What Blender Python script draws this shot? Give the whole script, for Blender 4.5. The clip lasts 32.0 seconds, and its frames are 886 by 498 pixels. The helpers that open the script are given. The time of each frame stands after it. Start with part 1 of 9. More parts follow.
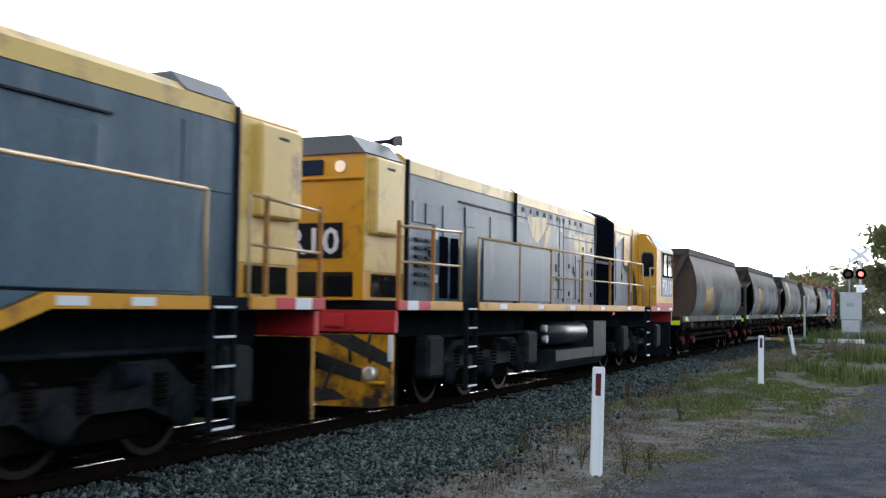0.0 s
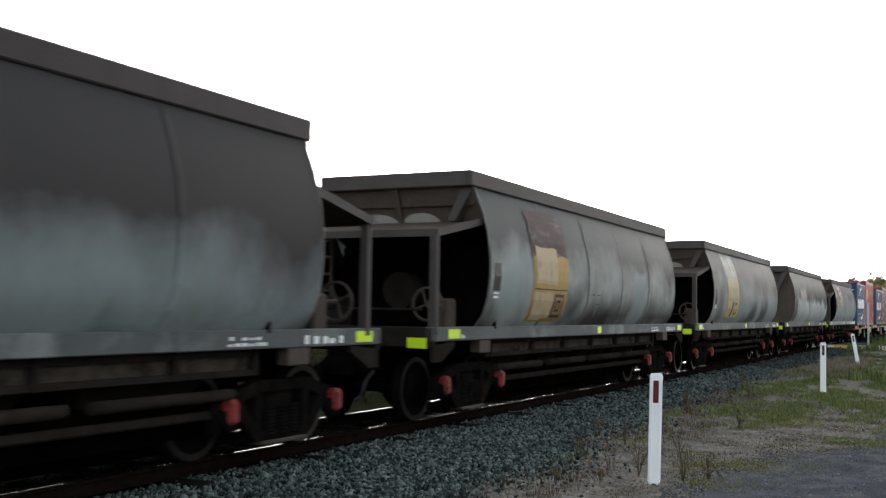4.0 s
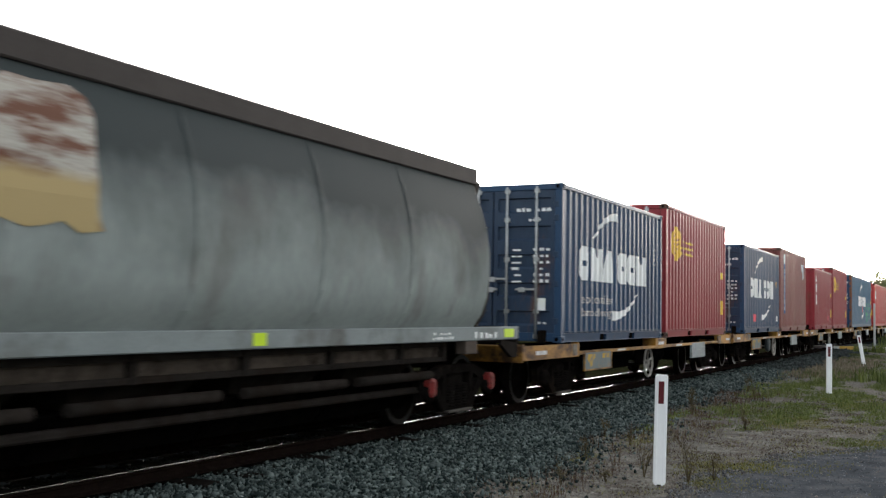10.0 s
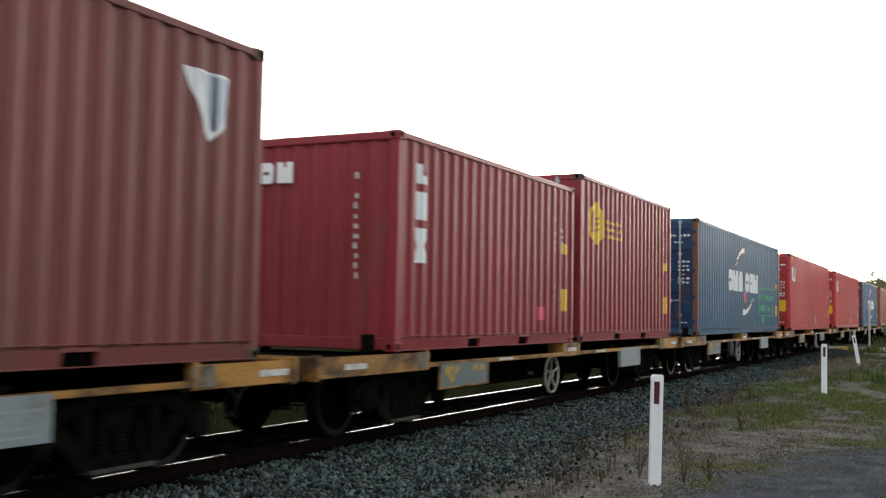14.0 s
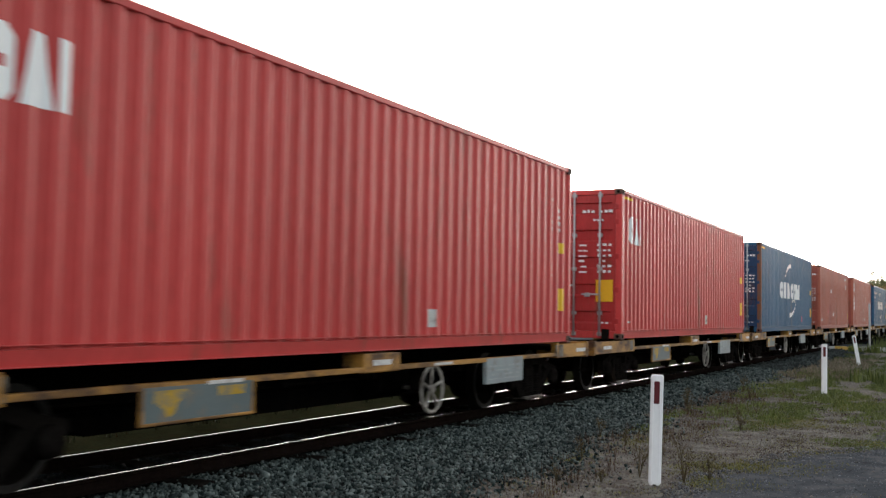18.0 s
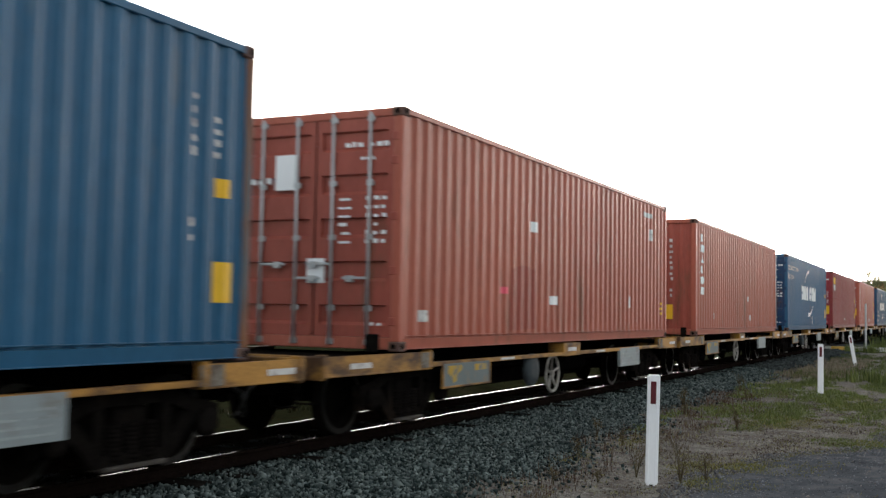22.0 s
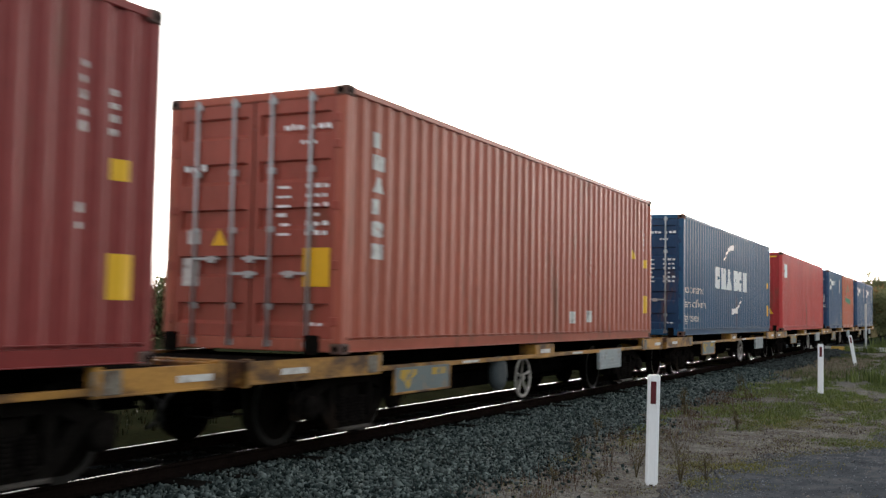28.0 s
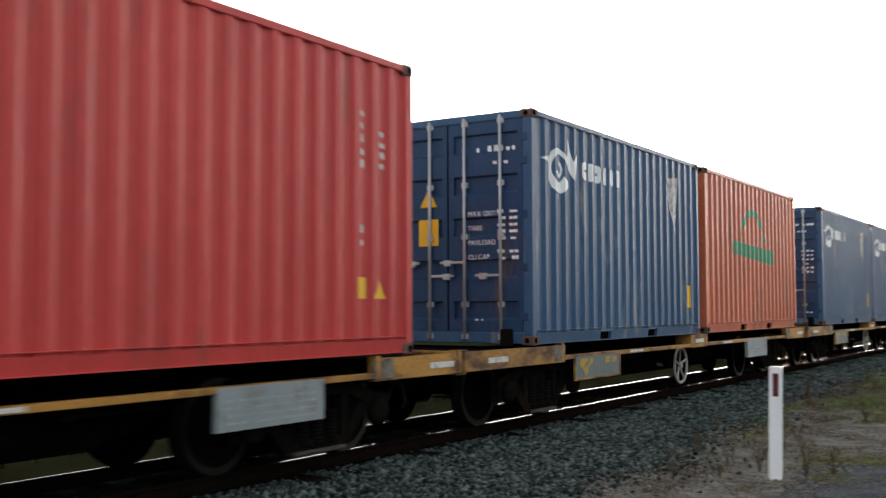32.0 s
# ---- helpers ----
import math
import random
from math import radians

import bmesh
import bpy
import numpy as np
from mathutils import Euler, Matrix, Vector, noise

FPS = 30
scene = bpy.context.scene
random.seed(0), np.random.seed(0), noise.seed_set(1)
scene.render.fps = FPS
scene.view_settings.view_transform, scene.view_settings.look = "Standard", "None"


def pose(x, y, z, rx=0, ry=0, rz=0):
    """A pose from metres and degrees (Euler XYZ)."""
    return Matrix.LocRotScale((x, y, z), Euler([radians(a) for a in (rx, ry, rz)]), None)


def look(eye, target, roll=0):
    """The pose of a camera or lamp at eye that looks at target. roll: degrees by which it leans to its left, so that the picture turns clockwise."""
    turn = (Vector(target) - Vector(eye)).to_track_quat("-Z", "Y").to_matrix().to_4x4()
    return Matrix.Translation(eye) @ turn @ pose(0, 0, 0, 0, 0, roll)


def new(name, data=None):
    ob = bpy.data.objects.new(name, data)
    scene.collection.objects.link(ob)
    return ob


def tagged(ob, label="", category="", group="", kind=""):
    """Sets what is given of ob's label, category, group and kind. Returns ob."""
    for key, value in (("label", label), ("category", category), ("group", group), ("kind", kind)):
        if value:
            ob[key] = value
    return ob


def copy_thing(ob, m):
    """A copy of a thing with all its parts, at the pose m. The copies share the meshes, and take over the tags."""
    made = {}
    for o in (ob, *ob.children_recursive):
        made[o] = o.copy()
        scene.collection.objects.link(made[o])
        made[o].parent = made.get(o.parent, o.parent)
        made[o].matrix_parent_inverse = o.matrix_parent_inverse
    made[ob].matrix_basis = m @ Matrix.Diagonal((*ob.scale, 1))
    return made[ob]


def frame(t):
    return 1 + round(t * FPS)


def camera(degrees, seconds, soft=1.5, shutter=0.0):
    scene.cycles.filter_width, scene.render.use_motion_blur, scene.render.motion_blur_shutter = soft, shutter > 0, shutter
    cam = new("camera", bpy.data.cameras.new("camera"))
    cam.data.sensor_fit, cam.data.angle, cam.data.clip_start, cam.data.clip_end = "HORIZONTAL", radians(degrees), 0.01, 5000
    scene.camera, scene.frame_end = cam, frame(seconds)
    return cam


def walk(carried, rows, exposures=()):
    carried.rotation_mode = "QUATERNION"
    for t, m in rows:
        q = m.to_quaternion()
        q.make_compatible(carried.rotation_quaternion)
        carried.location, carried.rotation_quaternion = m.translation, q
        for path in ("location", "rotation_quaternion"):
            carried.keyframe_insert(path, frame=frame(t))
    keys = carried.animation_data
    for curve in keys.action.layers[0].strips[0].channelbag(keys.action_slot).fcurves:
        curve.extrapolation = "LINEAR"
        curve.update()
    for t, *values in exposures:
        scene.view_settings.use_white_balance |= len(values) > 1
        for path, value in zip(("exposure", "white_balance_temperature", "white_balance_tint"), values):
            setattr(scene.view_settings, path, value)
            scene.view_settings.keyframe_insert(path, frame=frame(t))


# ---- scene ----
# Camera: a person stands beside the line and turns a little while the train passes.
# Rows: seconds, yaw, pitch, roll in degrees. The rail head is at z = RAIL.
EYE = (0.0, 0.0, 1.676)
RAIL, TRACK = 0.25, -7.085
PATH = [
    (0.0, 23.56, 3.17, -0.72), (0.5, 25.2, 3.12, -0.99), (1.0, 26.5, 3.1, -0.91), (1.5, 27.04, 3.1, -0.93),
    (2.0, 26.8, 3.32, -1.06), (2.5, 27.03, 3.28, -0.26), (4.5, 26.54, 3.48, -0.95), (5.0, 26.54, 3.48, -0.95),
    (5.5, 26.54, 3.48, -0.95), (6.0, 26.54, 3.48, -0.98), (6.5, 26.54, 3.48, -0.95), (7.0, 26.54, 3.48, -0.95),
    (7.5, 26.54, 3.48, -0.98), (8.0, 26.53, 3.5, -0.91), (8.5, 26.53, 3.5, -0.91), (9.0, 26.91, 3.46, -0.98),
    (9.5, 26.91, 3.46, -0.98), (10.0, 26.91, 3.46, -0.98), (10.5, 26.91, 3.46, -0.98), (11.0, 26.84, 3.48, -0.94),
    (11.5, 26.84, 3.48, -0.94), (12.0, 26.77, 3.46, -1.01), (12.5, 26.71, 3.48, -0.95), (13.0, 26.71, 3.48, -0.95),
    (13.5, 26.67, 3.48, -0.96), (14.0, 26.67, 3.48, -0.96), (14.5, 26.78, 3.5, -0.88), (16.5, 26.7, 3.48, -0.93),
    (17.0, 26.71, 3.48, -0.95), (17.5, 26.68, 3.46, -1.02), (18.0, 26.68, 3.46, -1.02), (18.5, 26.71, 3.48, -0.95),
    (19.0, 26.67, 3.48, -0.96), (19.5, 26.67, 3.48, -0.96), (20.0, 26.64, 3.47, -0.97), (20.5, 26.64, 3.46, -1.03),
    (21.0, 26.54, 3.48, -0.98), (21.5, 26.5, 3.49, -0.93), (22.0, 26.5, 3.48, -0.98), (22.5, 26.5, 3.48, -0.98),
    (23.0, 26.5, 3.48, -0.98), (23.5, 26.5, 3.48, -0.98), (24.0, 26.5, 3.48, -0.98), (24.5, 26.5, 3.48, -0.98),
    (25.0, 26.5, 3.48, -0.98), (25.5, 26.5, 3.48, -0.98), (26.0, 26.5, 3.48, -0.98), (26.5, 26.5, 3.48, -0.98),
    (28.5, 26.5, 3.48, -0.98), (29.0, 26.5, 3.48, -0.98), (29.5, 26.5, 3.48, -0.98), (30.0, 26.5, 3.48, -0.98),
    (30.5, 26.5, 3.48, -0.98), (31.0, 26.5, 3.48, -0.98), (31.5, 27.03, 3.51, -0.71), (32.0, 32.68, 3.19, 0.17),
]
cam = camera(46.1, 32.0, soft=1.35, shutter=0.3)
walk(cam, [(t, pose(*EYE, 90 + pitch, roll, yaw)) for t, yaw, pitch, roll in PATH],
     [(0.0, 2.9, 5750, 10), (2.5, 2.9, 5800, 10), (5.0, 2.95, 6480, 10), (9.0, 2.95, 6480, 10), (11.0, 2.85, 6480, 10), (17.0, 2.78, 6480, 10), (32.0, 2.78, 6480, 10)])

# How far the train has run, in metres, at each half second.
RUN = [
    (0.0, 0.0), (0.5, 4.2), (1.0, 8.41), (1.5, 12.64), (2.0, 16.89), (2.5, 21.15), (3.0, 25.39), (3.5, 29.59),
    (4.0, 33.77), (4.5, 37.95), (5.0, 42.13), (5.5, 46.33), (6.0, 50.56), (6.5, 54.83), (7.0, 59.15), (7.5, 63.52),
    (8.0, 67.93), (8.5, 72.35), (9.0, 76.79), (9.5, 81.22), (10.0, 85.64), (10.5, 90.04), (11.0, 94.44), (11.5, 98.85),
    (12.0, 103.26), (12.5, 107.68), (13.0, 112.12), (13.5, 116.55), (14.0, 121.01), (14.5, 125.48), (15.0, 129.97), (15.5, 134.46),
    (16.0, 138.97), (16.5, 143.51), (17.0, 148.08), (17.5, 152.72), (18.0, 157.4), (18.5, 162.13), (19.0, 166.89), (19.5, 171.7),
    (20.0, 176.53), (20.5, 181.39), (21.0, 186.25), (21.5, 191.16), (22.0, 196.09), (22.5, 201.05), (23.0, 206.05), (23.5, 211.07),
    (24.0, 216.14), (24.5, 221.24), (25.0, 226.37), (25.5, 231.53), (26.0, 236.73), (26.5, 241.91), (27.0, 247.1), (27.5, 252.31),
    (28.0, 257.55), (28.5, 262.81), (29.0, 268.12), (29.5, 273.47), (30.0, 278.86), (30.5, 284.3), (31.0, 289.77), (31.5, 295.19),
    (32.0, 300.63),
]
# ---- world, sun and exposure ----
SUN_TURN, SUN_RISE = 13.0, 5.0            # degrees left of the line, degrees above the horizon
world = bpy.data.worlds.new("dusk_sky")
scene.world = world
world.use_nodes = True
wn = world.node_tree.nodes
sky = wn.new("ShaderNodeTexSky")
sky.sky_type, sky.sun_disc = "NISHITA", False
sky.sun_elevation, sky.sun_rotation = radians(SUN_RISE), radians(-SUN_TURN)
sky.air_density, sky.dust_density, sky.ozone_density, sky.altitude = 1.0, 4.0, 1.0, 20.0
pale = wn.new("ShaderNodeHueSaturation")
pale.inputs["Saturation"].default_value = 0.22
world.node_tree.links.new(sky.outputs[0], pale.inputs["Color"])
world.node_tree.links.new(pale.outputs[0], wn["Background"].inputs["Color"])
wn["Background"].inputs["Strength"].default_value = 0.12

sun = new("sun", bpy.data.lights.new("sun", "SUN"))
sun.data.energy, sun.data.angle, sun.data.color = 0.22, radians(24), (1.0, 0.9, 0.78)
sun_way = Vector((-math.sin(radians(SUN_TURN)) * math.cos(radians(SUN_RISE)), math.cos(radians(SUN_TURN)) * math.cos(radians(SUN_RISE)), math.sin(radians(SUN_RISE))))
sun.matrix_world = look((0, 0, 60), Vector((0, 0, 60)) - sun_way)
scene.view_settings.exposure = 2.7

# ---- materials ----


def shade(name, base, rough=0.6, metal=0.0, vary=0.18, scale=2.0, fine=40.0, bump=0.15, dirt=None, dirt_amount=0.0, dirt_scale=1.5, stretch=(1, 1, 1), random_tint=0.0, spec=0.4):
    """A painted, rusted or earthy surface: two scales of variation, dirt in patches, fine relief."""
    m = bpy.data.materials.new(name)
    m.use_nodes = True
    nt, nodes, link = m.node_tree, m.node_tree.nodes, m.node_tree.links.new
    bsdf = nodes["Principled BSDF"]
    coord = nodes.new("ShaderNodeTexCoord")
    mapping = nodes.new("ShaderNodeMapping")
    mapping.inputs["Scale"].default_value = stretch
    link(coord.outputs["Object"], mapping.inputs["Vector"])
    coarse, grain = nodes.new("ShaderNodeTexNoise"), nodes.new("ShaderNodeTexNoise")
    for n, s, d in ((coarse, scale, 5.0), (grain, fine, 3.0)):
        n.inputs["Scale"].default_value, n.inputs["Detail"].default_value = s, d
        link(mapping.outputs[0], n.inputs["Vector"])
    mix = nodes.new("ShaderNodeMix")
    mix.data_type = "RGBA"
    mix.inputs["A"].default_value = (*[c * (1 - vary) for c in base], 1)
    mix.inputs["B"].default_value = (*[min(1, c * (1 + vary)) for c in base], 1)
    both = nodes.new("ShaderNodeMath")
    both.operation = "MULTIPLY_ADD"
    link(grain.outputs["Fac"], both.inputs[0])
    both.inputs[1].default_value = 0.45
    less = nodes.new("ShaderNodeMath")
    less.operation = "MULTIPLY"
    less.inputs[1].default_value = 0.55
    link(coarse.outputs["Fac"], less.inputs[0])
    link(less.outputs[0], both.inputs[2])
    ramp0 = nodes.new("ShaderNodeMapRange")
    ramp0.inputs["From Min"].default_value, ramp0.inputs["From Max"].default_value = 0.32, 0.68
    link(both.outputs[0], ramp0.inputs["Value"])
    link(ramp0.outputs[0], mix.inputs["Factor"])
    out = mix.outputs["Result"]
    if random_tint:
        info = nodes.new("ShaderNodeObjectInfo")
        hsv = nodes.new("ShaderNodeHueSaturation")
        rr = nodes.new("ShaderNodeMapRange")
        rr.inputs["To Min"].default_value, rr.inputs["To Max"].default_value = 1 - random_tint, 1 + random_tint
        link(info.outputs["Random"], rr.inputs["Value"])
        link(rr.outputs[0], hsv.inputs["Value"])
        link(out, hsv.inputs["Color"])
        out = hsv.outputs[0]
    if dirt:
        spots = nodes.new("ShaderNodeTexNoise")
        spots.inputs["Scale"].default_value, spots.inputs["Detail"].default_value, spots.inputs["Roughness"].default_value = dirt_scale, 8.0, 0.65
        link(mapping.outputs[0], spots.inputs["Vector"])
        ramp = nodes.new("ShaderNodeMapRange")
        ramp.inputs["From Min"].default_value, ramp.inputs["From Max"].default_value = 0.62 - 0.3 * dirt_amount, 0.8 - 0.3 * dirt_amount
        link(spots.outputs["Fac"], ramp.inputs["Value"])
        over = nodes.new("ShaderNodeMix")
        over.data_type = "RGBA"
        over.inputs["B"].default_value = (*dirt, 1)
        link(out, over.inputs["A"])
        link(ramp.outputs[0], over.inputs["Factor"])
        out = over.outputs["Result"]
    link(out, bsdf.inputs["Base Color"])
    bsdf.inputs["Roughness"].default_value, bsdf.inputs["Metallic"].default_value = rough, metal
    bsdf.inputs["Specular IOR Level"].default_value = spec
    if bump:
        b = nodes.new("ShaderNodeBump")
        b.inputs["Strength"].default_value, b.inputs["Distance"].default_value = bump, 0.01
        link(both.outputs[0], b.inputs["Height"])
        link(b.outputs[0], bsdf.inputs["Normal"])
    return m


RUST = (0.16, 0.085, 0.055)
GRIME = (0.075, 0.062, 0.052)


def box_paint(name, base, **more):
    """Container paint, chalky and streaked downwards."""
    return shade(name, base, **{**dict(rough=0.40, vary=0.18, scale=1.2, fine=26, bump=0.08, dirt=RUST, dirt_amount=0.16, dirt_scale=2.2, stretch=(1, 1, 0.22), spec=0.21), **more})


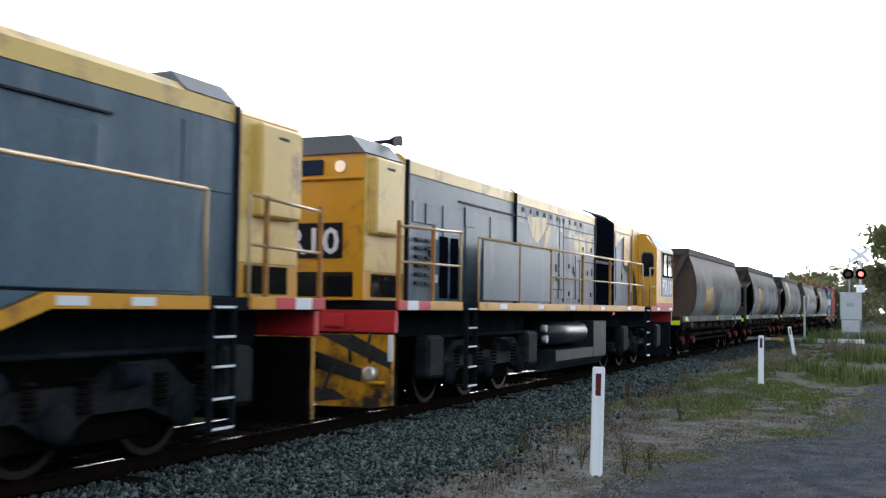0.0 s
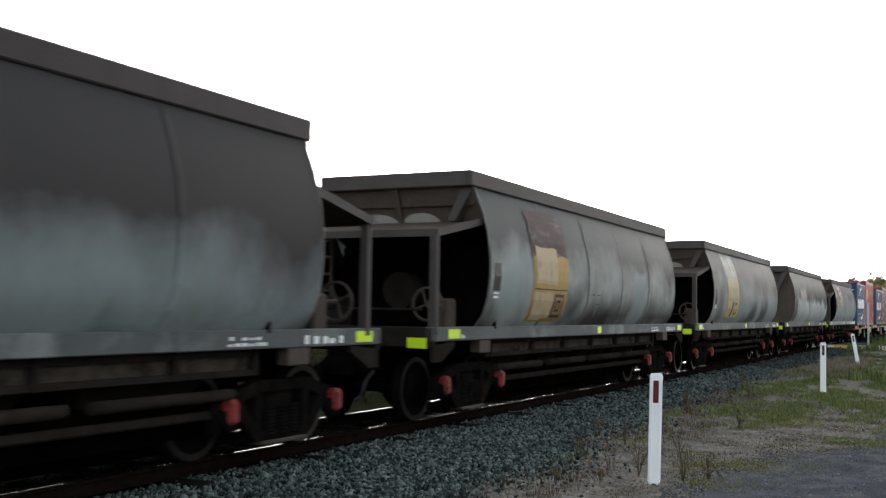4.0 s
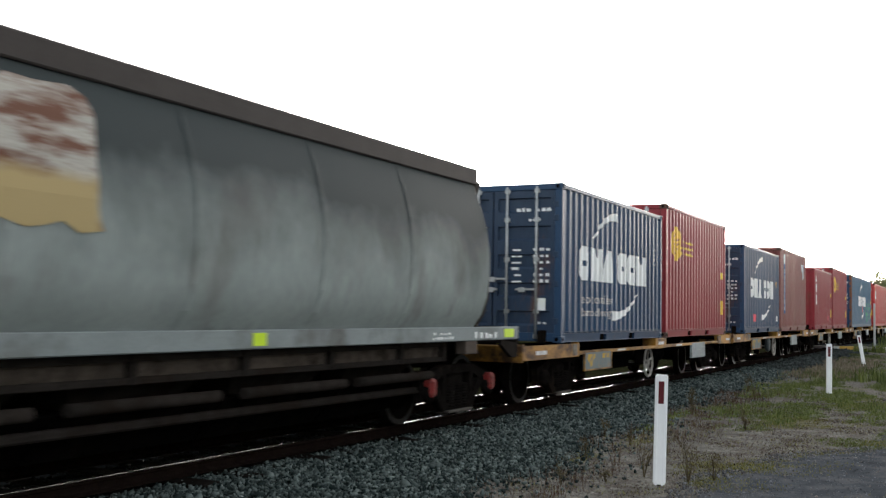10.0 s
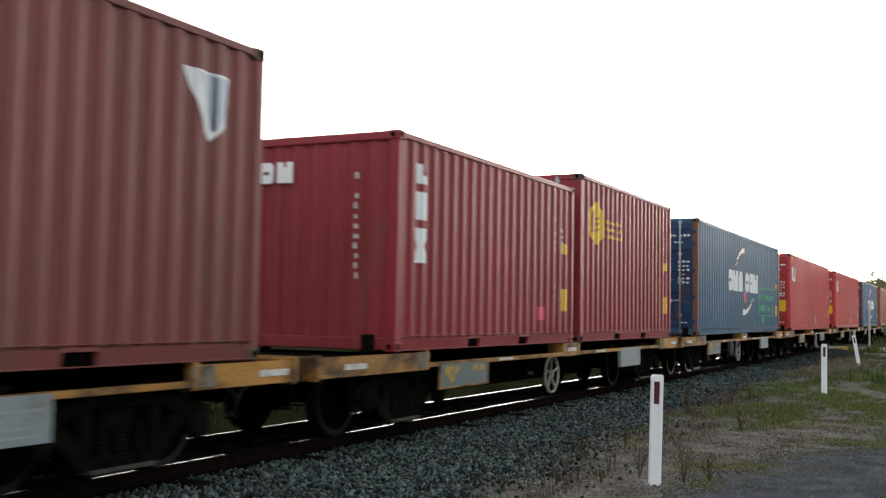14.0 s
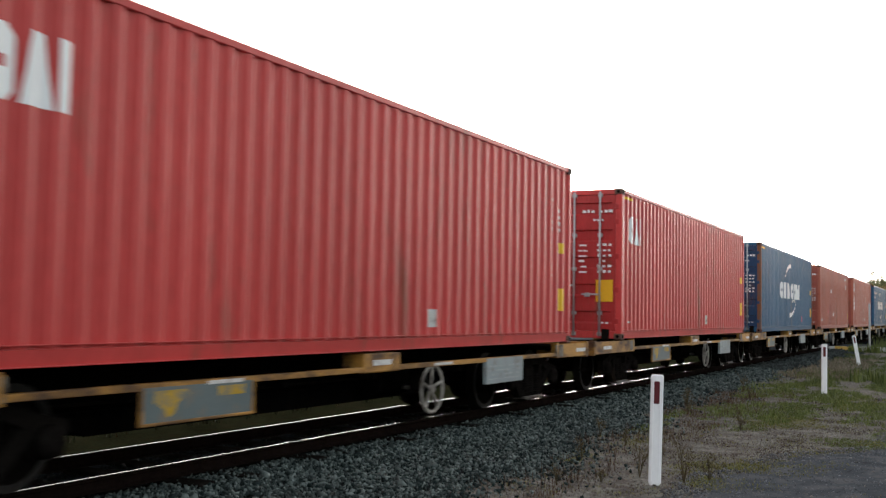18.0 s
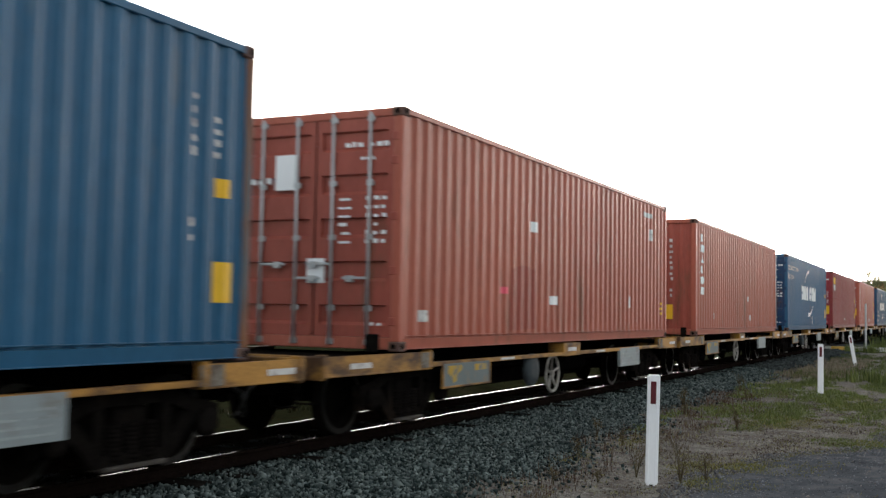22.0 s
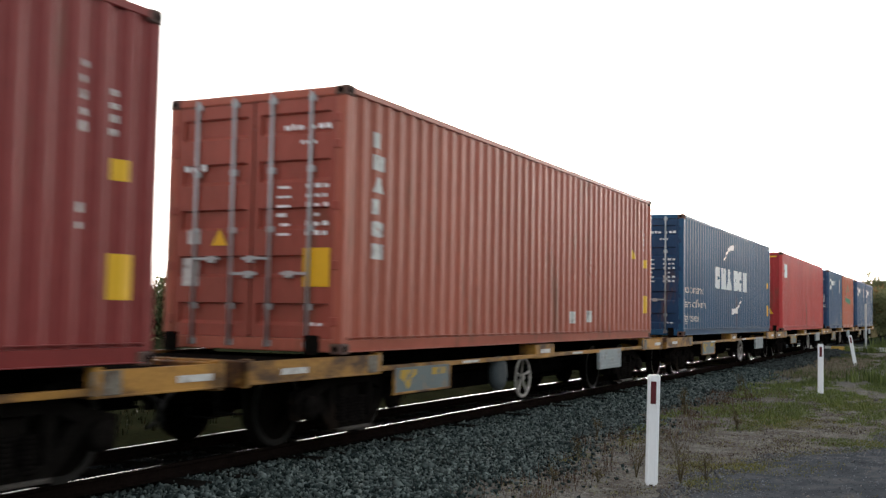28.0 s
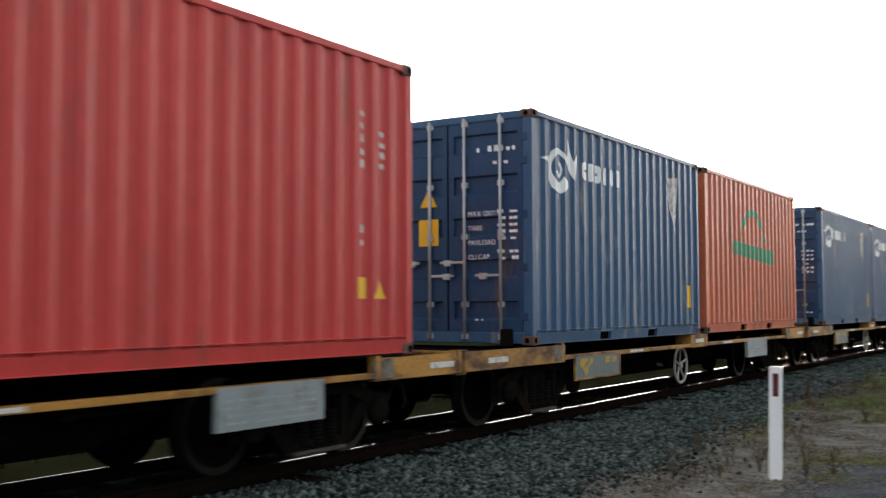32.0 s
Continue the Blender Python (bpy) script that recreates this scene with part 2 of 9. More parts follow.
M = {
    "navy": box_paint("navy_container_paint", (0.028, 0.064, 0.128), dirt_amount=0.05),
    "teal_blue": box_paint("weathered_teal_blue_container_paint", (0.026, 0.108, 0.205), dirt=(0.12, 0.13, 0.13), dirt_amount=0.15),
    "steel_blue": box_paint("faded_blue_container_paint", (0.031, 0.116, 0.198), dirt_amount=0.08),
    "mid_blue": box_paint("mid_blue_container_paint", (0.031, 0.110, 0.209), dirt_amount=0.05),
    # blues for container ends: darker than the sides, their weaker light painted in
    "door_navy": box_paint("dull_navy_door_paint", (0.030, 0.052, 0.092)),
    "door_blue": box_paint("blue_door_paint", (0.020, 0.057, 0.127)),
    "curl_blue": box_paint("weathered_blue_container_paint", (0.040, 0.099, 0.193), dirt=(0.30, 0.30, 0.29), dirt_amount=0.22),
    "red": box_paint("red_container_paint", (0.550, 0.066, 0.062)),
    "deep_blue": box_paint("deep_blue_container_paint", (0.022, 0.086, 0.176), dirt_amount=0.02),
    # red for the ends, darkened for the light they get less of
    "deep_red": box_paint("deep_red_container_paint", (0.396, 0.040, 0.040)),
    "wine": box_paint("wine_red_container_paint", (0.275, 0.037, 0.046)),
    "maroon": box_paint("maroon_container_paint", (0.212, 0.066, 0.059), dirt_amount=0.3),
    "brick": box_paint("brick_red_container_paint", (0.396, 0.116, 0.077), dirt_amount=0.2),
    # darker brick red: shaded ends of the brick boxes, and one repaired patch
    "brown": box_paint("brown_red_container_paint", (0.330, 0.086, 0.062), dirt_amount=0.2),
    "orange": box_paint("faded_orange_container_paint", (0.541, 0.140, 0.070), dirt_amount=0.3),
    "dull_maroon": box_paint("dull_maroon_container_paint", (0.249, 0.047, 0.044)),
    "rust_post": box_paint("rusted_blue_post_paint", (0.094, 0.110, 0.127), dirt=(0.20, 0.085, 0.042), dirt_amount=0.75, dirt_scale=3.0, rough=0.6, spec=0.15),
    "casting": box_paint("scuffed_rusty_casting", (0.110, 0.068, 0.061), dirt=(0.16, 0.09, 0.06), dirt_amount=0.5, dirt_scale=8, rough=0.7, spec=0.15),
    "white_mark": shade("chalky_white_marking", (0.84, 0.87, 0.88), rough=0.5, vary=0.06, dirt=(0.4, 0.4, 0.38), dirt_amount=0.1, stretch=(1, 1, 0.25)),
    "faint_mark": shade("worn_white_marking", (0.62, 0.62, 0.6), rough=0.6, vary=0.12, dirt=(0.3, 0.25, 0.24), dirt_amount=0.45, dirt_scale=9),
    "yellow_mark": shade("yellow_marking", (0.82, 0.48, 0.02), rough=0.5, vary=0.06),
    "green_mark": shade("green_marking", (0.03, 0.48, 0.16), rough=0.5, vary=0.06),
    "dull_green_mark": shade("faded_green_marking", (0.10, 0.30, 0.17), rough=0.6, vary=0.15),
    "number_blue": shade("dark_blue_number_board", (0.012, 0.022, 0.05), rough=0.5, vary=0.2, spec=0.1),
    "blue_mark": shade("blue_marking", (0.03, 0.13, 0.36), rough=0.5, vary=0.08),
    "pink_mark": shade("red_white_sticker", (0.75, 0.09, 0.14), rough=0.5, vary=0.08),
    "black_mark": shade("black_marking", (0.02, 0.02, 0.02), rough=0.6, vary=0.1),
    "galv": shade("galvanised_steel", (0.44, 0.46, 0.47), rough=0.45, metal=0.35, vary=0.15, scale=6, dirt=RUST, dirt_amount=0.1),
    "cylinder_grey": shade("sooty_grey_cylinder", (0.060, 0.072, 0.078), rough=0.7, vary=0.2, spec=0.05),
    "grey_box": shade("grey_equipment_box", (0.105, 0.14, 0.145), rough=0.6, vary=0.12, dirt=(0.20, 0.15, 0.10), dirt_amount=0.3, dirt_scale=5),
    "pale_box": shade("pale_grey_data_board", (0.24, 0.285, 0.30), rough=0.6, vary=0.14, dirt=(0.18, 0.16, 0.14), dirt_amount=0.35, dirt_scale=6),
    "wagon_yellow": shade("grimy_yellow_wagon_paint", (0.40, 0.205, 0.048), rough=0.6, vary=0.3, spec=0.15, dirt=(0.085, 0.048, 0.028), dirt_amount=0.60, dirt_scale=3, stretch=(1, 0.5, 1)),
    # three near-black steels: the shade under the wagons is put into their colour
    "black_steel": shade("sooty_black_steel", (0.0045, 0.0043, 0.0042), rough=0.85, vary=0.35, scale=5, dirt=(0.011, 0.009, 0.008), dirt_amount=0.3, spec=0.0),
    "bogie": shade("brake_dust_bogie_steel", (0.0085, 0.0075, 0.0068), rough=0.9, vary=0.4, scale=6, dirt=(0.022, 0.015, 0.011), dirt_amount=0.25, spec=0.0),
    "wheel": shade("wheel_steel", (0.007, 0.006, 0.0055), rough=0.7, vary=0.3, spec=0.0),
    "bogie_dust": shade("pale_dusty_bogie_steel", (0.060, 0.054, 0.048), rough=0.8, vary=0.4, scale=6, dirt=(0.02, 0.016, 0.013), dirt_amount=0.4, spec=0.1),
    "wheel_rim": shade("worn_wheel_rim_face", (0.0105, 0.0095, 0.0085), rough=0.6, metal=0.0, vary=0.35, scale=7, spec=0.2),
    "dusty_plate": shade("dusty_grey_plate", (0.20, 0.18, 0.15), rough=0.75, vary=0.35, scale=8, dirt=(0.09, 0.06, 0.04), dirt_amount=0.5, dirt_scale=7, spec=0.1),
    "red_brake": shade("red_brake_block", (0.20, 0.024, 0.022), rough=0.6, vary=0.3, spec=0.2, dirt=(0.03, 0.018, 0.015), dirt_amount=0.5, dirt_scale=8),
    "hiviz": shade("yellow_green_reflector", (0.62, 0.85, 0.02), rough=0.35, vary=0.06, bump=0.03),
    "hand_wheel": shade("dusty_white_hand_wheel", (0.34, 0.32, 0.29), rough=0.7, vary=0.2, spec=0.1, dirt=GRIME, dirt_amount=0.5),
    "rubber": shade("black_rubber_hose", (0.015, 0.015, 0.015), rough=0.7, vary=0.2),
    # locomotive
    "loco_yellow": shade("locomotive_yellow_paint", (0.62, 0.30, 0.010), rough=0.33, vary=0.10, scale=1.5, dirt=(0.18, 0.09, 0.03), dirt_amount=0.22, dirt_scale=2.5, spec=0.4),
    "loco_cream": shade("sun_faded_yellow_paint", (0.72, 0.50, 0.14), rough=0.38, vary=0.12, scale=1.6, dirt=(0.26, 0.17, 0.09), dirt_amount=0.3, spec=0.4),
    "loco_grey": shade("locomotive_slate_grey_paint", (0.082, 0.126, 0.168), rough=0.32, vary=0.26, scale=1.3, dirt=(0.20, 0.23, 0.26), dirt_amount=0.3, dirt_scale=1.0, stretch=(1, 1.2, 0.35), spec=0.14),
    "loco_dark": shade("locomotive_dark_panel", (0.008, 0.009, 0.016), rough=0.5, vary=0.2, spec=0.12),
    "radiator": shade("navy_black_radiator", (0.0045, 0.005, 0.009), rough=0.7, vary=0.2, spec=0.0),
    "loco_roof": shade("dark_grey_roof_paint", (0.11, 0.12, 0.135), rough=0.5, vary=0.2),
    "loco_red": shade("locomotive_red_paint", (0.50, 0.025, 0.03), rough=0.4, vary=0.15, dirt=GRIME, dirt_amount=0.25),
    "loco_white": shade("white_reflective_tape", (0.75, 0.77, 0.80), rough=0.4, vary=0.08),
    # underframe grey cut low, so the shade below the deck is in the paint
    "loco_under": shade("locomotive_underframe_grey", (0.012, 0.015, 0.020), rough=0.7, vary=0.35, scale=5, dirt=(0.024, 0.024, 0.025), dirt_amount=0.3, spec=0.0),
    "handrail": shade("worn_yellow_handrail", (0.50, 0.34, 0.16), rough=0.5, vary=0.15, dirt=(0.32, 0.28, 0.22), dirt_amount=0.35, dirt_scale=6),
    "stanchion": shade("rust_orange_stanchion", (0.40, 0.185, 0.045), rough=0.6, vary=0.25, scale=6, dirt=(0.14, 0.07, 0.035), dirt_amount=0.4, dirt_scale=6, spec=0.15),
    "loco_case": shade("dusty_slate_underframe_case", (0.014, 0.020, 0.030), rough=0.5, vary=0.3, scale=4, dirt=(0.034, 0.040, 0.047), dirt_amount=0.35, dirt_scale=2.0, spec=0.2),
    "plough_yellow": shade("grimy_yellow_plough", (0.56, 0.27, 0.012), rough=0.45, vary=0.2, scale=2, dirt=(0.035, 0.028, 0.022), dirt_amount=0.62, dirt_scale=1.8, spec=0.2),
    "loco_bogie": shade("dusty_cast_bogie_frame", (0.013, 0.015, 0.018), rough=0.65, vary=0.4, scale=5, dirt=(0.028, 0.028, 0.028), dirt_amount=0.35, dirt_scale=4, spec=0.05),
    "tank": shade("satin_air_tank", (0.014, 0.019, 0.028), rough=0.34, metal=0.0, vary=0.15, spec=0.3),
    "lamp_glass": shade("headlamp_glass", (0.75, 0.75, 0.72), rough=0.12, metal=0.6, vary=0.05, bump=0.0),
    # place
    "post_white": shade("white_guide_post", (0.90, 0.92, 0.94), rough=0.5, vary=0.05, scale=4, dirt=(0.42, 0.38, 0.33), dirt_amount=0.14, dirt_scale=7, stretch=(1, 1, 0.3)),
    "post_red": shade("dark_red_reflector", (0.10, 0.006, 0.012), rough=0.3, vary=0.15),
    # rail sides: rust brown taken down to carry the train's shade
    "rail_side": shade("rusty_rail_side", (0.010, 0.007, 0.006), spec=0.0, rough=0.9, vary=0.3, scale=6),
    "rail_head": shade("polished_rail_head", (0.15, 0.15, 0.15), rough=0.22, metal=1.0, vary=0.05, bump=0.02),
    # sleepers: timber colour blackened to carry the train's shade
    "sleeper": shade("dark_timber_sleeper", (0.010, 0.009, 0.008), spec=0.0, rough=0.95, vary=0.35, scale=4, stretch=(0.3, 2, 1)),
    "asphalt": shade("old_asphalt", (0.060, 0.066, 0.074), spec=0.0, rough=0.95, vary=0.42, scale=3.0, fine=28, bump=0.6, dirt=(0.100, 0.100, 0.102), dirt_amount=0.45, dirt_scale=3.0),
    "road_line": shade("worn_white_road_line", (0.86, 0.86, 0.83), rough=0.7, vary=0.15),
    "road_line_yellow": shade("worn_yellow_road_line", (0.80, 0.50, 0.12), rough=0.7, vary=0.15),
    "cabinet": shade("pale_grey_signal_cabinet", (0.50, 0.52, 0.53), rough=0.5, vary=0.08, dirt=(0.3, 0.28, 0.25), dirt_amount=0.1),
    "sign_steel": shade("grey_post_steel", (0.38, 0.39, 0.40), rough=0.5, metal=0.3, vary=0.1),
    "bark": shade("grey_brown_bark", (0.12, 0.09, 0.07), rough=0.95, vary=0.35, scale=5, bump=0.5),
}


def leafy(name, a, b, thin=0.0):
    """Foliage or grass: each blade or leaf takes its own tint between a and b."""
    m = bpy.data.materials.new(name)
    m.use_nodes = True
    nodes, link = m.node_tree.nodes, m.node_tree.links.new
    geo, mix, bsdf = nodes.new("ShaderNodeNewGeometry"), nodes.new("ShaderNodeMix"), nodes["Principled BSDF"]
    mix.data_type = "RGBA"
    mix.inputs["A"].default_value, mix.inputs["B"].default_value = (*a, 1), (*b, 1)
    link(geo.outputs["Random Per Island"], mix.inputs["Factor"])
    link(mix.outputs["Result"], bsdf.inputs["Base Color"])
    bsdf.inputs["Roughness"].default_value = 0.75
    bsdf.inputs["Specular IOR Level"].default_value = 0.03
    if thin:
        glow, both = nodes.new("ShaderNodeBsdfTranslucent"), nodes.new("ShaderNodeMixShader")
        link(mix.outputs["Result"], glow.inputs["Color"])
        both.inputs["Fac"].default_value = thin
        link(bsdf.outputs[0], both.inputs[1])
        link(glow.outputs[0], both.inputs[2])
        link(both.outputs[0], nodes["Material Output"].inputs["Surface"])
    return m


M["grass"] = leafy("verge_grass", (0.045, 0.065, 0.024), (0.21, 0.250, 0.080))
M["far_grass"] = leafy("dark_green_grass", (0.040, 0.055, 0.022), (0.13, 0.155, 0.060))
M["moss"] = leafy("mossy_growth", (0.11, 0.115, 0.035), (0.27, 0.25, 0.085))
M["stalk"] = leafy("red_brown_stalks", (0.05, 0.026, 0.018), (0.11, 0.07, 0.045))
M["field_grass"] = leafy("dark_field_grass", (0.012, 0.015, 0.007), (0.035, 0.038, 0.016))
M["dry_grass"] = leafy("dry_verge_grass", (0.12, 0.10, 0.072), (0.29, 0.245, 0.18))
M["tall_grass"] = leafy("pale_tall_grass", (0.20, 0.16, 0.085), (0.34, 0.28, 0.15))
M["weed"] = leafy("dry_weed_stalks", (0.050, 0.042, 0.028), (0.14, 0.115, 0.065))
M["leaf"] = leafy("gum_leaves", (0.095, 0.105, 0.052), (0.20, 0.205, 0.105), 0.5)
M["leaf_dark"] = leafy("dark_hedge_leaves", (0.065, 0.080, 0.040), (0.14, 0.150, 0.075), 0.5)
M["leaf_autumn"] = leafy("autumn_leaves", (0.15, 0.095, 0.045), (0.25, 0.165, 0.08), 0.5)


def stones(name, a, b, rough=0.85, bias=1.0):
    """Loose pieces, each of its own tint; a bias over 1 makes most of them dark and a few bright."""
    m = leafy(name, a, b)
    nodes, link = m.node_tree.nodes, m.node_tree.links.new
    power = nodes.new("ShaderNodeMath")
    power.operation = "POWER"
    power.inputs[1].default_value = bias
    link(nodes["Geometry"].outputs["Random Per Island"], power.inputs[0])
    link(power.outputs[0], nodes["Mix"].inputs["Factor"])
    m.node_tree.nodes["Principled BSDF"].inputs["Roughness"].default_value = rough
    return m


# Darker copy of the ballast: the train's shade is put into its tint.
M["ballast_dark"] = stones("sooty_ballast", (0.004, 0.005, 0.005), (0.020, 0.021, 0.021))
M["ballast"] = stones("bluestone_ballast", (0.015, 0.023, 0.023), (0.170, 0.208, 0.200), 0.75, 1.9)
# Stones farther off: a darker, narrower range of tints.
M["ballast_far"] = stones("trodden_dusty_ballast", (0.018, 0.024, 0.024), (0.085, 0.098, 0.096), 0.85, 1.4)
M["clod"] = stones("soil_clods", (0.060, 0.055, 0.051), (0.22, 0.205, 0.19))
M["grit"] = stones("asphalt_grit", (0.06, 0.065, 0.072), (0.22, 0.23, 0.25), 0.9, 1.5)
M["litter"] = stones("dark_leaf_litter", (0.028, 0.020, 0.016), (0.08, 0.056, 0.042))
M["board_print"] = shade("worn_board_print", (0.34, 0.385, 0.40), rough=0.7, vary=0.2, dirt=(0.2, 0.22, 0.23), dirt_amount=0.5, dirt_scale=9)
M["blotch"] = shade("old_yellow_overspray", (0.50, 0.32, 0.05), rough=0.7, vary=0.25, scale=8, dirt=(0.14, 0.17, 0.17), dirt_amount=0.5, dirt_scale=8, spec=0.08)
M["litter_pale"] = stones("flattened_straw", (0.08, 0.072, 0.06), (0.30, 0.265, 0.21))
M["pebble"] = stones("dusty_pebbles", (0.05, 0.045, 0.04), (0.20, 0.18, 0.16))


def lamp_red():
    m = bpy.data.materials.new("lit_red_crossing_lamp")
    m.use_nodes = True
    b = m.node_tree.nodes["Principled BSDF"]
    b.inputs["Base Color"].default_value = (0.5, 0.02, 0.02, 1)
    b.inputs["Emission Color"].default_value = (1.0, 0.06, 0.05, 1)
    b.inputs["Emission Strength"].default_value = 1.2
    return m


M["red_lamp"] = lamp_red()


def window_glass():
    m = bpy.data.materials.new("cab_window_glass")
    m.use_nodes = True
    b = m.node_tree.nodes["Principled BSDF"]
    b.inputs["Base Color"].default_value = (0.008, 0.009, 0.011, 1)
    b.inputs["Roughness"].default_value = 0.04
    b.inputs["Specular IOR Level"].default_value = 0.25
    b.inputs["IOR"].default_value = 1.5
    return m


M["glass"] = window_glass()


def blot(m, y0, y1, z0, z1, tint, soft=0.12, wobble=0.3, amount=1.0, scale=1.6):
    """A worn or repainted patch of a sheet, with a soft ragged edge, placed in the wagon's own metres."""
    nodes, link = m.node_tree.nodes, m.node_tree.links.new
    bsdf = nodes["Principled BSDF"]
    was = bsdf.inputs["Base Color"].links[0].from_socket
    coord, split, n = nodes.new("ShaderNodeTexCoord"), nodes.new("ShaderNodeSeparateXYZ"), nodes.new("ShaderNodeTexNoise")
    link(coord.outputs["Object"], split.inputs[0])
    n.inputs["Scale"].default_value, n.inputs["Detail"].default_value, n.inputs["Roughness"].default_value = scale, 6.0, 0.65
    link(coord.outputs["Object"], n.inputs["Vector"])

    def calc(op, a, b):
        k = nodes.new("ShaderNodeMath")
        k.operation = op
        for i, v in enumerate((a, b)):
            if isinstance(v, (int, float)):
                k.inputs[i].default_value = v
            else:
                link(v, k.inputs[i])
        return k.outputs[0]
    far = []
    for out, a, b in ((split.outputs["Y"], y0, y1), (split.outputs["Z"], z0, z1)):
        d = calc("ABSOLUTE", calc("SUBTRACT", out, (a + b) / 2), 0.0)
        far.append(calc("SUBTRACT", d, (b - a) / 2))
    reach = calc("ADD", calc("MAXIMUM", *far), calc("MULTIPLY", calc("SUBTRACT", n.outputs["Fac"], 0.5), wobble * 2))
    r = nodes.new("ShaderNodeMapRange")
    r.inputs["From Min"].default_value, r.inputs["From Max"].default_value, r.inputs["To Max"].default_value = soft, -soft, amount
    link(reach, r.inputs["Value"])
    mix = nodes.new("ShaderNodeMix")
    mix.data_type = "RGBA"
    mix.inputs["B"].default_value = (*tint, 1)
    link(was, mix.inputs["A"])
    link(r.outputs[0], mix.inputs["Factor"])
    link(mix.outputs["Result"], bsdf.inputs["Base Color"])
    return m


def hopper_paint(name, soot, low, high, clean=(0.33, 0.36, 0.36), foot=1.35):
    """Old silver-grey hopper paint under sooty grain dust that has crept down the sheets to a ragged edge."""
    m = shade(name, tuple(c * 1.35 for c in clean), rough=0.55, metal=0.0, vary=0.16, scale=1.4, fine=22, bump=0.1, dirt=(0.20, 0.20, 0.19), dirt_amount=0.3, dirt_scale=1.2, stretch=(1, 1, 0.3), spec=0.04)
    nodes, link = m.node_tree.nodes, m.node_tree.links.new
    bsdf = nodes["Principled BSDF"]
    was = bsdf.inputs["Base Color"].links[0].from_socket
    coord = nodes.new("ShaderNodeTexCoord")
    split = nodes.new("ShaderNodeSeparateXYZ")
    link(coord.outputs["Object"], split.inputs[0])
    ragged = nodes.new("ShaderNodeTexNoise")
    ragged.inputs["Scale"].default_value, ragged.inputs["Detail"].default_value, ragged.inputs["Roughness"].default_value = 0.8, 6.0, 0.6
    mp = nodes.new("ShaderNodeMapping")
    mp.inputs["Scale"].default_value = (1, 1, 0.8)
    link(coord.outputs["Object"], mp.inputs[0])
    link(mp.outputs[0], ragged.inputs["Vector"])
    add = nodes.new("ShaderNodeMath")
    add.operation = "MULTIPLY_ADD"
    link(ragged.outputs["Fac"], add.inputs[0])
    add.inputs[1].default_value = 1.5
    link(split.outputs["Z"], add.inputs[2])
    edge = nodes.new("ShaderNodeMapRange")
    edge.inputs["From Min"].default_value, edge.inputs["From Max"].default_value = low + 0.75, high + 0.75
    link(add.outputs[0], edge.inputs["Value"])
    over = nodes.new("ShaderNodeMix")
    over.data_type = "RGBA"
    over.inputs["B"].default_value = (*soot, 1)
    link(was, over.inputs["A"])
    link(edge.outputs[0], over.inputs["Factor"])
    # road grime thrown up on the lowest sheets, ragged too
    splash = nodes.new("ShaderNodeTexNoise")
    splash.inputs["Scale"].default_value, splash.inputs["Detail"].default_value = 0.7, 7.0
    shift = nodes.new("ShaderNodeMapping")
    shift.inputs["Location"].default_value, shift.inputs["Scale"].default_value = (4.0, 9.0, 2.0), (1, 1, 0.5)
    link(coord.outputs["Object"], shift.inputs[0])
    link(shift.outputs[0], splash.inputs["Vector"])
    level = nodes.new("ShaderNodeMath")
    level.operation = "MULTIPLY_ADD"
    link(splash.outputs["Fac"], level.inputs[0])
    level.inputs[1].default_value = -2.2
    link(split.outputs["Z"], level.inputs[2])
    grime = nodes.new("ShaderNodeMapRange")
    grime.inputs["From Min"].default_value, grime.inputs["From Max"].default_value = foot - 1.1 + 0.12, foot - 1.1 - 0.22
    link(level.outputs[0], grime.inputs["Value"])
    last = nodes.new("ShaderNodeMix")
    last.data_type = "RGBA"
    last.inputs["B"].default_value = (0.055, 0.052, 0.046, 1)
    link(over.outputs["Result"], last.inputs["A"])
    link(grime.outputs[0], last.inputs["Factor"])
    link(last.outputs["Result"], bsdf.inputs["Base Color"])
    return m


PALE, SOOT = (0.24, 0.285, 0.285), (0.030, 0.030, 0.028)
M["hopper_a"] = hopper_paint("grain_stained_hopper_paint", (0.046, 0.044, 0.044), 1.55, 2.25, (0.165, 0.185, 0.19), 1.3)
for spot in ((2.9, 4.4, 2.0, 2.6, PALE, 0.2, 0.35, 0.5), (7.0, 9.5, 1.4, 1.9, PALE, 0.25, 0.4, 0.5)):
    blot(M["hopper_a"], *spot)
blot(M["hopper_a"], 5.0, 6.2, 1.2, 2.1, (0.060, 0.055, 0.052), 0.2, 0.35, 0.7)
M["hopper_b"] = hopper_paint("sooty_hopper_paint", (0.042, 0.050, 0.051), 1.95, 2.5, (0.22, 0.235, 0.225), 1.45)
for spot in ((8.15, 8.85, 1.2, 2.2, PALE, 0.05, 0.12, 0.9), (1.7, 2.6, 1.5, 2.2, PALE, 0.15, 0.35, 0.7), (4.4, 5.1, 1.2, 1.75, SOOT, 0.25, 0.4, 0.8), (6.2, 8.0, 1.2, 1.6, SOOT, 0.2, 0.3, 0.8), (9.0, 11.2, 1.2, 1.55, SOOT, 0.2, 0.3, 0.8)):
    blot(M["hopper_b"], *spot)
M["hopper_c"] = hopper_paint("streaked_hopper_paint", (0.046, 0.047, 0.045), 1.6, 2.6, (0.20, 0.215, 0.205), 1.25)
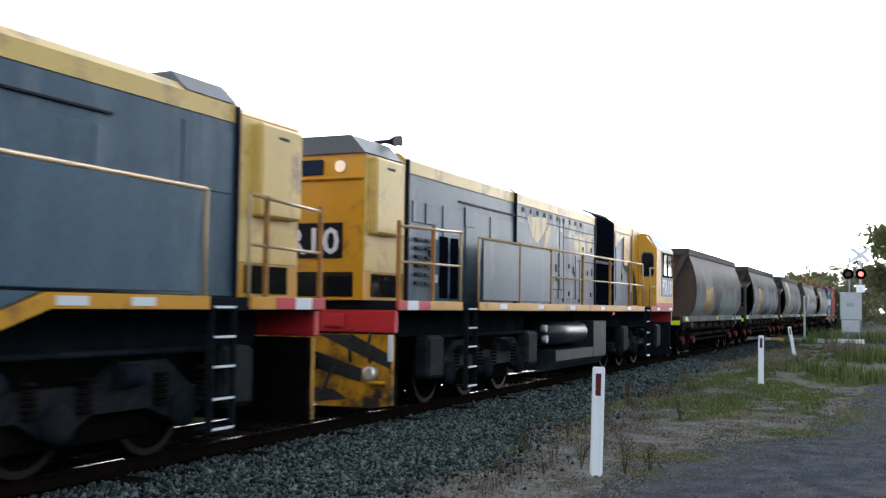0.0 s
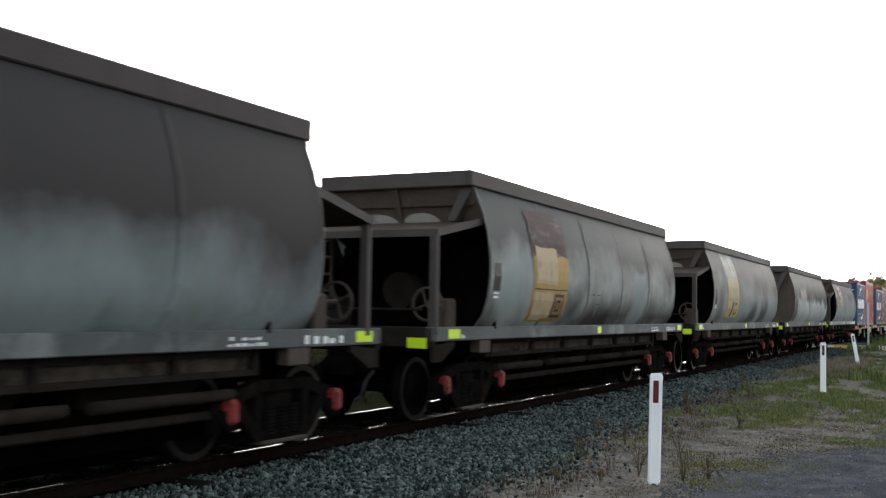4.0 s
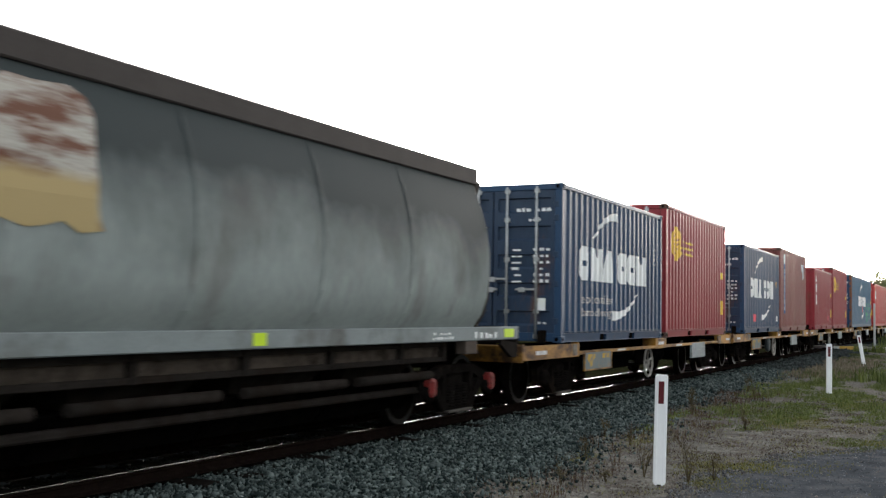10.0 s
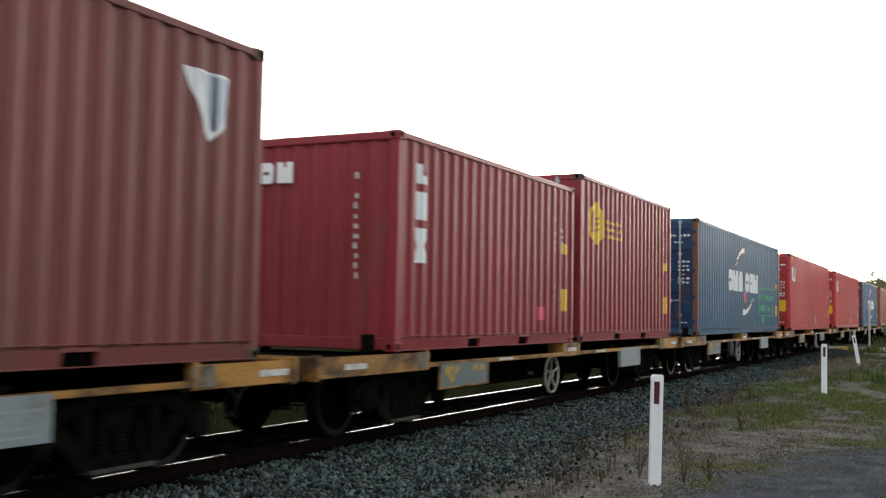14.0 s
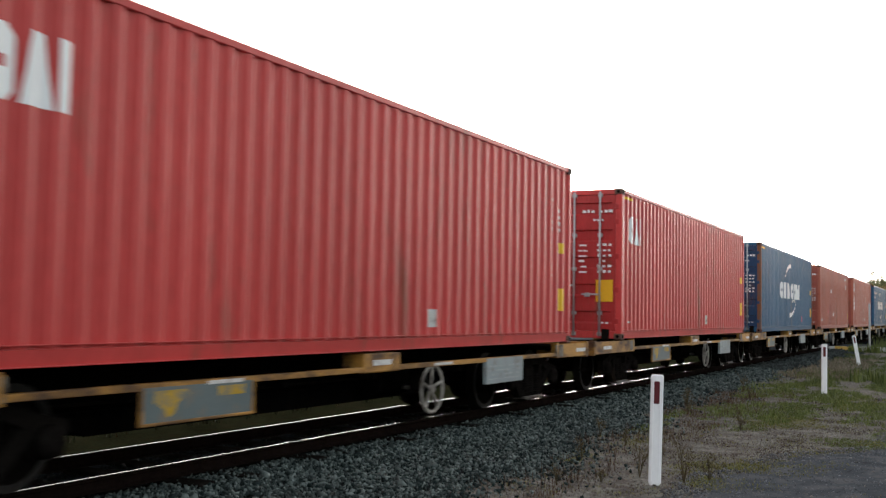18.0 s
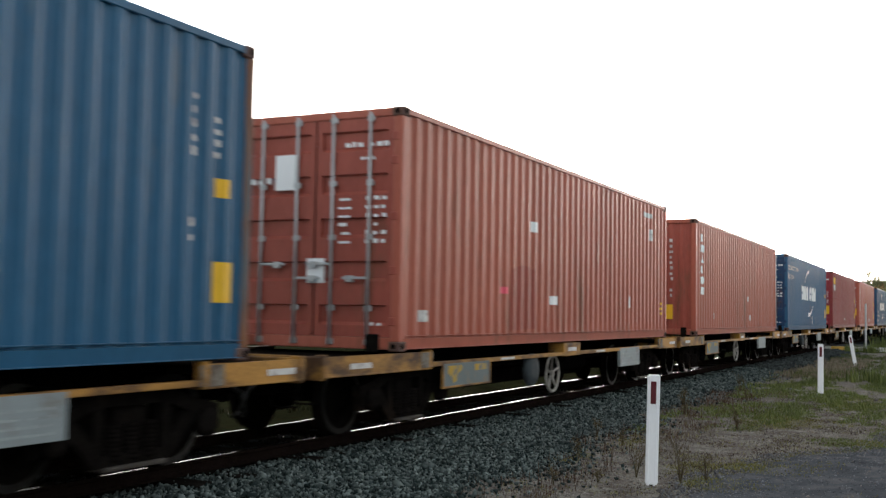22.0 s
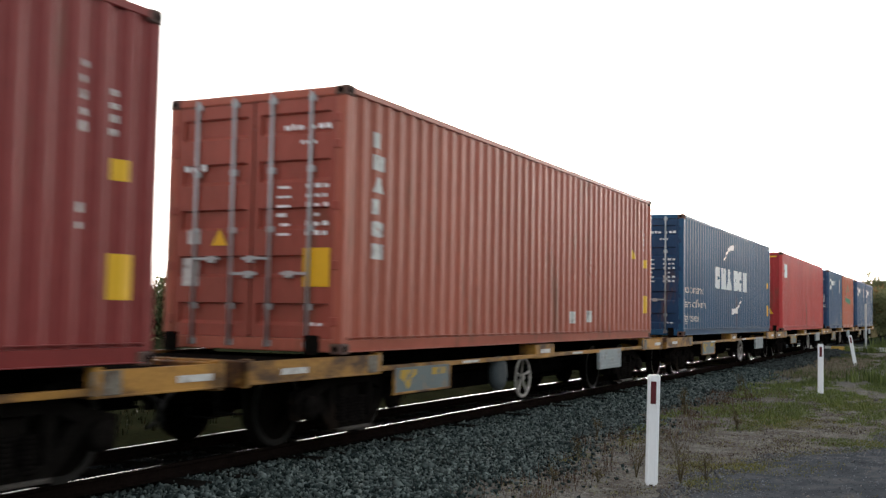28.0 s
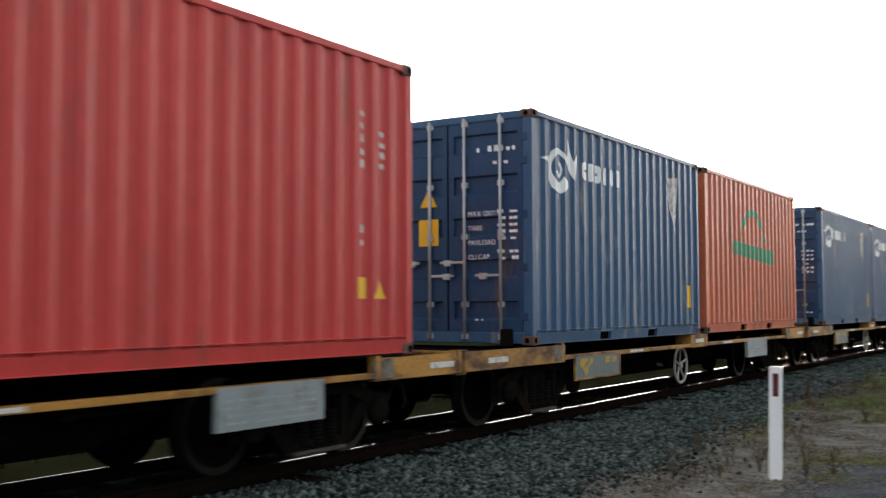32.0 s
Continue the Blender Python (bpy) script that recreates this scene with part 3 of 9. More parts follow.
for spot in ((5.2, 6.7, 1.35, 2.3, PALE, 0.2, 0.4, 0.7), (7.3, 8.2, 1.45, 2.1, PALE, 0.2, 0.35, 0.6), (9.3, 10.9, 1.4, 2.05, PALE, 0.2, 0.35, 0.7), (2.95, 4.4, 2.4, 3.1, PALE, 0.1, 0.2, 0.7), (6.3, 7.4, 1.2, 1.75, SOOT, 0.2, 0.3, 0.8), (8.2, 9.2, 1.2, 1.8, SOOT, 0.2, 0.3, 0.8), (1.9, 2.5, 1.2, 2.2, SOOT, 0.2, 0.3, 0.6)):
    blot(M["hopper_c"], *spot)
M["hopper_d"] = hopper_paint("half_washed_hopper_paint", (0.052, 0.060, 0.057), 1.98, 2.20, (0.30, 0.34, 0.33), 1.1)
blot(M["hopper_d"], 2.0, 11.2, 2.12, 2.3, (0.038, 0.034, 0.028), 0.14, 0.2, 0.8)
blot(M["hopper_d"], 1.2, 2.1, 1.2, 2.3, (0.05, 0.045, 0.04), 0.15, 0.25, 0.9)
blot(M["hopper_d"], 2.9, 4.5, 2.0, 2.5, (0.25, 0.27, 0.255), 0.14, 0.5, 0.9, 2.4)
M["hopper_e"] = hopper_paint("sooty_topped_hopper_paint", (0.050, 0.060, 0.062), 1.75, 2.65, (0.235, 0.265, 0.258), 1.0)
M["hopper_end"] = shade("brown_dusted_hopper_end", (0.070, 0.055, 0.046), rough=0.75, vary=0.2, scale=2, dirt=(0.11, 0.095, 0.082), dirt_amount=0.25, dirt_scale=1.2, spec=0.1)
M["hopper_lip"] = shade("dark_hopper_rim", (0.064, 0.056, 0.053), spec=0.12, rough=0.65, vary=0.15, scale=3)
M["hopper_sill"] = shade("grey_hopper_sill", (0.085, 0.095, 0.096), rough=0.6, vary=0.2, scale=1.5, dirt=(0.22, 0.24, 0.24), dirt_amount=0.25, dirt_scale=1.1, spec=0.1)
M["hopper_sill_pale"] = shade("pale_hopper_sill", (0.25, 0.285, 0.29), rough=0.6, vary=0.15, scale=1.5, dirt=(0.12, 0.12, 0.115), dirt_amount=0.3, dirt_scale=1.1, spec=0.1)
# Hopper frame colour lowered to hold the shade beneath the body.
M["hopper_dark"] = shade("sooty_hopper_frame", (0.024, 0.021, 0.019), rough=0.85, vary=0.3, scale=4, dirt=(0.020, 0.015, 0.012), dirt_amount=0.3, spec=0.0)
M["hopper_skirt"] = shade("brown_dusted_skirt", (0.066, 0.055, 0.046), rough=0.8, vary=0.35, scale=3, dirt=(0.010, 0.008, 0.007), dirt_amount=0.4, dirt_scale=2, spec=0.0)
M["hopper_yellow"] = shade("faded_yellow_board", (0.50, 0.36, 0.12), rough=0.6, vary=0.2, scale=3, dirt=(0.22, 0.19, 0.15), dirt_amount=0.4, dirt_scale=2.2, stretch=(1, 1, 0.6))
M["hopper_number"] = shade("worn_red_number", (0.42, 0.12, 0.07), rough=0.7, vary=0.2, dirt=(0.12, 0.09, 0.07), dirt_amount=0.4, dirt_scale=10)
M["hopper_worn"] = shade("worn_pale_end_sheet", (0.30, 0.285, 0.26), rough=0.7, vary=0.2, scale=3, dirt=(0.12, 0.10, 0.085), dirt_amount=0.4, dirt_scale=3)
M["loco_worn"] = shade("worn_cream_over_grey", (0.20, 0.235, 0.25), rough=0.4, vary=0.55, scale=3.0, fine=30, dirt=(0.44, 0.41, 0.32), dirt_amount=0.55, dirt_scale=1.5, stretch=(1, 2.4, 0.4), spec=0.15)
M["loco_glossy"] = shade("weathered_silver_grey_hood_paint", (0.094, 0.128, 0.158), rough=0.34, vary=0.45, scale=2.4, fine=30, dirt=(0.27, 0.30, 0.31), dirt_amount=0.3, dirt_scale=1.6, stretch=(1, 2.4, 0.3), spec=0.16)
M["loco_faded"] = shade("patchy_faded_yellow_emblem", (0.64, 0.45, 0.13), rough=0.4, vary=0.2, scale=2, dirt=(0.22, 0.23, 0.21), dirt_amount=0.45, dirt_scale=3.0, stretch=(1, 2.0, 0.5), spec=0.25)
FADED = (0.60, 0.42, 0.12)
for paint in ("loco_worn", "loco_glossy"):
    for spot in ((7.95, 8.15, 2.65, 3.0, (0.42, 0.42, 0.36), 0.06, 0.12), (8.78, 9.05, 2.85, 3.1, (0.42, 0.42, 0.36), 0.06, 0.12), (9.25, 9.6, 2.62, 2.95, FADED, 0.06, 0.16), (9.72, 10.1, 2.62, 2.98, FADED, 0.05, 0.14), (10.32, 10.62, 2.66, 3.06, FADED, 0.04, 0.10), (8.6, 8.9, 2.2, 3.1, (0.050, 0.060, 0.068), 0.08, 0.2), (7.9, 8.05, 2.0, 3.0, (0.05, 0.06, 0.07), 0.06, 0.15)):
        blot(M[paint], *spot, 0.85, 3.2)
M["loco_brown"] = shade("dark_red_brown_hood_recess", (0.075, 0.028, 0.020), rough=0.5, vary=0.2, spec=0.2)
M["hopper_seam"] = shade("grimy_weld_seam", (0.075, 0.074, 0.070), rough=0.7, vary=0.3, scale=3, stretch=(1, 1, 0.3), dirt=(0.15, 0.16, 0.155), dirt_amount=0.5, dirt_scale=2.5, spec=0.08)
M["hopper_cream"] = shade("worn_cream_board", (0.46, 0.36, 0.22), rough=0.65, vary=0.14, scale=3, dirt=(0.30, 0.22, 0.15), dirt_amount=0.3, dirt_scale=3, spec=0.1)
M["hopper_orange"] = shade("worn_orange_yellow_board", (0.43, 0.28, 0.095), rough=0.65, vary=0.22, scale=3, dirt=(0.17, 0.12, 0.07), dirt_amount=0.4, dirt_scale=3, spec=0.1)
blot(M["hopper_orange"], 2.8, 4.4, 1.25, 1.5, (0.21, 0.10, 0.045), 0.25, 0.2, 0.8)
M["hopper_straw"] = shade("sun_bleached_yellow_board", (0.40, 0.34, 0.155), rough=0.6, vary=0.2, scale=3, dirt=(0.26, 0.24, 0.17), dirt_amount=0.4, dirt_scale=3, stretch=(1, 1, 0.5), spec=0.15)
M["hopper_washed"] = shade("washed_out_board", (0.30, 0.30, 0.245), rough=0.6, vary=0.25, scale=3, dirt=(0.14, 0.14, 0.13), dirt_amount=0.5, dirt_scale=4, stretch=(1, 1, 0.4), spec=0.15)
M["hopper_purple"] = shade("brown_purple_old_board", (0.080, 0.052, 0.050), rough=0.7, vary=0.3, scale=4, dirt=(0.20, 0.18, 0.17), dirt_amount=0.3, dirt_scale=5, stretch=(1, 0.5, 1.5), spec=0.08)
M["hopper_chalk"] = shade("chalky_peeling_board", (0.42, 0.40, 0.36), rough=0.7, vary=0.2, scale=4, dirt=(0.16, 0.08, 0.055), dirt_amount=0.75, dirt_scale=4.5, stretch=(1, 0.35, 1.4), spec=0.1)
blot(M["hopper_chalk"], 3.0, 4.3, 1.9, 2.35, (0.44, 0.34, 0.17), 0.06, 0.1)

# ---- mesh kit ----


def box(bm, x0, x1, y0, y1, z0, z1, bevel=0.0):
    """A box, its edges broken by bevel."""
    t = bmesh.new() if bevel else bm
    v = [t.verts.new((x, y, z)) for x in (x0, x1) for y in (y0, y1) for z in (z0, z1)]
    for f in ((0, 1, 3, 2), (4, 6, 7, 5), (0, 4, 5, 1), (2, 3, 7, 6), (0, 2, 6, 4), (1, 5, 7, 3)):
        t.faces.new([v[i] for i in f])
    if bevel:
        bmesh.ops.bevel(t, geom=t.edges[:], offset=bevel, segments=1, affect="EDGES", clamp_overlap=True)
        pour(t, bm)
    return bm


def pour(src, dst):
    """Moves all of one bmesh into another."""
    made = {v: dst.verts.new(v.co) for v in src.verts}
    for f in src.faces:
        dst.faces.new([made[v] for v in f.verts])
    src.free()


def rod(bm, a, b, r, seg=8, r2=None, caps=True):
    """A round bar from a to b."""
    a, b = Vector(a), Vector(b)
    r2 = r if r2 is None else r2
    q = (b - a).to_track_quat("Z", "Y")
    rings = []
    for p, rad in ((a, r), (b, r2)):
        rings.append([bm.verts.new(p + q @ Vector((rad * math.cos(k * math.tau / seg), rad * math.sin(k * math.tau / seg), 0))) for k in range(seg)])
    for k in range(seg):
        f = bm.faces.new((rings[0][k], rings[0][(k + 1) % seg], rings[1][(k + 1) % seg], rings[1][k]))
        f.smooth = seg > 6
    if caps:
        bm.faces.new(rings[0][::-1])
        bm.faces.new(rings[1])
    return bm


def pipe(bm, points, r, seg=8):
    """A bent round bar through points."""
    for a, b in zip(points, points[1:]):
        rod(bm, a, b, r, seg)
    return bm


def lathe(bm, axis_at, profile, seg=24, along="x"):
    """Turns (offset along the axis, radius) pairs about an axis parallel to x or z."""
    c = Vector(axis_at)
    rings = []
    for d, r in profile:
        ring = []
        for k in range(seg):
            s, t = r * math.cos(k * math.tau / seg), r * math.sin(k * math.tau / seg)
            ring.append(bm.verts.new(c + (Vector((d, s, t)) if along == "x" else Vector((s, t, d)) if along == "z" else Vector((t, d, s)))))
        rings.append(ring)
    for r0, r1 in zip(rings, rings[1:]):
        for k in range(seg):
            bm.faces.new((r0[k], r0[(k + 1) % seg], r1[(k + 1) % seg], r1[k])).smooth = True
    bm.faces.new(rings[0][::-1])
    bm.faces.new(rings[-1])
    return bm


def loft(bm, sections, closed=True, caps=True, smooth=False):
    """Skins a row of sections, each a list of points of the same count."""
    rings = [[bm.verts.new(p) for p in s] for s in sections]
    n = len(rings[0])
    for a, b in zip(rings, rings[1:]):
        for k in range(n if closed else n - 1):
            bm.faces.new((a[k], a[(k + 1) % n], b[(k + 1) % n], b[k])).smooth = smooth
    if caps and closed:
        bm.faces.new(rings[0][::-1])
        bm.faces.new(rings[-1])
    return bm


def slab(bm, outline, axis, a, b):
    """Pushes a flat outline of (u, v) pairs from a to b along an axis: x takes (y, z), y takes (x, z), z takes (x, y)."""
    put = {"x": lambda u, v, w: (w, u, v), "y": lambda u, v, w: (u, w, v), "z": lambda u, v, w: (u, v, w)}[axis]
    return loft(bm, [[put(u, v, w) for u, v in outline] for w in (a, b)])


def mesh_of(bm, name, material):
    bmesh.ops.recalc_face_normals(bm, faces=bm.faces[:])
    me = bpy.data.meshes.new(name)
    bm.to_mesh(me)
    bm.free()
    me.materials.append(M[material] if isinstance(material, str) else material)
    return me


def part(name, bm, material, parent, label=""):
    """Links a bmesh as one mesh object under a thing or under a part; an emblem's loose pieces become parts each."""
    if name == "emblem":
        left, isles = set(bm.verts), []
        while left:
            todo, isle = [left.pop()], set()
            while todo:
                v = todo.pop()
                isle.add(v)
                for e in v.link_edges:
                    o = e.other_vert(v)
                    if o in left:
                        left.discard(o)
                        todo.append(o)
            isles.append(isle)
        isles.sort(key=lambda i: (-len(i), min(v.index for v in i)))
        for isle in isles[1:] if len(isles) > 1 else []:
            piece, made = bmesh.new(), {}
            for v in sorted(isle, key=lambda v: v.index):
                made[v] = piece.verts.new(v.co)
            for f in {f for v in isle for f in v.link_faces}:
                piece.faces.new([made[v] for v in f.verts])
            o = new("emblem_piece", mesh_of(piece, "emblem_piece", material))
            o.parent = parent
        if len(isles) > 1:
            bmesh.ops.delete(bm, geom=[v for i in isles[1:] for v in i], context="VERTS")
    ob = new(name, mesh_of(bm, name, material))
    ob.parent = parent
    return tagged(ob, label) if label else ob


def twin(ob, parent, m):
    """The same mesh again as a part of its own."""
    o = new(ob.name.split(".")[0], ob.data)
    o.parent, o.matrix_basis = parent, m
    return o


def thing(name, label, category, group="", kind=""):
    return tagged(new(name), label, category, group, kind)


def solid(name, bm, material, label, category="", group="", kind=""):
    """A thing that is one mesh."""
    return tagged(new(name, mesh_of(bm, name, material)), label, category, group, kind)


def flat_text(text, size, squeeze=1.0, bold=0.0):
    """A flat bmesh of a word in the built-in font, its foot at (0, 0)."""
    cu = bpy.data.curves.new("word", "FONT")
    cu.body, cu.size, cu.resolution_u, cu.offset = text, size, 2, bold
    ob = new("word", cu)
    me = bpy.data.meshes.new_from_object(ob.evaluated_get(bpy.context.evaluated_depsgraph_get()))
    bpy.data.objects.remove(ob)
    bm = bmesh.new()
    bm.from_mesh(me)
    bpy.data.meshes.remove(me)
    bpy.data.curves.remove(cu)
    for v in bm.verts:
        v.co.x *= squeeze
    return bm


def flat_shape(*outlines):
    """A flat bmesh of one or more outlines."""
    bm = bmesh.new()
    for o in outlines:
        bm.faces.new([bm.verts.new((a, b, 0)) for a, b in o])
    bmesh.ops.remove_doubles(bm, verts=bm.verts[:], dist=0.0005)
    return bm


def bars(w, h, rows, cols=1, gap=0.35, skew=0.0):
    """Rows of plain bars that stand in for small print, w wide and h high in all; uneven, as print is."""
    r = random.Random(int(w * 1000) * 31 + int(h * 1000) * 7 + rows * 5 + cols)
    out = []
    rh, cw = h / rows, w / cols
    for i in range(rows):
        for k in range(cols):
            if rows * cols > 4 and r.random() < 0.10:
                continue
            a, b = k * cw, h - (i + 1) * rh
            ww, hh = cw * (1 - gap * 0.4) * r.uniform(0.55, 1.0), rh * (1 - gap) * r.uniform(0.55, 0.95)
            a += (cw * (1 - gap * 0.4) - ww) * r.random()
            n = 2 if ww > 0.05 and hh < ww * 1.5 and r.random() < 0.5 else 1
            for j in range(n):
                p, q = a + ww * j / n, a + ww * (j + 0.86) / n
                out.append([(p, b), (q, b), (q, b + hh), (p, b + hh)])
    return flat_shape(*out)


def arc_band(cx, cz, r, a0, a1, w0, w1, n=14):
    """A tapering swoosh along an arc, degrees from a0 to a1."""
    pts = []
    for i in range(n + 1):
        a, w = radians(a0 + (a1 - a0) * i / n), w0 + (w1 - w0) * i / n
        pts.append(((r + w / 2) * math.cos(a) + cx, (r + w / 2) * math.sin(a) + cz, (r - w / 2) * math.cos(a) + cx, (r - w / 2) * math.sin(a) + cz))
    return [[(p[0], p[1]), (q[0], q[1]), (q[2], q[3]), (p[2], p[3])] for p, q in zip(pts, pts[1:])]


def lay_on(bm, cuts, place, proud=0.004):
    """Lays a flat shape on a folded or curved sheet: cuts it at the folds, then place(a, b, proud) gives each corner's point."""
    for axis, values in cuts:
        lo, hi = min(v.co[axis] for v in bm.verts), max(v.co[axis] for v in bm.verts)
        no = (1, 0, 0) if axis == 0 else (0, 1, 0)
        for c in values:
            if lo < c < hi:
                bmesh.ops.bisect_plane(bm, geom=bm.verts[:] + bm.edges[:] + bm.faces[:], plane_co=(c, c, 0), plane_no=no)
    for v in bm.verts:
        v.co = place(v.co.x, v.co.y, proud)
    return bm


# ---- containers ----
WIDE, PITCH, DEEP = 1.219, 0.2765, 0.031


def folds(a, b):
    """The (place, depth) corners of trapezoid corrugation from a to b."""
    n = max(1, round((b - a) / PITCH))
    p = (b - a) / n
    out = []
    for i in range(n):
        s = a + i * p
        out += [(s, 0.0), (s + 0.27 * p, 0.0), (s + 0.5 * p, DEEP), (s + 0.77 * p, DEEP)]
    return out + [(b, 0.0)]


def depth_at(fold, y):
    for (a, d0), (b, d1) in zip(fold, fold[1:]):
        if a <= y <= b:
            return d0 + (d1 - d0) * (y - a) / (b - a) if b > a else d0
    return 0.0


def container(label, length, high, paint, doors=True, door_paint=None, post_paint=None, group="shipping containers on the train"):
    """A steel box with its front at y = 0, its floor at z = 0 and the line's middle at x = 0."""
    t = thing("shipping_container", label, "container", group)
    L, H = length, high
    fold = folds(0.10, L - 0.10)
    t["fold_a"], t["fold_b"], t["high"], t["long"] = 0.10, L - 0.10, H, L
    lo, hi = 0.155, H - 0.075
    for side in (1, -1):
        bm = bmesh.new()
        xs = [side * (WIDE - 0.012 - d) for _, d in fold]
        loft(bm, [[(x, y, lo) for x, (y, d) in zip(xs, fold)], [(x, y, hi) for x, (y, d) in zip(xs, fold)]], closed=False)
        part("side_panel", bm, paint, t)
        bm = box(bmesh.new(), *sorted((side * (WIDE - 0.06), side * (WIDE - 0.036))), 0.12, L - 0.12, 0.148, 0.182)
        part("rail_groove", bm, paint, t)
        for z in (0.180, 0.014 if L < 7 else 0.026):
            bm = box(bmesh.new(), *sorted((side * (WIDE - 0.05), side * (WIDE + 0.006))), 0.12, L - 0.12, z, z + 0.007)
            part("rail_lip", bm, paint, t)
        bm = box(bmesh.new(), *sorted((side * (WIDE - 0.07), side * (WIDE - 0.004))), 0.12, L - 0.12, H - 0.085, H - 0.012, 0.008)
        part("top_rail", bm, paint, t)
        pockets = (1.98, 3.72) if L < 7 else ()
        y = 0.12
        for p in (*pockets, None):
            e = L - 0.12 if p is None else p
            foot = 0.016 if L < 7 else 0.03
            part("bottom_rail", slab(bmesh.new(), [(side * (WIDE - 0.06), foot), (side * (WIDE - 0.020), foot), (side * (WIDE - 0.002), 0.152), (side * (WIDE - 0.06), 0.165)], "y", y, e), paint, t)
            if p is not None:
                part("pocket_lintel", box(bmesh.new(), *sorted((side * (WIDE - 0.06), side * (WIDE - 0.002))), e, e + 0.36, 0.13, 0.165), paint, t)
                y = e + 0.36
        # black fill stands for the shade inside the pockets
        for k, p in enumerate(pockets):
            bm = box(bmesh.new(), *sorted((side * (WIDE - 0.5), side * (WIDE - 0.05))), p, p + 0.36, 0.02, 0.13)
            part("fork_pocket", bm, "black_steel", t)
    for y0, y1 in ((0.0, 0.12), (L - 0.12, L)):
        for side in (1, -1):
            bm = box(bmesh.new(), *sorted((side * (WIDE - 0.13), side * (WIDE - 0.003))), y0, y1, 0.11, H - 0.11, 0.012)
            part("corner_post", bm, post_paint or paint, t)
            for z0 in (0.0, H - 0.118):
                o = 0.004
                bm = box(bmesh.new(), *sorted((side * (WIDE - 0.16), side * (WIDE + o))), y0 - (o if y0 == 0 else 0.05), y1 + (0.05 if y0 == 0 else o), z0, z0 + 0.118, 0.014)
                slot_y = y0 - o - 0.001 if y0 == 0 else y1 + o + 0.001
                c = part("corner_casting", bm, "casting" if post_paint or high > 2.7 else paint, t)
                # flat black discs in place of holes, for the dark inside them
                part("casting_slot", lathe(bmesh.new(), (side * (WIDE - 0.08), slot_y, z0 + 0.06), [(-0.003, 0.033), (0.003, 0.033)], 10, "y"), "black_steel", c)
                part("casting_slot", lathe(bmesh.new(), (side * (WIDE + o + 0.001), (y0 + y1) / 2, z0 + 0.06), [(-0.003, 0.035), (0.003, 0.035)], 10, "x"), "black_steel", c)
    # roof, shallow corrugation across
    bm = bmesh.new()
    rf = folds(0.13, L - 0.13)
    loft(bm, [[(x, y, H - 0.02 - d * 0.5) for y, d in rf] for x in (-WIDE + 0.06, WIDE - 0.06)], closed=False)
    part("roof_panel", bm, paint, t)
    for y0, y1 in ((0.005, 0.10), (L - 0.10, L - 0.005)):
        bm = box(bmesh.new(), -WIDE + 0.13, WIDE - 0.13, y0, y1, H - 0.11, H - 0.006, 0.01)
        part("roof_header", bm, paint, t)
        bm = box(bmesh.new(), -WIDE + 0.13, WIDE - 0.13, y0, y1, 0.02, 0.16, 0.01)
        part("end_sill", bm, paint, t)
    bm = box(bmesh.new(), -WIDE + 0.08, WIDE - 0.08, 0.14, L - 0.14, 0.12, 0.15)
    part("floor", bm, "black_steel", t)
    ends = [("door" if doors else "wall", 0), ("wall" if doors else "door", 1)]
    for what, far in ends:
        def at(x, d, z):
            return (x, 0.02 + d, z) if not far else (x, L - 0.02 - d, z)
        if what == "wall":
            f = folds(-WIDE + 0.13, WIDE - 0.13)
            bm = bmesh.new()
            loft(bm, [[at(x, 0.01 + d * 1.2, z) for x, d in f] for z in (0.16, H - 0.10)], closed=False)
            part("end_panel", bm, door_paint or paint, t)
            continue
        n = 5 if H > 2.7 else 5
        z0, z1 = 0.165, H - 0.115
        for side in (1, -1):
            a, b = sorted((side * 0.012, side * (WIDE - 0.135)))
            bm = bmesh.new()
            zs = [(z0, 0.0)]
            step = (z1 - z0) / n
            for i in range(n):
                m = z0 + (i + 0.5) * step
                zs += [(m - 0.13, 0.0), (m - 0.09, 0.044), (m + 0.10, 0.044), (m + 0.115, 0.0)]
            zs.append((z1, 0.0))
            for (xa, xb, flat) in ((a, a + 0.075, True), (a + 0.075, b - 0.075, False), (b - 0.075, b, True)):
                loft(bm, [[at(x, 0.0 if flat else d, z) for z, d in zs] for x in (xa, xb)], closed=False)
            for x in (a + 0.075, b - 0.075):
                loft(bm, [[at(x, 0.0, z) for z, d in zs], [at(x, d, z) for z, d in zs]], closed=False)
            bmesh.ops.remove_doubles(bm, verts=bm.verts[:], dist=0.0005)
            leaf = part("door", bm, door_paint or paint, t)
            for k in range(2):
                x = side * (0.26 + 0.52 * k)
                bm = bmesh.new()
                y = -0.012 if not far else L + 0.012
                rod(bm, (x, y, 0.06), (x, y, H - 0.05), 0.020, 8)
                for z in (0.10, 0.5, 1.35, 2.0, H - 0.12):
                    box(bm, x - 0.045, x + 0.045, *sorted((y, y + (0.04 if not far else -0.04))), z - 0.035, z + 0.035, 0.006)
                bar = part("lock_rod", bm, "galv", leaf, "galvanised locking bar")
                bm = bmesh.new()
                zz = 0.86 + 0.17 * ((k + (side > 0)) % 2)
                box(bm, *sorted((x, x - side * 0.36)), *sorted((y - 0.012, y + 0.008)), zz - 0.016, zz + 0.016, 0.004)
                box(bm, *sorted((x - side * 0.20, x - side * 0.30)), *sorted((y - 0.02, y + 0.03)), zz - 0.05, zz + 0.03, 0.006)
                part("door_handle", bm, "galv", leaf, "galvanised swing handle")
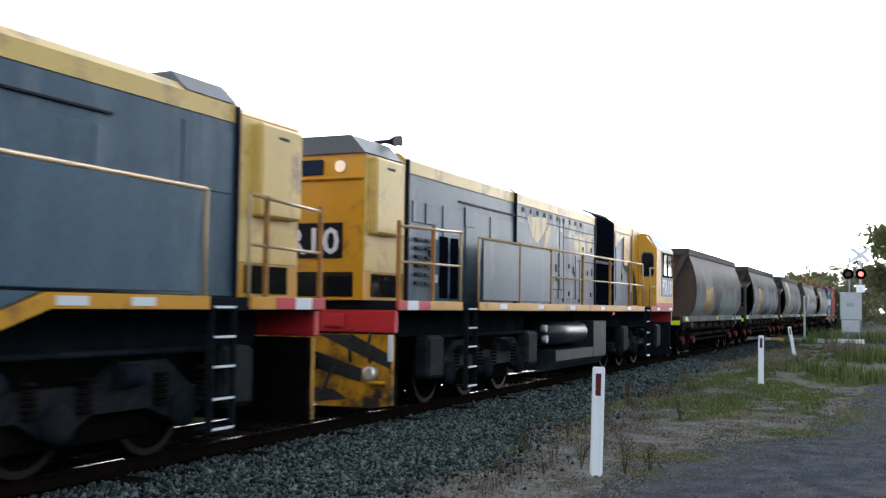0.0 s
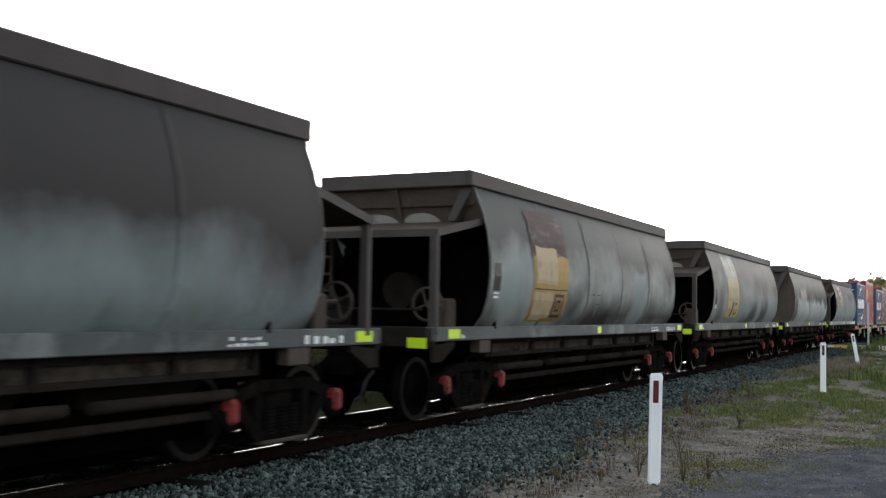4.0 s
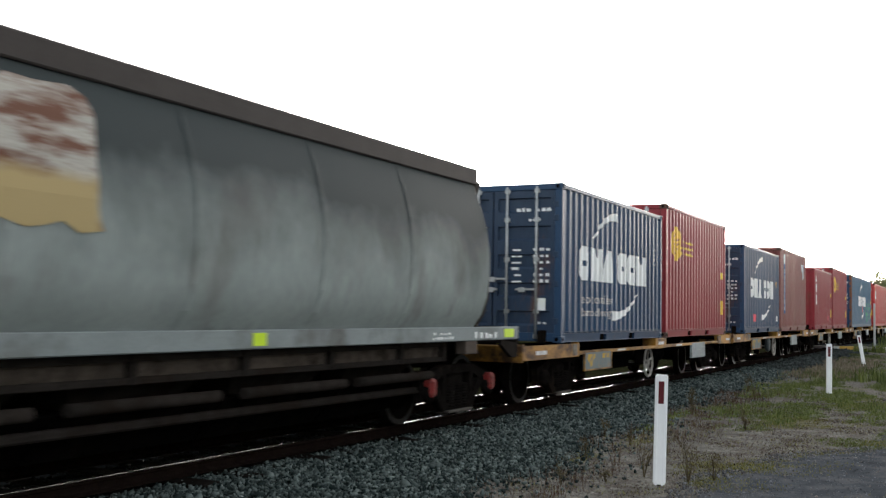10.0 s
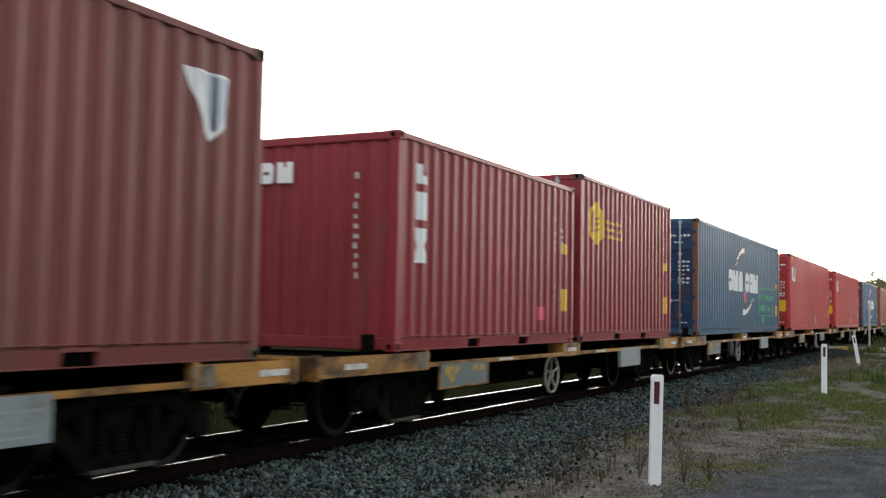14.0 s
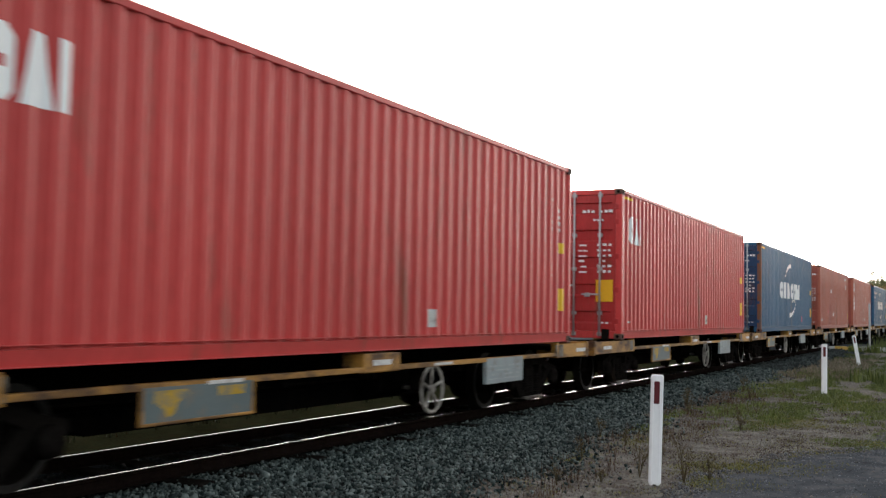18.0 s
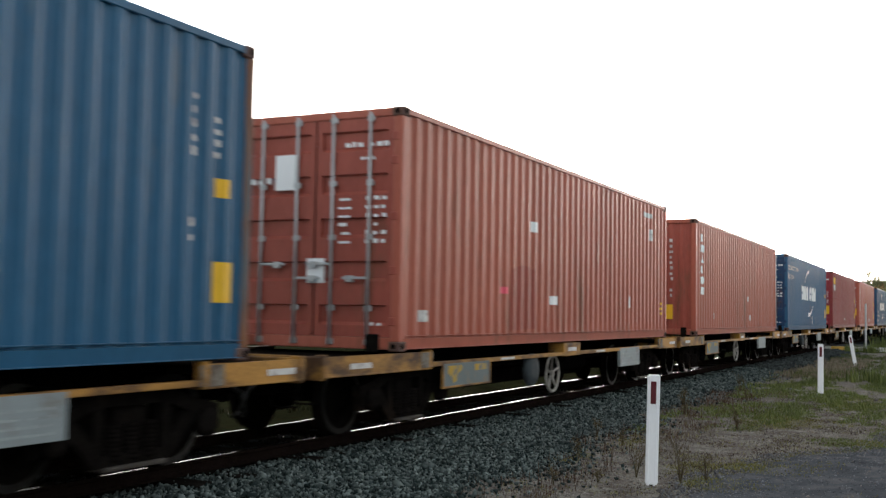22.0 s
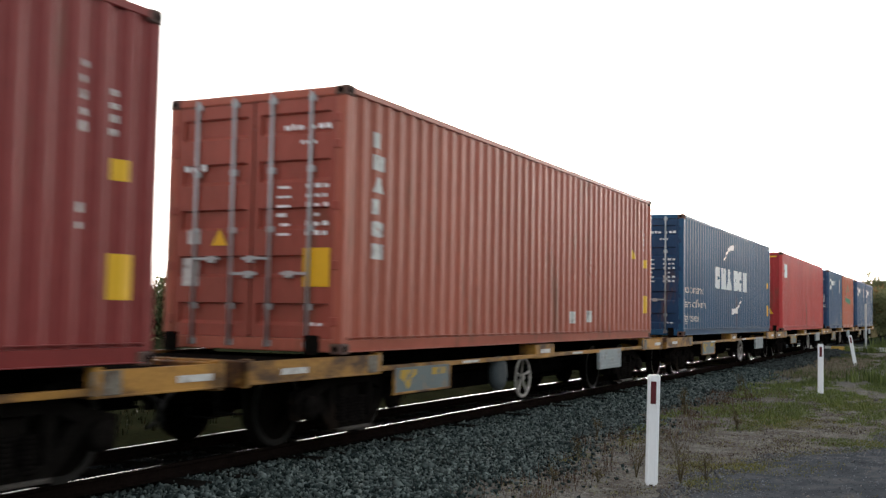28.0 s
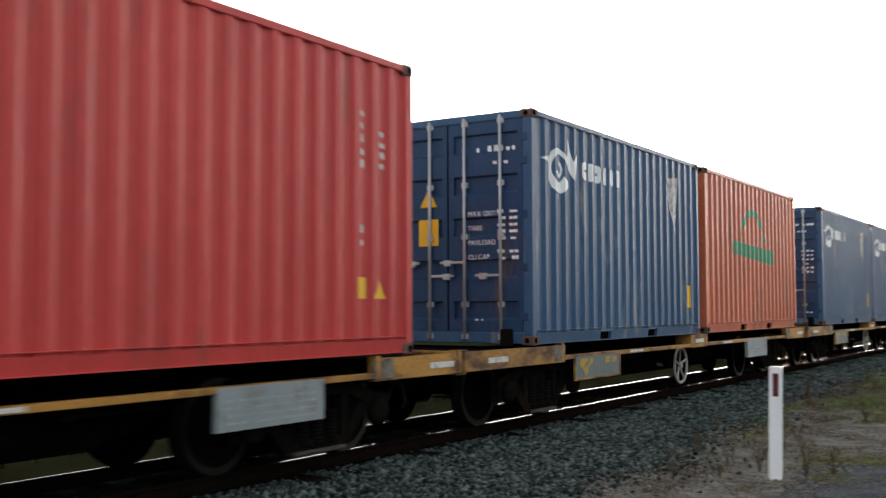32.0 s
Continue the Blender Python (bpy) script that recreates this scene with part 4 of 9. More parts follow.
            for z in (0.35, 0.95, H * 0.55, H * 0.78, H - 0.35):
                bm = box(bmesh.new(), *sorted((side * (WIDE - 0.15), side * (WIDE - 0.06))), *((-0.008, 0.02) if not far else (L - 0.02, L + 0.008)), z - 0.05, z + 0.05, 0.008)
                part("hinge", bm, door_paint or paint, leaf)
    return t


def side_mark(box_, name, bm, y, z, material, label=""):
    """Paint or a sticker on the near side of a container, following its corrugation."""
    fold = folds(box_["fold_a"], box_["fold_b"])
    lay_on(bm, [(0, [c - y for c, _ in fold])], lambda a, b, p: (WIDE - 0.012 - depth_at(fold, y + a) + p, y + a, z + b))
    ob = part(name, bm, material, box_, label)
    return tagged(ob, kind="stuff") if name in ("print", "slogan", "door_text") else ob


def front_mark(box_, name, bm, x, z, material, label="", proud=0.004):
    """Paint or a sticker on the front end of a container."""
    for v in bm.verts:
        v.co = (x + v.co.x, 0.014 - proud, z + v.co.y)
    ob = part(name, bm, material, box_, label)
    return tagged(ob, kind="stuff") if name in ("print", "slogan", "door_text") else ob


def rect(w, h):
    return flat_shape([(0, 0), (w, 0), (w, h), (0, h)])


def triangle(w):
    return flat_shape([(0, 0), (w, 0), (w / 2, w * 0.9)])


def blocks(widths, high, gap, slots):
    """A row of heavy plain blocks in place of a shipping line's name: some with an inner slit, some notched, some tapering."""
    out, a = [], 0.0
    for w, s in zip(widths, slots):
        if w is None:
            a += gap * 3
            continue
        c, l, r, lo, hi = 0.14 * high, 0.32 * w, 0.68 * w, 0.42 * high, 0.58 * high
        if s == "slot":
            out += [[(a, c), (a + c, 0), (a + l, 0), (a + l, lo), (a + l, hi), (a + l, high), (a + c, high), (a, high - c)],
                    [(a + l, 0), (a + r, 0), (a + r, lo), (a + l, lo)], [(a + l, hi), (a + r, hi), (a + r, high), (a + l, high)],
                    [(a + r, 0), (a + w - c, 0), (a + w, c), (a + w, high - c), (a + w - c, high), (a + r, high), (a + r, hi), (a + r, lo)]]
        elif s == "peak":
            out += [[(a, 0), (a + w, 0), (a + w * 0.72, high), (a + w * 0.28, high)]]
        elif s == "bar":
            out += [[(a, 0), (a + w, 0), (a + w, high), (a, high)]]
        else:
            out += [[(a, 0), (a + w, 0), (a + w, high), (a + w * 0.60, high), (a + w * 0.54, high * 0.72), (a + w * 0.46, high * 0.72), (a + w * 0.40, high), (a, high)]]
        a += w + gap
    return flat_shape(*out), a


def tall_blocks(wide, high, kinds):
    """A column of heavy plain blocks in place of an upright name."""
    step, out = high / len(kinds), bmesh.new()
    for i, kind in enumerate(kinds):
        bm, _ = blocks([wide * (0.55 if kind == "bar" else 0.9)], step * 0.70, 0.0, [kind])
        for v in bm.verts:
            v.co.y += high - (i + 1) * step
        pour(bm, out)
    return out


def line_emblem(box_, y, z, wide, high=0.58):
    """The white block emblem between two swooshes, wide metres across."""
    k = wide / 2.91
    bm, total = blocks([0.36 * k, 0.44 * k, 0.42 * k, None, 0.36 * k, 0.36 * k, 0.44 * k], high, 0.055 * k, ["slot", "notch", "peak", None, "slot", "slot", "notch"])
    side_mark(box_, "emblem", bm, y, z, "white_mark", "white block emblem")
    x0 = y + (1.05 if wide > 4.3 else 0.75)
    side_mark(box_, "swoosh", flat_shape(*arc_band(x0 + 1.28, z + 1.22 - 1.946, 1.946, 131, 88, 0.03, 0.16)), 0, 0, "white_mark", "white swoosh")
    side_mark(box_, "swoosh", flat_shape(*arc_band(x0 + 1.24, z - 0.60 + 2.51, 2.51, 267, 304, 0.18, 0.02)), 0, 0, "white_mark", "white swoosh")


def fit_text(text, width, height, bold=0.0):
    """A word stretched to a width and a height of its capitals."""
    bm = flat_text(text, 1.0, bold=bold)
    xs, top = [v.co.x for v in bm.verts], max(v.co.y for v in bm.verts)
    w, lo = max(xs) - min(xs), min(xs)
    for v in bm.verts:
        v.co = ((v.co.x - lo) * width / w, v.co.y * height / top, 0)
    return bm


def door_print(box_, H, colour="white_mark", yellow=True, sign=True):
    """The small print on a pair of doors, as plain bars, and its stickers."""
    front_mark(box_, "print", bars(0.62, 0.11, 1, 7), 0.42, H - 0.46, colour)
    front_mark(box_, "print", bars(0.26, 0.10, 1, 3), 0.62, H - 0.62, colour)
    front_mark(box_, "print", bars(0.32, 0.62, 6, 3, 0.45), 0.72, H - 1.62, colour, proud=0.005)
    front_mark(box_, "print", bars(0.26, 0.62, 6, 1, 0.55), 0.34, H - 1.62, colour, proud=0.005)
    front_mark(box_, "print", bars(0.18, 0.06, 1, 2), 0.80, 0.30, colour)
    front_mark(box_, "print", bars(0.36, 0.14, 1, 3), -0.98, H - 0.86, colour)
    if yellow:
        front_mark(box_, "sticker", rect(0.34, 0.42), 0.70, 0.72, "yellow_mark", "yellow warning sticker")
    if sign:
        front_mark(box_, "sticker", triangle(0.22), -0.55, 1.18, "yellow_mark", "yellow warning triangle")
        front_mark(box_, "sticker", rect(0.24, 0.32), -0.96, 0.72, "faint_mark", "pale data plate")
        front_mark(box_, "sticker", rect(0.18, 0.16), -0.90, 1.20, "faint_mark", "pale sticker")


def back_print(box_, L, H, colour="faint_mark", yellow=True):
    """The upright small print near the far end of a side."""
    side_mark(box_, "print", bars(0.10, 1.35, 11, 1, 0.3), L - 0.85, H - 1.85, colour)
    side_mark(box_, "print", bars(0.10, 0.42, 4, 1, 0.3), L - 0.52, H - 1.1, colour)
    if yellow:
        side_mark(box_, "sticker", rect(0.27, 0.36), L - 0.50, 0.52, "yellow_mark", "yellow warning sticker")
        side_mark(box_, "sticker", rect(0.17, 0.17), L - 0.5, 1.45, "yellow_mark", "yellow warning sticker")

# ---- running gear ----
TURNING = []     # (wheelset, its place on its vehicle, radius)


def wheelset(parent, y, r, gauge=1.067, hidden=True):
    """Axle with two wheels; the wheels turn as the train runs."""
    bm = bmesh.new()
    rod(bm, (-gauge / 2 - 0.16, 0, 0), (gauge / 2 + 0.16, 0, 0), 0.065, 10)
    for s in (1, -1):
        lathe(bm, (0, 0, 0), [(s * (gauge / 2 - 0.01), r * 0.25), (s * (gauge / 2 - 0.01), r + 0.027), (s * (gauge / 2 + 0.022), r + 0.02), (s * (gauge / 2 + 0.03), r), (s * (gauge / 2 + 0.112), r - 0.004), (s * (gauge / 2 + 0.112), r - 0.075), (s * (gauge / 2 + 0.07), r - 0.09), (s * (gauge / 2 + 0.06), r * 0.42), (s * (gauge / 2 + 0.115), r * 0.36), (s * (gauge / 2 + 0.115), 0.07)], 28)
        for k in range(4):
            a = k * math.tau / 4
            c = Vector((s * (gauge / 2 + 0.066), 0.62 * r * math.cos(a), 0.62 * r * math.sin(a)))
            rod(bm, c - Vector((0.02, 0, 0)), c + Vector((0.02, 0, 0)), 0.028, 8)
    ob = part("wheelset", bm, "wheel", parent)
    ob.matrix_basis = pose(0, y, r)
    for s in (1, -1):
        bm = bmesh.new()
        loft(bm, [[(s * (gauge / 2 + 0.114), q * math.cos(k * math.tau / 28), q * math.sin(k * math.tau / 28)) for k in range(28)] for q in (r - 0.006, r - 0.070)], caps=False)
        part("wheel_rim", bm, "wheel_rim", ob, "worn bright wheel rim")
    TURNING.append((ob, y, r))
    return ob


def freight_bogie(wagon, yc, base=1.75, r=0.42, half=0.98, accent=None):
    """A three-piece bogie: two cast side frames, bolster, springs, brake gear and two wheelsets."""
    for s in (1, -1):
        bm = bmesh.new()
        b = base / 2
        for out in ([(-b - 0.2, 0.46), (-b - 0.2, 0.57), (-b + 0.06, 0.63), (-0.45, 0.74), (0.45, 0.74), (b - 0.06, 0.63), (b + 0.2, 0.57), (b + 0.2, 0.46), (b - 0.1, 0.49), (0.42, 0.63), (-0.42, 0.63), (-b + 0.1, 0.49)],
                    [(-b + 0.10, 0.49), (-b + 0.25, 0.54), (-0.36, 0.25), (0.36, 0.25), (b - 0.25, 0.54), (b - 0.10, 0.49), (0.42, 0.15), (-0.42, 0.15)],
                    [(-0.44, 0.22), (-0.34, 0.22), (-0.34, 0.66), (-0.44, 0.66)], [(0.34, 0.22), (0.44, 0.22), (0.44, 0.66), (0.34, 0.66)],
                    [(-b - 0.17, 0.30), (-b - 0.11, 0.30), (-b - 0.11, 0.50), (-b - 0.17, 0.50)], [(b + 0.11, 0.30), (b + 0.17, 0.30), (b + 0.17, 0.50), (b + 0.11, 0.50)]):
            slab(bm, [(yc + y, z) for y, z in out], "x", s * (half - 0.06), s * (half + 0.05))
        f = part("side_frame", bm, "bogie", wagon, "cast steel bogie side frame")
        bm = box(bmesh.new(), *sorted((s * (half - 0.08), s * (half + 0.10))), yc - 0.36, yc + 0.36, 0.125, 0.16, 0.008)
        part("spring_plank", bm, "bogie_dust", f, "dusty spring plank")
        bm = bmesh.new()
        for k in (-0.2, 0.0, 0.2):
            for i in range(8):
                z = 0.20 + i * 0.036
                lathe(bm, (s * (half + 0.01), yc + k, z), [(0, 0.074), (0.018, 0.078), (0.037, 0.074)], 12, "z")
        part("spring", bm, "bogie", f)
        for y in (-b, b):
            bm = lathe(bmesh.new(), (s * (half + 0.03), yc + y, r), [(s * 0.0, 0.13), (s * 0.09, 0.12), (s * 0.11, 0.06)], 14)
            part("axle_box", bm, "bogie", f)
        if accent:
            for y in (-b, b):
                bm = box(bmesh.new(), *sorted((s * (half + 0.02), s * (half + 0.17))), yc + y - 0.09, yc + y + 0.06, 0.36, 0.60, 0.04)
                part("brake_block", bm, accent, f, "red painted brake gear")
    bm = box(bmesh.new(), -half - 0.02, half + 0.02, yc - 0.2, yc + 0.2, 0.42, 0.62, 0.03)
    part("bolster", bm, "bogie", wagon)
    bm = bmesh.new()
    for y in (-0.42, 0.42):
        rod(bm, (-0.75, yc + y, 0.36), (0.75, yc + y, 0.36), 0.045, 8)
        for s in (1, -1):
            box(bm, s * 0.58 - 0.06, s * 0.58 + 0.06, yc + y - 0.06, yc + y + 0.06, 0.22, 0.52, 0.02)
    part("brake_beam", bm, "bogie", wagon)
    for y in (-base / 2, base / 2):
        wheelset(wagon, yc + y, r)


def coupler(wagon, y, way):
    """A knuckle coupler and a hanging brake hose."""
    bm = box(bmesh.new(), -0.09, 0.09, *sorted((y - way * 0.35, y + way * 0.18)), 0.60, 0.80, 0.03)
    box(bm, -0.17, 0.17, *sorted((y + way * 0.05, y + way * 0.22)), 0.56, 0.84, 0.05)
    part("coupler", bm, "black_steel", wagon)
    bm = pipe(bmesh.new(), [(0.34, y - way * 0.1, 0.66), (0.36, y + way * 0.10, 0.56), (0.34, y + way * 0.20, 0.36), (0.28, y + way * 0.24, 0.30)], 0.022, 8)
    part("brake_hose", bm, "rubber", wagon)


# ---- container wagon ----


def hand_wheel(wagon, x, y, z, r):
    bm = bmesh.new()
    n = 26
    for k in range(n):
        a, b = k * math.tau / n, (k + 1) * math.tau / n
        rod(bm, (x, y + r * math.cos(a), z + r * math.sin(a)), (x, y + r * math.cos(b), z + r * math.sin(b)), 0.022, 6, caps=False)
    for k in range(5):
        a = 0.3 + k * math.tau / 5
        rod(bm, (x - 0.03, y, z), (x, y + r * math.cos(a), z + r * math.sin(a)), 0.018, 6)
    lathe(bm, (x - 0.05, y, z), [(0, 0.05), (0.07, 0.05)], 12)
    rod(bm, (x - 0.4, y, z), (x - 0.03, y, z), 0.025, 8)
    return part("hand_wheel", bm, "hand_wheel", wagon, "dusty spoked hand brake wheel")


def container_wagon(tank=False, wheel=5.16, gear=1.17, table=8.75):
    """A skeletal container wagon; y = 0 is where its load begins; wheel, gear and table place the brake wheel and the boards."""
    w = thing("container_wagon", "grimy yellow and black skeletal container wagon on the rails", "wagon", "container wagons of the train")
    e = 1.215
    for y0, y1 in ((-1.62, 0.86), (11.55, 13.12)):
        bm = bmesh.new()
        box(bm, -e + 0.05, e - 0.05, y0 + 0.08, y1, 0.84, 0.905, 0.012)
        part("end_deck", bm, "bogie", w, "near-black end deck")
        for s in (1, -1):
            bm = bmesh.new()
            out = [(y0, 0.735), (y1, 0.735), (y1, 0.94), (y0, 0.94)]
            slab(bm, out, "x", s * (e - 0.05), s * (e + 0.004))
            box(bm, *sorted((s * (e - 0.16), s * (e + 0.008))), y0, y1, 0.725, 0.745, 0.004)
            beam = part("side_beam", bm, "wagon_yellow", w, "rust-stained yellow side beam")
            bm = bmesh.new()
            ya, yb = (y1 - 0.30, y1 + 0.004) if y1 < 5 else (y0 - 0.004, y0 + 0.30)
            box(bm, *sorted((s * (e - 0.02), s * (e + 0.012))), ya, yb, 0.745, 0.935, 0.006)
            part("corner_plate", bm, "dusty_plate", beam, "dusty grey corner plate")
            ts = (y0 + 0.55,) if y1 < 5 else (y1 - 0.62,)
            for k, y in enumerate(ts):
                bm = box(bmesh.new(), *sorted((s * (e + 0.002), s * (e + 0.009))), y, y + 0.45, 0.80, 0.86)
                part("reflector", bm, "faint_mark", beam, "dirty white reflector strip")
            for y in (y0 + 0.02, y1 - 0.10):
                bm = box(bmesh.new(), *sorted((s * (e - 0.1), s * (e + 0.014))), y, y + 0.07, 0.73, 0.965, 0.006)
                part("beam_stiffener", bm, "wagon_yellow", beam)
        ye = y0 if y1 < 5 else y1
        bm = box(bmesh.new(), -e, e, *sorted((ye, ye + (0.09 if y1 < 5 else -0.09))), 0.70, 0.95, 0.012)
        part("headstock", bm, "wagon_yellow", w)
        coupler(w, ye, -1 if y1 < 5 else 1)
        for s in (1, -1):
            yy = ye + (0.02 if y1 < 5 else -0.06)
            bm = pipe(bmesh.new(), [(s * (e - 0.03), yy, 0.72), (s * (e - 0.03), yy, 0.46), (s * (e - 0.34), yy, 0.46), (s * (e - 0.34), yy, 0.72)], 0.010, 6)
            part("footstep", bm, "black_steel", w)
    for y in (-0.10 - 0.06, 0.0):
        pass
    for y in (-0.23, 12.30):
        for s in (0.95, -0.95):
            bm = box(bmesh.new(), s - 0.06, s + 0.06, y, y + 0.13, 0.95, 1.16, 0.012)
            part("load_stop", bm, "bogie", w, "rusty load stop")
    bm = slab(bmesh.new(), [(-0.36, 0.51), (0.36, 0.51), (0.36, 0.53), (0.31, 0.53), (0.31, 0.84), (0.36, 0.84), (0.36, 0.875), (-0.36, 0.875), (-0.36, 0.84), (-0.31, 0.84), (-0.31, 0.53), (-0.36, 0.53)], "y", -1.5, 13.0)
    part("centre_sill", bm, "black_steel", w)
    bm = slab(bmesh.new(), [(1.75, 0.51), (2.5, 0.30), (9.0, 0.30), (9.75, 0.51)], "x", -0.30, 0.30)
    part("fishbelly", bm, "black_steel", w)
    for s in (1, -1):
        bm = box(bmesh.new(), *sorted((s * (e - 0.10), s * e)), 0.86, 11.55, 0.752, 0.806, 0.005)
        sill = part("side_sill", bm, "wagon_yellow", w, "thin yellow side sill")
        for y in (3.0, 7.3):
            bm = box(bmesh.new(), *sorted((s * (e - 0.002), s * (e + 0.005))), y, y + 0.5, 0.765, 0.798)
            part("reflector", bm, "faint_mark", sill, "dirty white reflector strip")
        bm = box(bmesh.new(), *sorted((s * (e - 0.28), s * (e + 0.006))), 5.60, 6.42, 0.74, 0.955, 0.014)
        ped = part("load_pedestal", bm, "wagon_yellow", w, "yellow container pedestal")
        bm = box(bmesh.new(), *sorted((s * (e + 0.004), s * (e + 0.011))), 5.80, 6.2, 0.82, 0.88)
        part("reflector", bm, "faint_mark", ped, "dirty white reflector strip")
    for y in (2.2, 4.3, 6.0, 8.2, 10.2):
        part("cross_member", box(bmesh.new(), -e + 0.08, e - 0.08, y - 0.05, y + 0.05, 0.66, 0.80, 0.006), "black_steel", w)
    # boards and brake gear on the near side
    bm = slab(bmesh.new(), [(gear, 0.48), (gear + 1.44, 0.48), (gear + 1.44, 0.775), (gear, 0.775)], "x", e - 0.03, e + 0.002)
    board = part("equipment_board", bm, "grey_box", w, "grey equipment board with yellow blotches")
    bm = box(bmesh.new(), e - 0.02, e + 0.012, gear - 0.02, gear + 1.46, 0.465, 0.49, 0.004)
    box(bm, e - 0.02, e + 0.012, gear - 0.02, gear + 0.01, 0.47, 0.775, 0.004)
    box(bm, e - 0.02, e + 0.012, gear + 1.43, gear + 1.46, 0.47, 0.775, 0.004)
    part("board_frame", bm, "wagon_yellow", board)
    for o in ([(1.2, 0.66), (1.32, 0.60), (1.38, 0.52), (1.46, 0.55), (1.5, 0.64), (1.66, 0.70), (1.6, 0.745), (1.22, 0.745)], [(2.02, 0.66), (2.4, 0.66), (2.4, 0.745), (2.02, 0.745)]):
        bm = flat_shape(o)
        for v in bm.verts:
            v.co = (e + 0.006, v.co.x + gear - 1.08, v.co.y)
        part("paint_blotch", bm, "blotch", board, "yellow paint blotch")
    bm = slab(bmesh.new(), [(table, 0.45), (table + 1.3, 0.45), (table + 1.3, 0.80), (table, 0.80)], "x", e - 0.05, e + 0.004)
    board = part("data_board", bm, "pale_box", w, "pale grey data board with worn print")
    bm = bars(1.1, 0.24, 4, 13, 0.55)
    for v in bm.verts:
        v.co = (e + 0.008, table + 0.1 + v.co.x, 0.50 + v.co.y)
    tagged(part("print", bm, "board_print", board), kind="stuff")
    if tank:
        bm = lathe(bmesh.new(), (e - 0.16, wheel - 0.78, 0.57), [(0, 0.20), (0.04, 0.245), (0.09, 0.25), (0.12, 0.22), (0.135, 0.12)], 24)
        part("brake_cylinder", bm, "cylinder_grey", w, "round grey brake cylinder end")
    hand_wheel(w, e - 0.03, wheel, 0.48, 0.285)
    bm = box(bmesh.new(), e - 0.3, e - 0.05, wheel - 0.12, wheel + 0.13, 0.44, 0.76, 0.03)
    part("brake_box", bm, "black_steel", w)
    bm = bmesh.new()
    rod(bm, (0.5, 6.9, 0.55), (0.5, 8.3, 0.55), 0.17, 16)
    part("air_tank", bm, "black_steel", w)
    bm = rod(bmesh.new(), (0.45, 1.6, 0.60), (0.45, 10.0, 0.60), 0.018, 6)
    part("brake_rod", bm, "bogie", w)
    freight_bogie(w, 0.55)
    freight_bogie(w, 10.95)
    return w


# ---- grain hopper ----
OUT, FALL = 1.25, 0.24     # reach of the platform canopy and its fall over that reach
SECTION = [(1.19, 1.235), (1.31, 1.40), (1.385, 1.62), (1.42, 1.92), (1.415, 2.20), (1.375, 2.50), (1.29, 2.80), (1.20, 3.02), (1.165, 3.14)]


def bulge(z):
    for (x0, z0), (x1, z1) in zip(SECTION, SECTION[1:]):
        if z <= z1:
            return x0 + (x1 - x0) * (z - z0) / (z1 - z0)
    return SECTION[-1][0]


